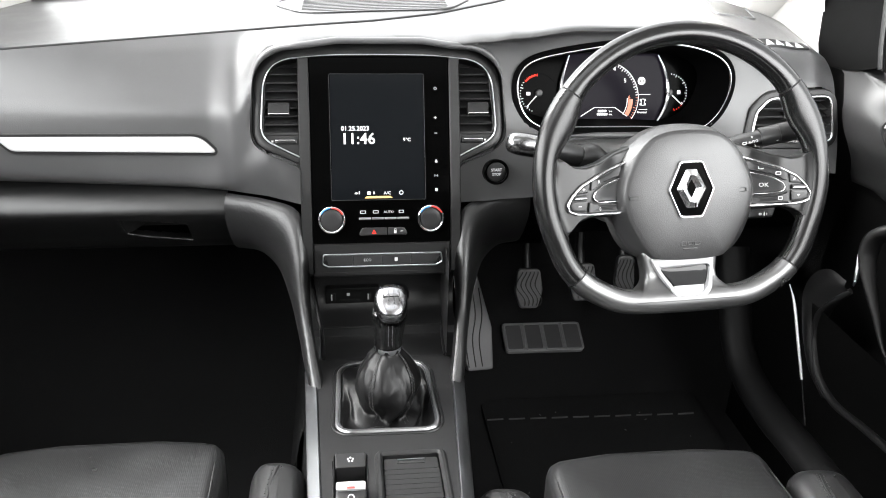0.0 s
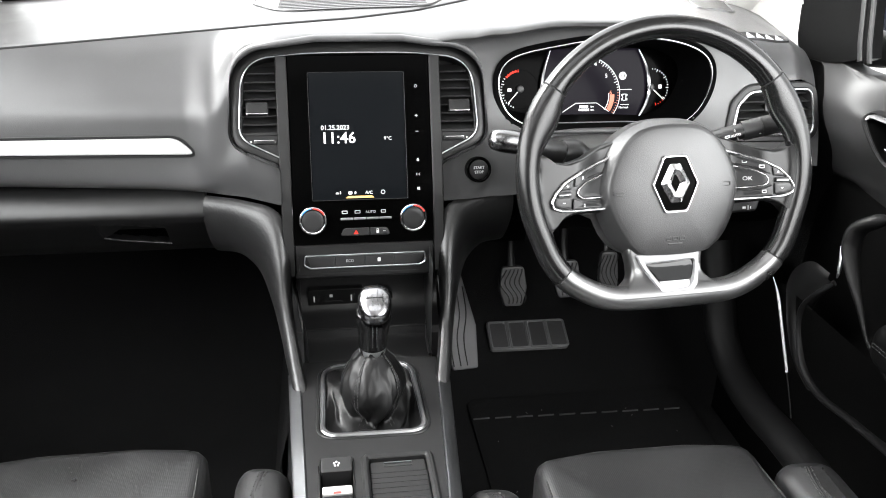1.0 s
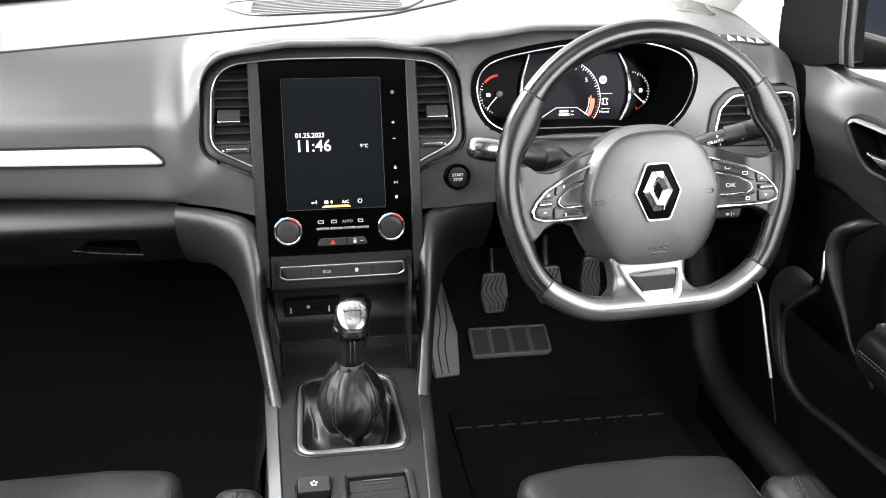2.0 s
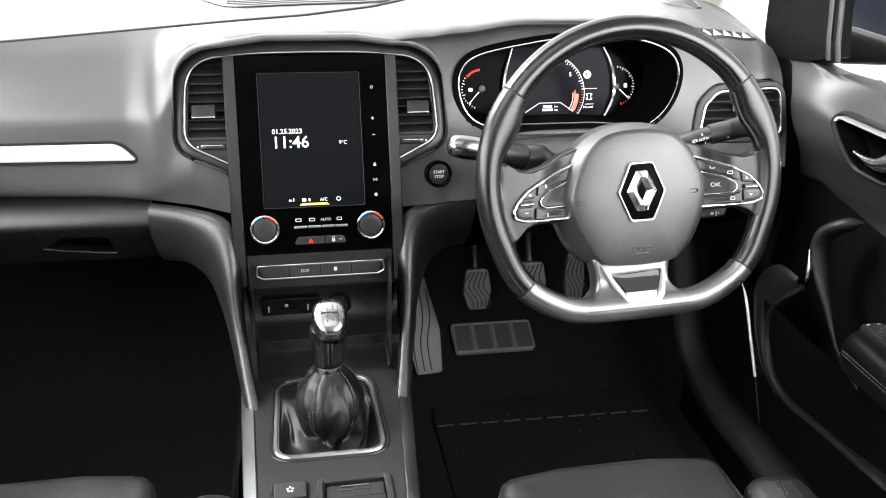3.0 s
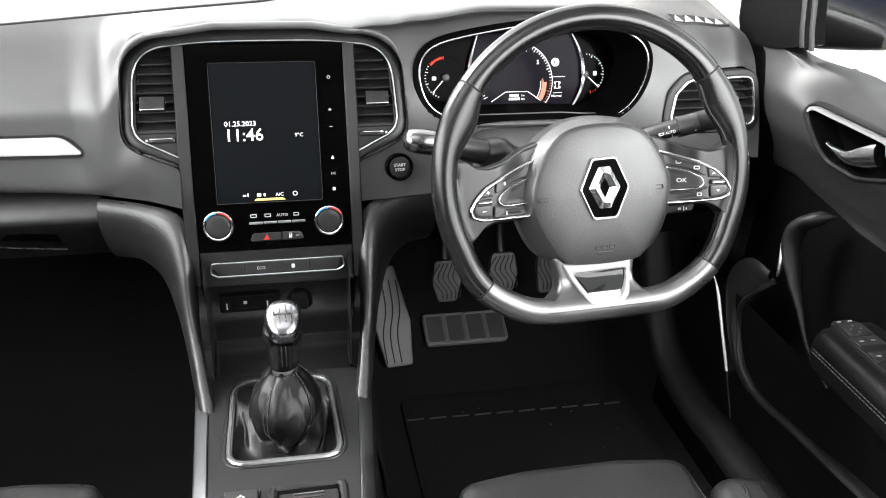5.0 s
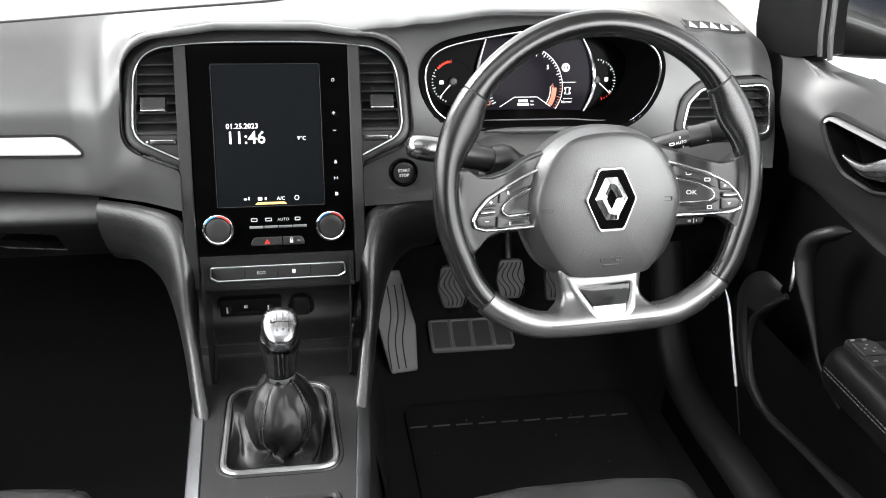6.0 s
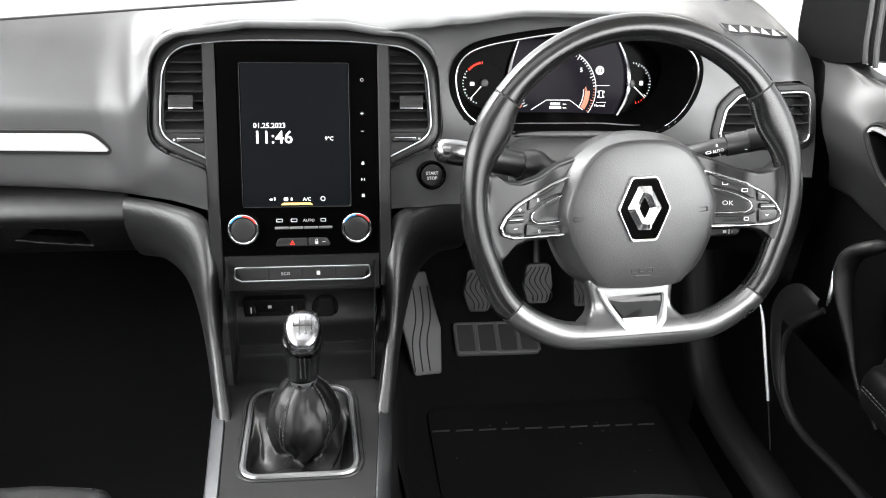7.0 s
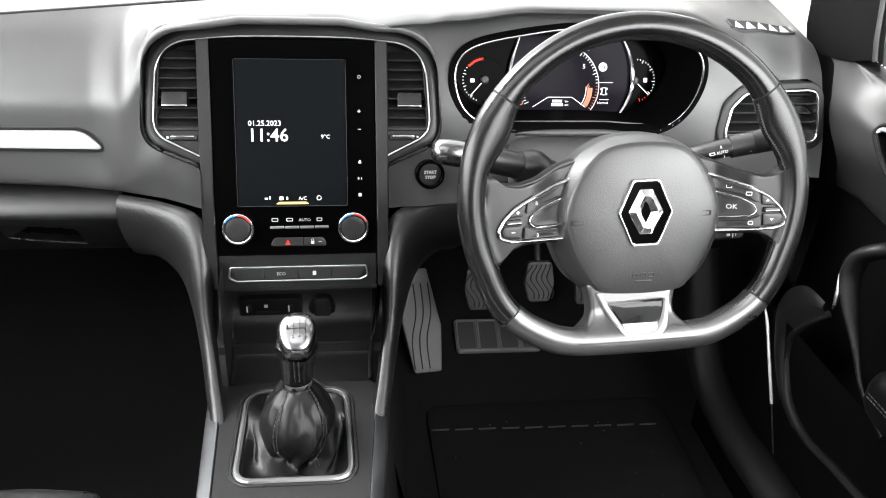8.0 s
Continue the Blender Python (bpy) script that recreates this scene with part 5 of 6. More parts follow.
for s in (-1, 1):
    side_edge = curve([(CX + s * 0.1060, 1.098, 0.372), (CX + s * 0.1035, 1.100, 0.345), (CX + s * 0.0980, 1.085, 0.312), (CX + s * 0.0935, 1.067, 0.297), (CX + s * 0.0900, 1.030, 0.290), (CX + s * 0.0890, 0.992, 0.290)], 24)
    part("tray_edge", sweep(side_edge, [(0.0030, 0.0030)] * 24, n=8), PLASTIC, console, "rounded tray edge")
USB = Frame((0, 1.1135, 0.332), -8)
sockets = thing("usb_panel", "black connection panel with sockets in the tray wall", "socket panel", (-0.035, 1.112, 0.33))
part("frame", plate(USB, rect(-0.040, -0.004, 0.086, 0.034, 0.006), -0.006, 0.004, 0.0015), SATINBLACK, sockets)
for u in (-0.070, -0.013):
    so = part("socket", plate(USB, rect(u, -0.004, 0.006, 0.014, 0.001, 2), 0.003, 0.0045, 0.0003), CAVITY, sockets)
    part("contact", plate(USB, rect(u - 0.003, -0.004, 0.0022, 0.011, 0.0005, 2), 0.004, 0.0052, 0.0003), DIM, so)
part("icon", plate(USB, rect(-0.047, 0.001, 0.005, 0.005, 0.0005, 2), 0.003, 0.0046, 0.0001), DIM, sockets)
part("slot", plate(USB, rect(-0.045, -0.010, 0.030, 0.004, 0.001, 2), 0.003, 0.0045, 0.0003), CAVITY, sockets)
power = thing("power_socket", "black power socket with a hinged flap", "socket", (0.03, 1.11, 0.33))
part("ring", ring(USB, circle(0.030, -0.006, 0.0185), circle(0.030, -0.006, 0.013), -0.006, 0.004, 0.001), SATINBLACK, power)
part("flap", plate(USB, fillet(mm([(18, -26), (42, -26), (40, 14), (20, 14)]), 0.004), 0.001, 0.007, 0.002), BUTTON, power)

# ---- gear lever ----
lever = thing("gear_lever", "gear lever with a bright metal knob and black leather gaiter", "gear lever", (0, 0.89, 0.29))
part("gaiter_frame", ring(TOP, resample(inset(gate, 0.001), 140), resample(inset(gate, 0.0072), 140), -0.012, 0.003, 0.002), GATEMETAL, lever, "satin dark silver frame")
part("frame_bead", sweep([TOP(*p, 0.0012) for p in resample(inset(gate, 0.0070), 120)], 0.0011, n=6, closed=True), SATINMETAL, lever, "thin bright bead")
part("gaiter_gasket", ring(TOP, resample(inset(gate, -0.004), 140), resample(inset(gate, 0.0005), 140), -0.004, 0.0018, 0.001), SATINBLACK, lever)
base_pts = resample(inset(gate, 0.0076), 160)
base_c = np.array([0.0, 0.893])


GAITER_KEYS = [(0.0, None, 1.0, 0.2885), (0.05, None, 0.975, 0.2875), (0.12, None, 0.92, 0.281), (0.20, None, 0.78, 0.272), (0.28, (0.001, 0.872), (0.0400, 0.0390), 0.271), (0.36, (0.002, 0.879), (0.0270, 0.0260), 0.276), (0.42, (0.002, 0.881), (0.0295, 0.0280), 0.284),
               (0.50, (0.003, 0.885), (0.0370, 0.0350), 0.296), (0.60, (0.0035, 0.890), (0.0415, 0.0395), 0.313), (0.70, (0.004, 0.895), (0.0390, 0.0370), 0.330), (0.80, (0.004, 0.900), (0.0300, 0.0290), 0.345), (0.88, (0.004, 0.904), (0.0212, 0.0210), 0.354), (0.93, (0.004, 0.905), (0.0186, 0.0186), 0.358), (1.0, (0.004, 0.905), (0.0174, 0.0174), 0.366)]


def gaiter_loop(t):
    """From the frame (0) up to the neck (1): a slack bag that drops below its frame, bulges, and is gathered at the neck."""
    loop = []
    i = min(max(k for k in range(len(GAITER_KEYS)) if t >= GAITER_KEYS[k][0] - 1e-9), len(GAITER_KEYS) - 2)
    for p in base_pts:
        p = np.array(p)
        a = math.atan2(p[1] - base_c[1], p[0] - base_c[0])
        way = np.array([math.cos(a), math.sin(a)])
        at = lambda k: np.array([*(base_c + (p - base_c) * k[2]), k[3]]) if k[1] is None else np.array([k[1][0] + k[2][0] * way[0], k[1][1] + k[2][1] * way[1], k[3]])
        q = [at(GAITER_KEYS[min(len(GAITER_KEYS) - 1, max(0, j))]) for j in (i - 1, i, i + 1, i + 2)]
        f = (t - GAITER_KEYS[i][0]) / (GAITER_KEYS[i + 1][0] - GAITER_KEYS[i][0])
        x, y, z = 0.5 * (2 * q[1] + (q[2] - q[0]) * f + (2 * q[0] - 5 * q[1] + 4 * q[2] - q[3]) * f * f + (3 * q[1] - q[0] - 3 * q[2] + q[3]) * f ** 3)
        near = lambda c, w: math.exp(-(((a - c + math.pi) % (2 * math.pi) - math.pi) / w) ** 2)
        tent = 0.9 * near(2.75, 0.72) + 0.55 * near(0.75, 0.5)
        tent *= smooth(0.0, 0.10, t) * (1 - smooth(0.80, 1.0, t))
        g = min(1.0, t / 0.93)
        x += (p[0] + (0.004 + 0.019 * way[0] - p[0]) * g ** 1.15 - x) * tent
        y += (p[1] + (0.905 + 0.019 * way[1] - p[1]) * g ** 1.15 - y) * tent
        z += (0.2885 + 0.0695 * g ** 1.1 - z) * tent
        slack = smooth(0.04, 0.16, t) * (1 - smooth(0.80, 0.92, t))
        low = slack * (1 - smooth(0.40, 0.62, t))
        pleat = smooth(0.62, 0.84, t) * (1 - smooth(0.93, 1.0, t))
        lump = Vector((1.6 * math.cos(a), 1.6 * math.sin(a), 4.2 * t))
        push = low * (0.0042 * math.sin(3 * a + 7 * t + 0.4) + 0.0030 * (0.64 - abs(math.sin(2.5 * a - 9 * t + 0.9))))
        push += slack * (0.0050 * noise.noise(lump + Vector((3.1, 0.4, 1.7))) + 0.0022 * (0.3 - abs(noise.noise(lump * 2.1)))) - pleat * 0.0026 * (0.5 + 0.5 * math.cos(7 * a + 0.8 + 2 * t))
        # the long fold that drops from the flank to the foot, with the roll beside it
        c = -0.75 - 2.6 * (0.56 - t)
        push += -0.013 * near(c, 0.15) * math.exp(-((t - 0.42) / 0.12) ** 2) + 0.008 * near(c - 0.40, 0.26) * math.exp(-((t - 0.36) / 0.14) ** 2)
        push += -0.010 * near(-2.30 + 1.4 * (0.45 - t), 0.18) * math.exp(-((t - 0.38) / 0.13) ** 2)
        push += -0.008 * near(-0.30, 0.22) * math.exp(-((t - 0.46) / 0.13) ** 2)
        for seam_at in (-2.18, -0.72, 0.66, 2.48):
            push -= 0.0012 * near(seam_at, 0.035) * smooth(0.3, 0.4, t)
        x, y = x + way[0] * push, y + way[1] * push
        z += low * 0.0035 * math.sin(3 * a + 8 * t) + 0.010 * low * near(-1.75, 0.45) * math.exp(-((t - 0.20) / 0.10) ** 2)
        loop.append((float(x), float(y), float(z)))
    return loop


bm = bmesh.new()
loft(bm, [gaiter_loop(float(t)) for t in np.linspace(0, 1, 64)])
gaiter = part("gaiter", bm, GAITER, lever, "creased black leather gaiter", angle=80)
loops_ = [gaiter_loop(float(t)) for t in np.linspace(0.04, 0.97, 80)]
for a_deg in (-125, -41, 38, 142):
    for shift in (-1, 1):
        b = bmesh.new()
        idx = min(range(160), key=lambda k: abs(((math.degrees(math.atan2(base_pts[k][1] - base_c[1], base_pts[k][0] - base_c[0])) - a_deg + 180) % 360) - 180))
        run = [Vector(loops_[k][(idx + shift * (1 if k > 60 else 2)) % 160]) for k in range(80)]
        cen = Vector((0.002, 0.9, 0.30))
        for k in range(24, 77, 2):
            off = (run[k] - cen).normalized() * 0.0012
            sweep([run[k] + off, run[k].lerp(run[k + 1], 0.9) + off + (run[k + 1] - run[k]) * 0.35], 0.0005, n=5, bm=b)
        part("stitching", b, THREAD, gaiter)
ax0, ax1 = Vector((0.004, 0.905, 0.356)), Vector((0.0072, 0.896, 0.446))
up = (ax1 - ax0).normalized()
lathe = lambda prof, n=36, sx=1.0, sy=1.0: [[ax0 + up * h + Vector((r * sx * math.cos(2 * math.pi * k / n), r * sy * math.sin(2 * math.pi * k / n), 0)) for k in range(n)] for r, h in prof]
b = bmesh.new()
loft(b, lathe([(0.0165, 0.0), (0.0172, 0.002), (0.0172, 0.008), (0.0160, 0.010)]), cap=(True, True))
part("collar", b, SILVER, lever, "satin metal collar")
b = bmesh.new()
loft(b, lathe([(0.0165, 0.008), (0.0182, 0.010), (0.0186, 0.013), (0.0190, 0.026), (0.0212, 0.044), (0.0240, 0.056), (0.023, 0.064), (0.018, 0.068)]), cap=(True, True))
grip = part("grip", b, RIM, lever, "black grip")
KN = Frame((0.0058, 0.8797, 0.3920), -16)
for u in (-0.0025, 0.0025):
    part("groove_bar", sweep([KN(u, -0.018, 0.0004), KN(u, 0.020, 0.0004)], 0.0008, n=6), CHROME, grip)
KF = Frame((0.0075, 0.890, 0.4400), 60)
knob_pts = resample(fillet(mm([(-15, -29), (15, -29), (24, 4), (16.5, 26), (-16.5, 26), (-24, 4)]), [0.014, 0.014, 0.03, 0.014, 0.014, 0.03]), 64)
knob_pts = soften(knob_pts, 14)
knob = part("knob", dome(KF, knob_pts, [(0.80, -0.030), (0.93, -0.022), (1.0, -0.012), (0.99, -0.007), (0.955, -0.003), (0.89, 0.0005), (0.78, 0.0032), (0.55, 0.0055), (0.3, 0.0066), (0.05, 0.0069)]), KNOB, lever, "bright metal gear knob")
part("knob_band", dome(KF, knob_pts, [(0.78, -0.036), (0.95, -0.026), (1.01, -0.016), (1.0, -0.0125)]), GLOSS, knob, "gloss black band")
ENGR = material("engraving", (0.03, 0.03, 0.03), 0.5)
for txt, u, v in (("R", -0.0105, 0.0085), ("1", -0.0035, 0.0085), ("3", 0.0035, 0.0085), ("5", 0.0105, 0.0085), ("2", -0.0035, -0.0115), ("4", 0.0035, -0.0115), ("6", 0.0105, -0.0115)):
    lettering(txt, KF, u, v, 0.0042, ENGR, knob, "numeral", 0.0076)
for u in (-0.0105, -0.0035, 0.0035, 0.0105):
    part("gate_line", plate(KF, rect(u, 0.0005 if u > -0.01 else 0.0030, 0.0007, 0.0120 if u > -0.01 else 0.006, 0.0001, 2), 0.003, 0.0077, 0.0001), ENGR, knob)
part("gate_line", plate(KF, rect(0, 0.0005, 0.0215, 0.0007, 0.0001, 2), 0.003, 0.0077, 0.0001), ENGR, knob)

# parking brake switch and tambour cover
brake_sw = thing("parking_brake_switch", "black key above a silver parking brake lever", "switch", (-0.049, 0.72, 0.28))
part("well", plate(TOP, rect(-0.0488, 0.70, 0.0405, 0.152, 0.004), -0.05, -0.034, 0.001), CAVITY, brake_sw)
part("well_rim", band(TOP, rect(-0.0488, 0.70, 0.0420, 0.152, 0.004), 0.0022, -0.05, 0.001, 0.001), SATINBLACK, brake_sw)
K1 = Frame((-0.0488, 0.7595, 0.294), 82)
mode = part("mode_key", plate(K1, rect(0, 0, 0.0365, 0.024, 0.003), -0.03, 0.002, 0.0015), CONSOLE, brake_sw)
for k in range(5):
    a = radians(90 + 72 * k)
    part("icon", plate(K1, circle(0.003 * math.cos(a), 0.003 * math.sin(a), 0.0013, 8), 0.001, 0.0024, 0.0001), DIM, mode)
K2 = Frame((-0.0488, 0.6960, 0.296), 66)
lev = part("lever", plate(K2, rect(0, 0, 0.0345, 0.030, 0.004), -0.02, 0.004, 0.003), CONSOLE, brake_sw)
part("lever_cap", plate(K2, rect(0, 0.0100, 0.0335, 0.0105, 0.003), 0.0, 0.0075, 0.002), SILVERPAINT, lev, "bright silver edge")
part("icon", band(K2, circle(0, -0.003, 0.0038, 18), 0.0009, 0.003, 0.0044, 0.0001), DIM, lev)
part("lamp", plate(K2, rect(0, 0.0072, 0.009, 0.0024, 0.0005, 2), 0.003, 0.0079, 0.0001), REDPRINT, lev, "red lamp")
cover = thing("tambour_cover", "ribbed grey sliding cover in the console", "storage cover", (0.024, 0.70, 0.28))
part("well_rim", band(TOP, rect(0.0238, 0.6625, 0.0880, 0.2360, 0.016), 0.0095, -0.012, 0.0035, 0.0030), CONSOLE, cover, "raised rounded border")
part("grip_plate", plate(TOP, rect(0.0238, 0.7575, 0.066, 0.020, 0.003), -0.012, -0.003, 0.001), CONSOLE, cover)
part("grip_slot", plate(TOP, rect(0.0238, 0.7600, 0.034, 0.0055, 0.001), -0.004, -0.0022, 0.0004), CAVITY, cover)
part("grip_edge", plate(TOP, rect(0.0238, 0.7625, 0.033, 0.0016, 0.0005, 3), -0.004, 0.0, 0.0005), SATINMETAL, cover)
for k in range(22):
    part("slat", plate(TOP, rect(0.0238, 0.7430 - k * 0.0086, 0.067, 0.0083, 0.001, 3), -0.012, -0.0030, 0.0007), CONSOLE, cover)


# ---- floor, mat and pedals ----
floor_line = [(-0.35, 0.02), (0.60, 0.0), (1.24, -0.012), (1.30, -0.004), (1.45, 0.058), (1.58, 0.17), (1.68, 0.36), (1.70, 0.62)]
floor = part("floor", grid(lambda x, k: Vector((x, *floor_line[int(k)])), [-0.80, -0.4, 0, 0.4, 0.80], range(len(floor_line))), CARPET)
tagged(floor, "black carpeted car floor and toe board", "floor", kind="structure")
tunnel = part("tunnel_cover", grid(lambda x, y: Vector((x, y, 0.27 - 30 * (abs(x) - 0.06) ** 2 * (1 if abs(x) > 0.06 else 0))), [float(v) for v in np.linspace(-0.15, 0.15, 13)], [1.0, 1.2, 1.4, 1.7]), CARPET)
tagged(tunnel, "black carpet over the floor tunnel", "carpet", kind="structure")
mat = thing("floor_mat", "black carpet mat with a grey ribbed heel pad", "car mat", (0.42, 1.1, 0))
mat_pts = fillet([(0.205, 0.62), (0.635, 0.62), (0.640, 1.27), (0.62, 1.285), (0.22, 1.285), (0.205, 1.27)], 0.012)
MT = Frame((0, 0, -0.008), 90)
part("cloth", plate(MT, mat_pts, -0.006, 0.0025, 0.001), MATCLOTH, mat)
for k in range(10):
    part("edge_stitch", plate(MT, rect(0.224 + k * 0.0415 , 1.2185 - k * 0.0012, 0.031, 0.0018, 0.0005, 2), 0.002, 0.0052, 0.0004), RUBBERDARK, mat, "grey edge stitch")
HEEL = Frame((0.356, 1.388, 0.040), 67, yaw=-1)
heel_pts = fillet(mm([(-83, -6), (82, -6), (84, 68), (-84, 68)]), 0.010)
heel = part("heel_pad", plate(HEEL, heel_pts, -0.004, 0.004, 0.002), RUBBER, mat, "grey ribbed rubber heel pad")
for k in range(4):
    part("pad_field", band(HEEL, rect(-0.0605 + k * 0.0412, 0.0305, 0.0412, 0.069, 0.006), 0.0034, 0.003, 0.0062, 0.0012), RUBBER, heel)
    part("pad_face", plate(HEEL, rect(-0.0605 + k * 0.0412, 0.0305, 0.032, 0.060, 0.004), 0.003, 0.0046, 0.0005), RUBBERDARK, heel)

rnd = random.Random(5)
flecks = bmesh.new()
for _ in range(16):
    x, y, a, w = rnd.uniform(0.24, 0.60), rnd.uniform(0.95, 1.24), rnd.uniform(0, 3.1), rnd.uniform(0.0012, 0.004)
    sweep([(x, y, -0.0035), (x + w * math.cos(a), y + w * math.sin(a), -0.0030)], 0.0005, n=5, bm=flecks)
lint = part("lint", flecks, RUBBER)
tagged(lint, "small pale lint specks on the black mat", "lint", kind="stuff")


def pedal(name, label, at, w0, w1, h, tilt, arm_up):
    """A rubber-faced pedal with wavy grooves, on its arm."""
    e = thing(name, label, "pedal", at, "pedals")
    fr = Frame(at, tilt)
    out = fillet([(-w0 / 2, -h / 2), (w0 / 2, -h / 2), (w1 / 2, -h * 0.05), (w1 * 0.40, h / 2), (-w1 * 0.40, h / 2), (-w1 / 2, -h * 0.05)], [0.008, 0.008, 0.016, 0.010, 0.010, 0.016])
    part("pad", plate(fr, out, -0.008, 0.004, 0.003), PEDAL, e)
    for k in range(5):
        u = (k - 2) * w0 / 4.6
        line_ = [fr(u * (1 + 0.25 * math.sin(math.pi * t)) + 0.0060 * math.sin(7.0 * t + 0.5) + 0.006 * (0.5 - t), h * (t - 0.5) * 0.86, 0.0042) for t in np.linspace(0, 1, 16)]
        part("groove", sweep(line_, 0.0014, n=6, flat=0.5), CAVITY, e)
    part("arm", sweep([fr(0, 0.01, -0.010), fr(0, 0.07, -0.02), fr(arm_up, 0.22, 0.02)], [(0.008, 0.005)] * 3, n=10), SATINBLACK, e)
    return e


pedal("clutch_pedal", "grey rubber clutch pedal with wavy grooves", (0.294, 1.320, 0.221), 0.034, 0.054, 0.076, 18, 0.0)
pedal("brake_pedal", "grey rubber brake pedal with wavy grooves", (0.402, 1.330, 0.226), 0.036, 0.054, 0.072, 18, 0.0)
pedal("accelerator_pedal", "dark accelerator pedal with grooves", (0.497, 1.36, 0.212), 0.032, 0.040, 0.10, 12, 0.0)
REST = Frame((0.212, 1.396, 0.104), 33, yaw=6)
rest = thing("footrest", "grey rubber footrest with moulded grooves", "footrest", (0.2, 1.4, 0.1))
rp = fillet(mm([(-28, -95), (24, -95), (30, -10), (10, 100), (-44, 100), (-44, 0)]), [0.006, 0.006, 0.01, 0.006, 0.006, 0.01])
part("pad", plate(REST, rp, -0.02, 0.0, 0.003), RUBBER, rest)
for k in range(3):
    l_ = [REST(-0.016 + k * 0.014 + (0.010 * math.tanh((t - 0.5) * 6)) - 0.012 * t, -0.088 + 0.16 * t, 0.0003) for t in np.linspace(0, 1, 16)]
    part("groove", sweep(l_, 0.0012, n=6, flat=0.6), CAVITY, rest)


# ---- seats ----
def pillow(fr, pts, d0, d1, r, swell, n=7):
    b = bmesh.new()
    pts = resample(pts, 110)
    loops = [[fr(*p, d0) for p in pts]]
    for k in range(n + 1):
        a = math.pi / 2 * k / n
        loops.append([fr(*p, d1 - r + r * math.sin(a)) for p in inset(pts, r * (1 - math.cos(a)))])
    c = np.mean(np.array(pts), axis=0)
    last = inset(pts, r)
    for k in (0.85, 0.65, 0.45, 0.25, 0.05):
        loops.append([fr(*(c + (np.array(p) - c) * k), d1 + swell * (1 - k * k)) for p in last])
    loft(b, loops, cap=(True, True))
    return b


def seat(label, cx, front, z, inner, outer):
    """A seat base: the middle cushion and the two bolsters."""
    e = thing("front_seat", label, "car seat", (cx, front - 0.25, 0.03), "front seats")
    fr = Frame((cx, 0, z), 84)
    w = 0.145
    mid = fillet([(-w - 0.004, front - 0.46), (w + 0.004, front - 0.46), (w, front - 0.012), (0.06, front), (-0.06, front), (-w, front - 0.012)], [0.022, 0.022, 0.030, 0.05, 0.05, 0.030])
    fr = Frame((cx, 0.0, z - 0.0), 90)
    part("cushion", pillow(fr, mid, -0.16, 0.0, 0.020, 0.006), PERFORATED, e, "black perforated leather cushion")
    for s in (-1, 1):
        run = curve([(s * (w - 0.012), front - 0.034, -0.0125), (s * (w - 0.010), front - 0.050, -0.0055), (s * (w - 0.008), front - 0.075, -0.0035), (s * (w - 0.006), front - 0.20, -0.0025), (s * (w - 0.004), front - 0.44, -0.0025)], 30)
        part("side_seam", sweep([fr(*p) for p in run[6:]], 0.0012, n=8), CAVITY, e, "dark side seam")
    for s, (x0, x1, y1) in ((-1, inner), (1, outer)):
        pts = fillet([(x0 - cx, front - 0.46), (x1 - cx, front - 0.46), (x1 - cx, y1 - 0.01), (x0 - cx, y1)], [0.02, 0.02, 0.035, 0.035])
        bol = part("bolster", pillow(fr, pts, -0.17, 0.004, 0.032, 0.004), LEATHER, e, "black leather bolster")
        xm = (x1 - cx - 0.024) if s < 0 else (x0 - cx + 0.024)
        groove = [fr(xm + s * 0.020 * math.exp(-k / 9), y1 - 0.012 - 0.004 * k, 0.0042 - 0.028 * max(0, 1 - k / 6) ** 2) for k in range(2, 70)]
        part("seam", sweep(groove, 0.0012, n=6), CAVITY, bol, "dark seam")
        for du in (-0.0038, 0.0038):
            bb = bmesh.new()
            seam = [fr(xm + du + s * 0.020 * math.exp(-k / 9), y1 - 0.012 - 0.004 * k - 0.0, 0.0048 - 0.028 * max(0, 1 - k / 6) ** 2) for k in range(0, 70)]
            for k in range(2, 68, 2):
                sweep([seam[k], seam[k + 1]], 0.0007, n=5, bm=bb)
            part("stitching", bb, THREAD, bol)
    part("base", plate(fr, fillet([(-0.19, front - 0.45), (0.19, front - 0.45), (0.19, front - 0.06), (-0.19, front - 0.06)], 0.03), -(z - 0.02), -0.15, 0.01), SATINBLACK, e)
    return e


seat("black leather driver seat with stitched side bolsters", 0.338, 0.790, 0.268, (0.098, 0.172, 0.745), (0.492, 0.575, 0.745))
seat("black leather passenger seat with stitched side bolsters", -0.352, 0.862, 0.268, (-0.60, -0.515, 0.82), (-0.172, -0.103, 0.815))


# ---- doors ----
def door_x(y, z, s):
    """Inner face of the door: a bulged upper roll, a hollow below it, the armrest, the pocket."""
    x = 0.712
    x += 0.075 * smooth(0.625, 0.685, z) * (1 - 0.80 * smooth(0.975, 1.085, y))
    x -= 0.010 * math.exp(-((z - 0.615) / 0.04) ** 2)
    x += 0.026 * smooth(0.595, 0.515, z)
    x += 0.012 * smooth(0.53, 0.50, z)
    x -= 0.035 * smooth(0.30, 0.16, z)
    return s * x


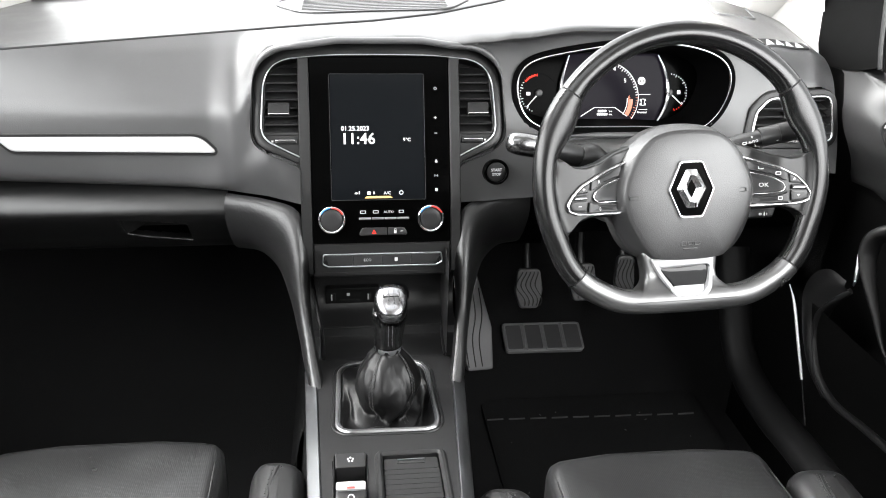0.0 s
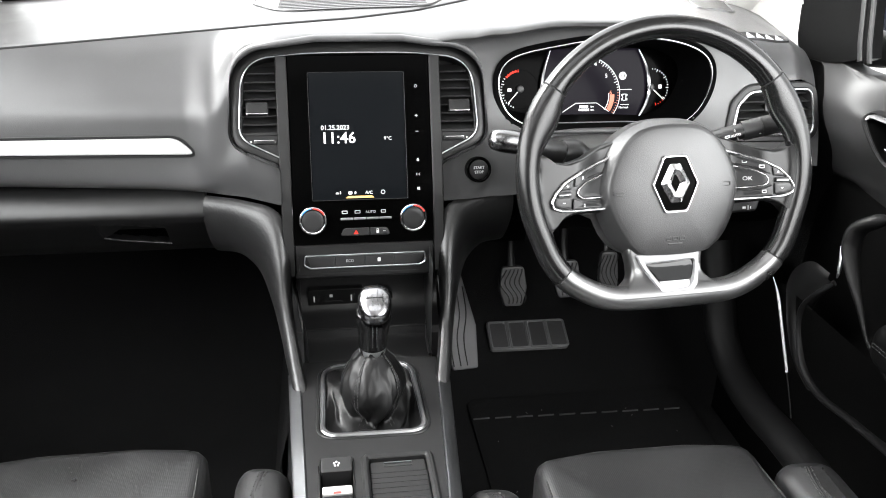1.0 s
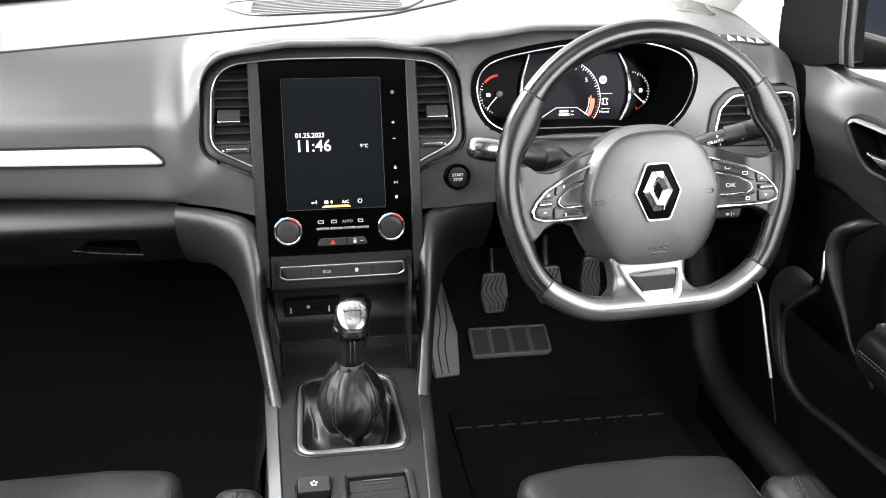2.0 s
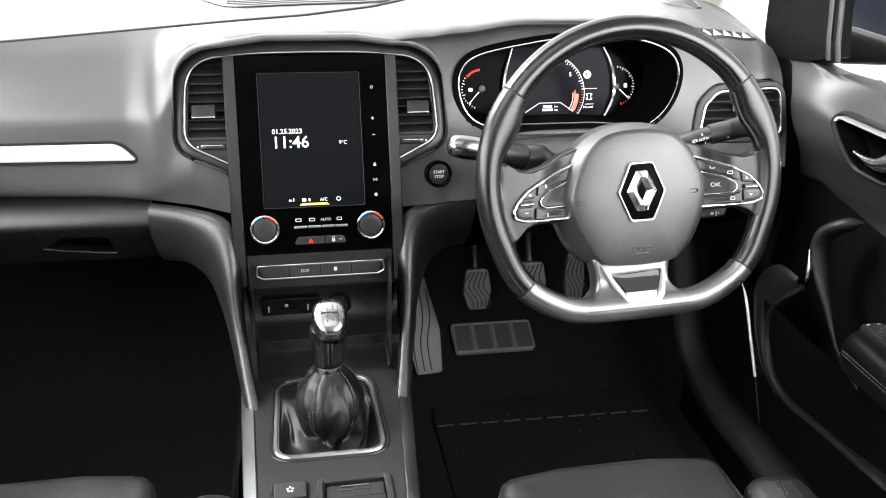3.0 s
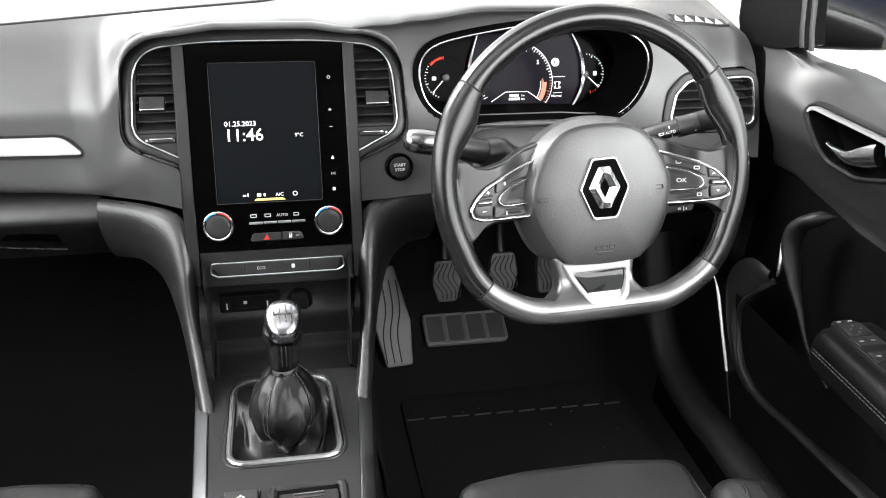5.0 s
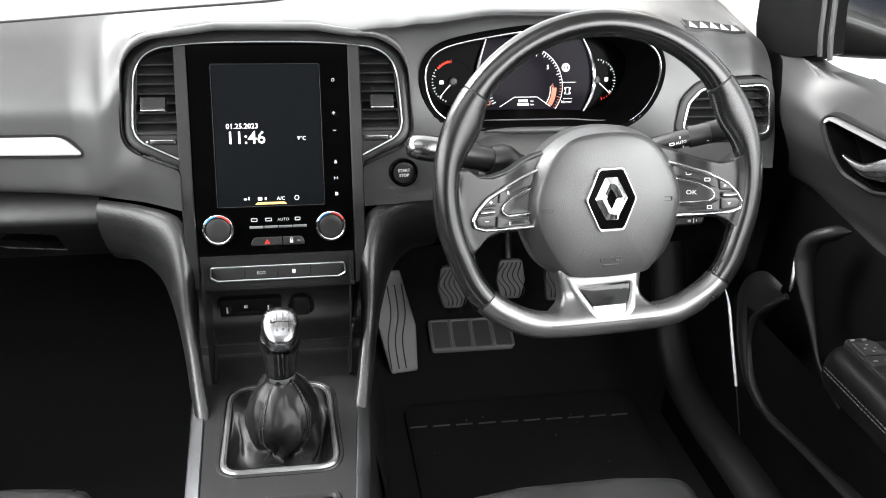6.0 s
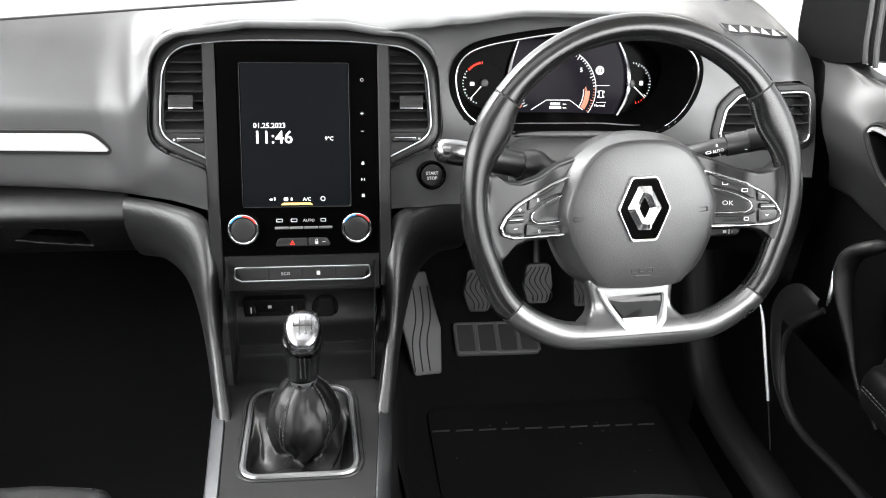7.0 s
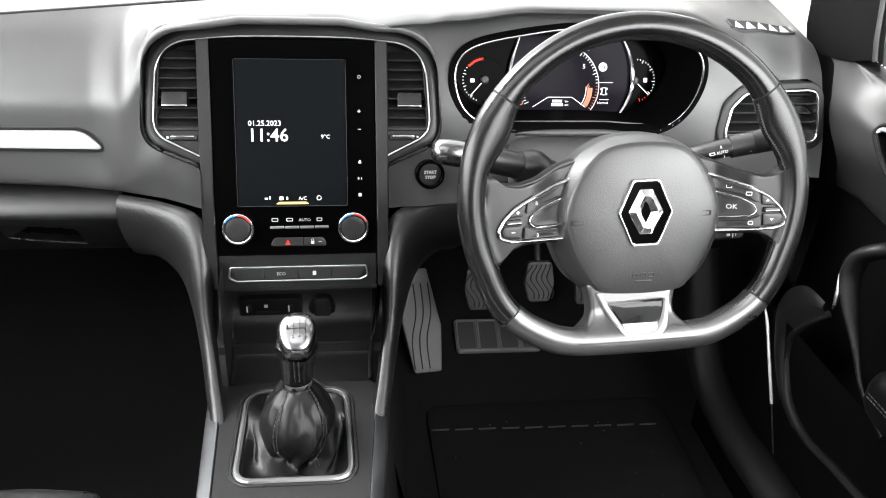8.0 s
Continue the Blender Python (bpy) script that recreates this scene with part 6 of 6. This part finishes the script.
def door(s):
    name = "door_2" if s > 0 else "door_1"
    e = thing(name, "black plastic inner door panel with armrest and map pocket" if s > 0 else "black plastic passenger door panel", "car door", (s * 0.72, 0.75, 0.1), kind="structure")
    ys = np.arange(0.10, 1.156, 0.006)
    grip_hole = fillet([(1.014, 0.637), (0.930, 0.638), (0.850, 0.639), (0.818, 0.604), (0.892, 0.577), (0.950, 0.577)], [0.008, 0.03, 0.012, 0.012, 0.03, 0.022])
    # one door skin in two colours: the lower one carries the shade
    for name_, zs, skin_, label_ in (("lower_panel", np.arange(0.09, 0.5161, 0.006), DOORLOW, "black plastic lower panel, its shade put into the colour"),
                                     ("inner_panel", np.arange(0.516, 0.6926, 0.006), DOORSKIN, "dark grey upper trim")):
        bm, rows = bmesh.new(), []
        for y in ys:
            row = []
            for z in zs:
                py, pz = float(y), float(z)
                top = float(np.interp(py, (0.60, 0.936, 1.019, 1.065, 1.090, 1.117, 1.150, 1.19), (0.645, 0.657, 0.672, 0.682, 0.690, 0.686, 0.680, 0.680)))
                pz = 0.09 + (pz - 0.09) * (top - 0.09) / 0.5986
                front = float(np.interp(pz, (0.09, 0.45, 0.56, 0.583, 0.636, 0.673, 0.684), (1.150, 1.125, 1.086, 1.083, 1.110, 1.156, 1.215)))
                py = 0.10 + (py - 0.10) * (front - 0.10) / 1.05
                if s > 0:
                    (c0, c1), d_ = nearest(grip_hole, py, pz)
                    if d_ < 0.0042:
                        py, pz = c0, c1
                row.append(bm.verts.new((door_x(py, pz, s), py, pz)))
            rows.append(row)
        for i in range(len(rows) - 1):
            for j in range(len(zs) - 1):
                quad = (rows[i][j], rows[i + 1][j], rows[i + 1][j + 1], rows[i][j + 1])
                c = sum((v.co for v in quad), Vector()) / 4
                if s > 0 and inside(grip_hole, c.y, c.z):
                    continue
                try:
                    bm.faces.new(quad)
                except ValueError:
                    pass
        lip = bmesh.ops.extrude_edge_only(bm, edges=[q for q in bm.edges if q.is_boundary])
        for v in lip["geom"]:
            if isinstance(v, bmesh.types.BMVert):
                v.co.x += s * 0.03
        part(name_, bm, skin_, e, label_, angle=60)
    if s < 0:
        return e
    # inner release handle in its dish
    hole = soften(resample(grip_hole, 120), 5)
    bowl = lambda d, depth: [(door_x(y, z, 1) + depth, y, z) for y, z in inset(hole, d)]
    b = bmesh.new()
    loft(b, [bowl(-0.0055, 0.003), bowl(-0.0050, -0.001), bowl(-0.0036, -0.0024), bowl(-0.0015, -0.0022), bowl(0.0, 0.0005), bowl(0.0015, 0.004)])
    part("dish_rim", b, DOORRIM, e, "dark grey rim round the handle dish")
    upper = [k for k in range(len(hole)) if hole[k][1] > 0.624]
    start = next(k for k in upper if (k - 1) % len(hole) not in upper)
    upper = [(start + k) % len(hole) for k in range(len(upper))]
    b = bmesh.new()
    loft(b, [[bowl(d, x)[k] for k in upper] for d, x in ((0.0010, 0.004), (0.0012, -0.0005), (0.0020, -0.0012), (0.0050, 0.0002), (0.0058, 0.0012), (0.0060, 0.008))], closed=False)
    part("dish_trim", b, material("handle_trim", (0.055, 0.055, 0.056), 0.4, spread=0.08, spec=0.5), e, "satin grey strip along the dish")
    c = np.mean(np.array(hole), axis=0)
    b = bmesh.new()
    rings = [bowl(0.001, 0.0025), bowl(0.003, 0.008), bowl(0.006, 0.020)]
    floor_ = inset(hole, 0.008)
    for k in (1.0, 0.85, 0.6, 0.3, 0.05):
        rings.append([(door_x(*c, 1) + 0.034 + 0.010 * (1 - k), *(c + (np.array(p) - c) * k)) for p in floor_])
    loft(b, rings, cap=(False, True))
    part("handle_dish", b, GLOSS, e, "gloss black handle dish")
    lv = curve([(0.724, 0.990, 0.606), (0.719, 0.969, 0.596), (0.716, 0.946, 0.594), (0.713, 0.916, 0.595), (0.712, 0.890, 0.605), (0.713, 0.866, 0.616)], 24)
    part("door_handle", sweep(lv, [(0.003 + 0.004 * smooth(4, 20, k), 0.002 + 0.012 * smooth(6, 22, k)) for k in range(24)], n=14), CHROME, e, "chrome release handle")
    # grab strip, armrest and switches
    gp = curve([(0.720, 0.914, 0.512), (0.708, 0.928, 0.504), (0.694, 0.946, 0.484), (0.688, 0.944, 0.455), (0.683, 0.918, 0.424), (0.679, 0.886, 0.395), (0.674, 0.845, 0.358), (0.672, 0.790, 0.334)], 40)
    part("grab_strip", sweep(gp, [(0.001 + 0.009 * smooth(-1, 6, k) - 0.0075 * smooth(10, 39, k), 0.002 + 0.014 * smooth(-1, 8, k) - 0.0145 * smooth(12, 36, k)) for k in range(40)], n=14, up=(1, 0, 0)), DOORRIM, e, "dark grab strip")
    clip = curve([(0.690, 0.968, 0.448), (0.685, 0.955, 0.434), (0.683, 0.950, 0.418), (0.684, 0.952, 0.405)], 14)
    part("clip", sweep(clip, [0.001 + 0.0022 * math.sin(math.pi * k / 13) for k in range(14)], n=8), SILVER, e, "small bright clip")
    arm = bmesh.new()
    section = curve([(0.748, 0.338), (0.690, 0.338), (0.671, 0.341), (0.6640, 0.352), (0.6625, 0.372), (0.6645, 0.385), (0.672, 0.3945), (0.686, 0.398), (0.715, 0.400), (0.748, 0.402)], 44)
    loops = []
    for y, k in ((0.8445, 0.30), (0.8435, 0.55), (0.840, 0.75), (0.833, 0.90), (0.822, 0.97), (0.80, 1.0), (0.70, 1.0), (0.55, 1.0), (0.30, 1.0)):
        loops.append([(0.722 + (x - 0.722) * k, y, 0.372 + (z - 0.372) * k) for x, z in section])
    loft(arm, loops, cap=(True, True))
    armrest = part("armrest", arm, ARMLEATHER, e, "black padded leather armrest", angle=70)
    for z in (0.3695, 0.3745):
        bb = bmesh.new()
        for k in range(76):
            y = 0.822 - k * 0.0066
            sweep([(0.6621, y, z), (0.6621, y - 0.0046, z)], 0.0006, n=5, bm=bb)
        part("stitching", bb, THREAD, armrest)
    SWP = Frame((0.706, 0.73, 0.4005), 90)
    swb = part("window_switches", plate(SWP, fillet(mm([(-19, 102), (-12, 108), (12, 108), (22, 98), (24, -90), (-21, -90)]), 0.005), -0.02, 0.003, 0.002), SATINBLACK, e, "black window switch panel")
    part("mirror_control", plate(SWP, rect(0.003, 0.084, 0.032, 0.028, 0.004), 0, 0.0045, 0.0012), BUTTON, swb)
    for u, v in ((-0.008, 0.1025), (0.008, 0.1025), (0.003, 0.091), (0.010, 0.084), (-0.004, 0.084), (0.003, 0.077)):
        part("icon", plate(SWP, rect(u, v, 0.0026 if v < 0.1 else 0.005, 0.0016, 0.0005, 2), 0.002, 0.0049, 0.0001), LEGEND, swb)
    for v in (0.058, 0.026):
        part("key", plate(SWP, rect(0.002, v, 0.036, 0.020, 0.003), 0, 0.0045, 0.0015), BUTTON, swb)
        for u in (-0.008, 0.008):
            part("icon", plate(SWP, rect(u, v, 0.006, 0.0024, 0.0005, 2), 0.004, 0.0049, 0.0001), LEGEND, swb)
    # pocket rim and carpeted lower part
    rim_l = curve([(0.690, 0.962, 0.391), (0.683, 0.990, 0.352), (0.678, 0.999, 0.318), (0.676, 0.990, 0.284), (0.672, 0.957, 0.245), (0.670, 0.905, 0.231), (0.669, 0.836, 0.241), (0.668, 0.769, 0.250), (0.668, 0.719, 0.259), (0.670, 0.600, 0.275)], 60)
    part("pocket_rim", sweep(rim_l, [(0.005, 0.002 + 0.005 * smooth(0, 12, k) + 0.006 * math.exp(-((k - 9) / 6) ** 2) + 0.008 * smooth(42, 58, k)) for k in range(60)], n=12, up=(1, 0, 0)), DOORRIM, e, "dark pocket rim")
    flange = bmesh.new()
    Lf = curve([(0.689, 0.976, 0.400), (0.684, 1.013, 0.402), (0.678, 1.041, 0.380), (0.674, 1.050, 0.348), (0.672, 1.040, 0.319), (0.671, 1.020, 0.280), (0.671, 0.986, 0.240), (0.672, 0.941, 0.219)], 30)
    Rf = curve([(0.690, 0.962, 0.388), (0.688, 0.982, 0.360), (0.683, 0.999, 0.322), (0.678, 0.987, 0.280), (0.676, 0.959, 0.248), (0.674, 0.920, 0.229)], 30)
    loft(flange, [[Vector(p).lerp(Vector(q), t) + Vector((-0.006 * math.sin(math.pi * t), 0, 0)) for t in (0, 0.15, 0.35, 0.5, 0.65, 0.85, 1)] for p, q in zip(Lf, Rf)], closed=False)
    part("pocket_flange", flange, DOORRIM, e, "dark grey flange beside the pocket")
    # sail panel, window frame
    def sail_x(z):
        return 0.729 + 0.10 * max(0, z - 0.72)

    outline = ((1.228, 0.676), (1.240, 0.70), (1.247, 0.735), (1.275, 0.85), (1.18, 0.98), (1.140, 0.90), (1.096, 0.757), (1.0735, 0.697), (1.084, 0.692), (1.117, 0.682), (1.151, 0.675), (1.19, 0.673))
    sail = bmesh.new()
    loft(sail, [[(sail_x(z) + dx, y, z) for y, z in outline] for dx in (-0.006, 0.03)], cap=(True, True))
    part("sail_panel", sail, DOORLOW, e, "black mirror corner cover")
    for y0, w, m_, dx in ((1.0690, 0.0056, TRIMGREY, -0.0045), (1.0582, 0.0056, DOORLOW, -0.0028), (1.0485, 0.0040, TRIMGREY, -0.0045)):
        part("window_channel", sweep([(sail_x(z) + dx, y0 + 0.36 * (z - 0.69), z) for z in (0.694, 0.72, 0.757, 0.85, 0.98)], [(w, 0.0022)] * 5, n=12, up=(1, 0, 0), power=0.45), m_, e)
    part("belt_seal", sweep([(0.789, 1.04, 0.668), (0.789, 0.93, 0.650), (0.789, 0.1, 0.636)], 0.005, n=8), SATINBLACK, e)
    return e


door(1)
door(-1)
sill = thing("sill_trim", "black sill trim with a bright strip", "sill trim", (0.66, 1.0, 0.05))
kick_line = curve([(0.650, 1.25, 0.33), (0.650, 1.205, 0.245), (0.651, 1.172, 0.182), (0.653, 1.112, 0.138), (0.655, 1.02, 0.122), (0.656, 0.93, 0.124), (0.656, 0.75, 0.122), (0.656, 0.50, 0.120)], 48)
part("kick_panel", sweep(kick_line, [(0.026, 0.030)] * 48, n=20, up=(1, 0, 0)), SILLSKIN, sill, "rounded sill moulding")
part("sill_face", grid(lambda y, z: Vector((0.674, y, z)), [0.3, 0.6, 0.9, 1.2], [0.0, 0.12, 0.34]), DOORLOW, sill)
ss = curve([(0.664, 1.075, 0.345), (0.667, 1.055, 0.320), (0.669, 1.030, 0.275), (0.673, 0.998, 0.212)], 20)
part("bright_strip", sweep(ss, [0.0008 + 0.0018 * smooth(0, 8, k) for k in range(20)], n=8, up=(0, 1, 0)), SILLMETAL, sill, "bright metal strip")
part("seal_line", sweep([ss[-1], (0.672, 0.960, 0.150)], 0.0012, n=6), PLASTIC, sill)
kick = part("kick_board", grid(lambda y, z: Vector((0.775, y, z)), [1.0, 1.75], [-0.02, 0.655]), CARPET)
tagged(kick, "black carpeted side of the footwell", "interior trim", kind="structure")
kick2 = part("kick_board", grid(lambda y, z: Vector((-0.775, y, z)), [1.0, 1.75], [-0.02, 0.70]), CARPET)
tagged(kick2, "black carpeted side of the footwell", "interior trim", kind="structure")

# ---- shell of the car: roof, pillars, glass ----
roof_z = lambda x, y: 1.20 - 0.14 * x * x - 0.05 * (y - 0.1) ** 2
# the roof opening and its pane are unseen, added for light from above
roof = part("ceiling", grid(lambda x, y: Vector((x, y, roof_z(x, y))), [float(v) for v in np.linspace(-0.64, 0.64, 17)], [float(v) for v in np.linspace(-1.5, 1.0, 26)], keep=lambda x, y: not (abs(x) < 0.32 and 0.30 < y < 0.70)), PALE)
tagged(roof, "pale grey cloth headlining round an added roof opening", "ceiling", kind="structure")
pane = part("window_roof_added", grid(lambda x, y: Vector((x, y, roof_z(x, y) + 0.012)), [float(v) for v in np.linspace(-0.42, 0.42, 9)], [float(v) for v in np.linspace(0.20, 0.80, 9)]), GLASS)
pane.visible_shadow = False
tagged(pane, "unseen glass roof panel added to let in light from above", "window", kind="structure")
for s in (-1, 1):
    p_ = part("pillar", sweep(curve([(s * 0.735, 1.50, 0.62), (s * 0.735, 1.42, 0.76), (s * 0.70, 1.22, 0.98), (s * 0.62, 0.95, 1.16)], 16), [(0.085, 0.11)] * 16, n=16, up=(s, 0, 0)), PALE)
    tagged(p_, "pale grey windscreen pillar trim", "pillar", kind="structure")
    foot_ = part("pillar_foot", grid(lambda y, z: Vector((s * (0.738 - 0.085 * smooth(1.25, 1.46, y) - 0.25 * max(0, z - 0.70)), y, z)), [1.246 + 0.02 * k for k in range(26)], [0.60, 0.66, 0.70, 0.76, 0.84, 0.95]), PALE)
    tagged(foot_, "pale grey lower pillar trim", "pillar", kind="structure")
    for y in (0.0, -1.1):
        b_ = part("pillar", sweep([(s * 0.76, y, 0.66), (s * 0.72, y - 0.03, 0.95), (s * 0.60, y - 0.06, 1.17)], [(0.05, 0.03)] * 3, n=12, up=(s, 0, 0)), PALE)
        tagged(b_, "pale grey door pillar trim", "pillar", kind="structure")
    w_ = part("wall_side", grid(lambda y, z: Vector((s * 0.80, y, z)), [-1.5, 1.95], [-0.03, 0.635]), CARPET)
    tagged(w_, "plain dark side of the cabin", "wall", kind="structure")
    g_ = part("window_side", grid(lambda y, t: Vector((s * (0.80 - 0.17 * t), y, 0.63 + 0.51 * t)), [-0.02, 0.5, 1.14], [0, 1]), GLASS)
    g_.visible_shadow = False
    q_ = part("window_tinted", grid(lambda y, t: Vector((s * (0.80 - 0.17 * t), y, 0.63 + 0.53 * t)), [-1.5, -0.02], [0, 1]), TINT)
    tagged(q_, "unseen rear side window, tint added to dim the light", "window", kind="structure")
    tagged(g_, "clear side window glass", "window", kind="structure")
# unseen dark sheet that keeps rear light and reflections off the dashboard
back = part("wall_rear_blocker", grid(lambda x, z: Vector((x, -1.0, z)), [-0.8, 0.8], [0.0, 1.22]), CARPET)
tagged(back, "unseen dark wall added to block light from the rear", "wall", kind="structure")
lowback = part("wall_front", grid(lambda x, z: Vector((x, 1.72, z)), [-0.8, 0.8], [0.3, 0.72]), CARPET)
tagged(lowback, "plain dark bulkhead behind the dashboard", "wall", kind="structure")
wind = part("windscreen", grid(lambda x, t: Vector((x * (1 - 0.15 * t), 1.95 - 0.95 * t, 0.72 + 0.45 * t)), [-0.74, 0, 0.74], [0, 1]), GLASS)
wind.visible_shadow = False
tagged(wind, "clear windscreen glass", "window", kind="structure")

# ---- outside ----
ground = part("ground", grid(lambda x, y: Vector((x, y, -0.35)), [-400, -5, 5, 400], [-400, -5, 5, 400]), material("pale_concrete", (0.42, 0.42, 0.41), 0.9, grain=0.4, size=60))
tagged(ground, "pale concrete yard", "ground", kind="structure")
mirror = thing("door_mirror", "dark blue door mirror on a grey foot outside the window", "wing mirror", (0.95, 1.3, 0.62))
MF = Frame((1.130, 1.270, 0.745), -4, yaw=-14)
mp = soften(resample(fillet(mm([(-95, -86), (75, -88), (105, 0), (85, 78), (-70, 84), (-105, 20)]), 0.03), 80), 6)
shell_ = part("housing", dome(MF, mp, [(0.3, -0.10), (0.75, -0.085), (0.95, -0.05), (1.0, -0.01), (1.0, 0.0), (0.95, 0.004)]), NAVY, mirror, "glossy dark blue housing")
part("housing_rim", ring(MF, mp, inset(mp, 0.008), -0.004, 0.009, 0.003), TRIMGREY, shell_, "grey housing rim")
part("mirror_glass", plate(MF, inset(mp, 0.010), 0.0, 0.006, 0.001), material("mirror", (0.12, 0.14, 0.2), 0.03, metal=1.0, spread=0.02), shell_, "dimmed blue mirror glass")
foot_run = bmesh.new()
loft(foot_run, [[(0.95 + c * 0.014 + dx, y, zm + q * h) for c, q in [(math.copysign(abs(math.cos(k * math.pi / 12)) ** 0.6, math.cos(k * math.pi / 12)), math.copysign(abs(math.sin(k * math.pi / 12)) ** 0.6, math.sin(k * math.pi / 12))) for k in range(24)]]
                for y, zm, h, dx in ((1.46, 0.648, 0.042, -0.07), (1.40, 0.649, 0.038, -0.03), (1.34, 0.650, 0.032, 0.0), (1.28, 0.653, 0.023, 0.02), (1.235, 0.656, 0.015, 0.03), (1.226, 0.656, 0.010, 0.03))], cap=(True, True))
part("foot", foot_run, DOORSKIN, mirror, "grey mirror foot")
part("stem", sweep([(1.02, 1.255, 0.652), (1.07, 1.27, 0.665), (1.10, 1.30, 0.69)], [(0.03, 0.016)] * 3, n=14), PANELGREY, mirror)


def parked_van(at):
    """The dark blue van that stands across the yard."""
    e = thing("parked_van", "dark blue parked van standing across the yard", "van", at)
    ox, oy, oz = at
    body, loops = bmesh.new(), []
    for y, w, low_, top in ((-2.6, 0.86, 0.30, 2.10), (-2.5, 0.94, 0.16, 2.20), (-0.5, 0.98, 0.12, 2.26), (0.9, 0.97, 0.12, 2.22), (1.5, 0.95, 0.12, 1.62), (1.75, 0.93, 0.12, 1.18), (2.4, 0.86, 0.30, 1.00), (2.6, 0.70, 0.42, 0.85)):
        sec_ = soften(resample(fillet([(-w, low_), (w, low_), (w + 0.02, 0.9 * min(1, top / 1.2)), (w - 0.10, top), (-w + 0.10, top), (-w - 0.02, 0.9 * min(1, top / 1.2))], 0.10), 60), 3)
        loops.append([(ox + u, oy + y, oz + z) for u, z in sec_])
    loft(body, loops, cap=(True, True))
    part("body", body, NAVY, e)
    for s in (-1, 1):
        sf = Frame((ox + s * 0.975, oy + 0.75, oz + 1.55), 4 * s, yaw=s * 90)
        part("side_window", plate(sf, rect(0, 0, 0.80, 0.55, 0.08), -0.05, 0.012, 0.004), GLOSS, e, "dark side window")
    part("windscreen", plate(Frame((ox, oy + 1.36, oz + 1.86), -32, yaw=180), rect(0, 0, 1.60, 0.62, 0.10), -0.03, 0.05, 0.01), GLOSS, e, "dark windscreen")
    for y in (-1.65, 1.65):
        for s in (-1, 1):
            wf = Frame((ox + s * 0.86, oy + y, oz + 0.34), 0, yaw=s * 90)
            tyre = part("wheel", ring(wf, circle(0, 0, 0.34, 40), circle(0, 0, 0.22, 40), -0.11, 0.12, 0.02), RUBBERDARK, e, "black tyre")
            part("rim", plate(wf, circle(0, 0, 0.222, 40), -0.05, 0.09, 0.02), SILVER, tyre)
    return e


parked_van((4.65, 5.1, -0.35))
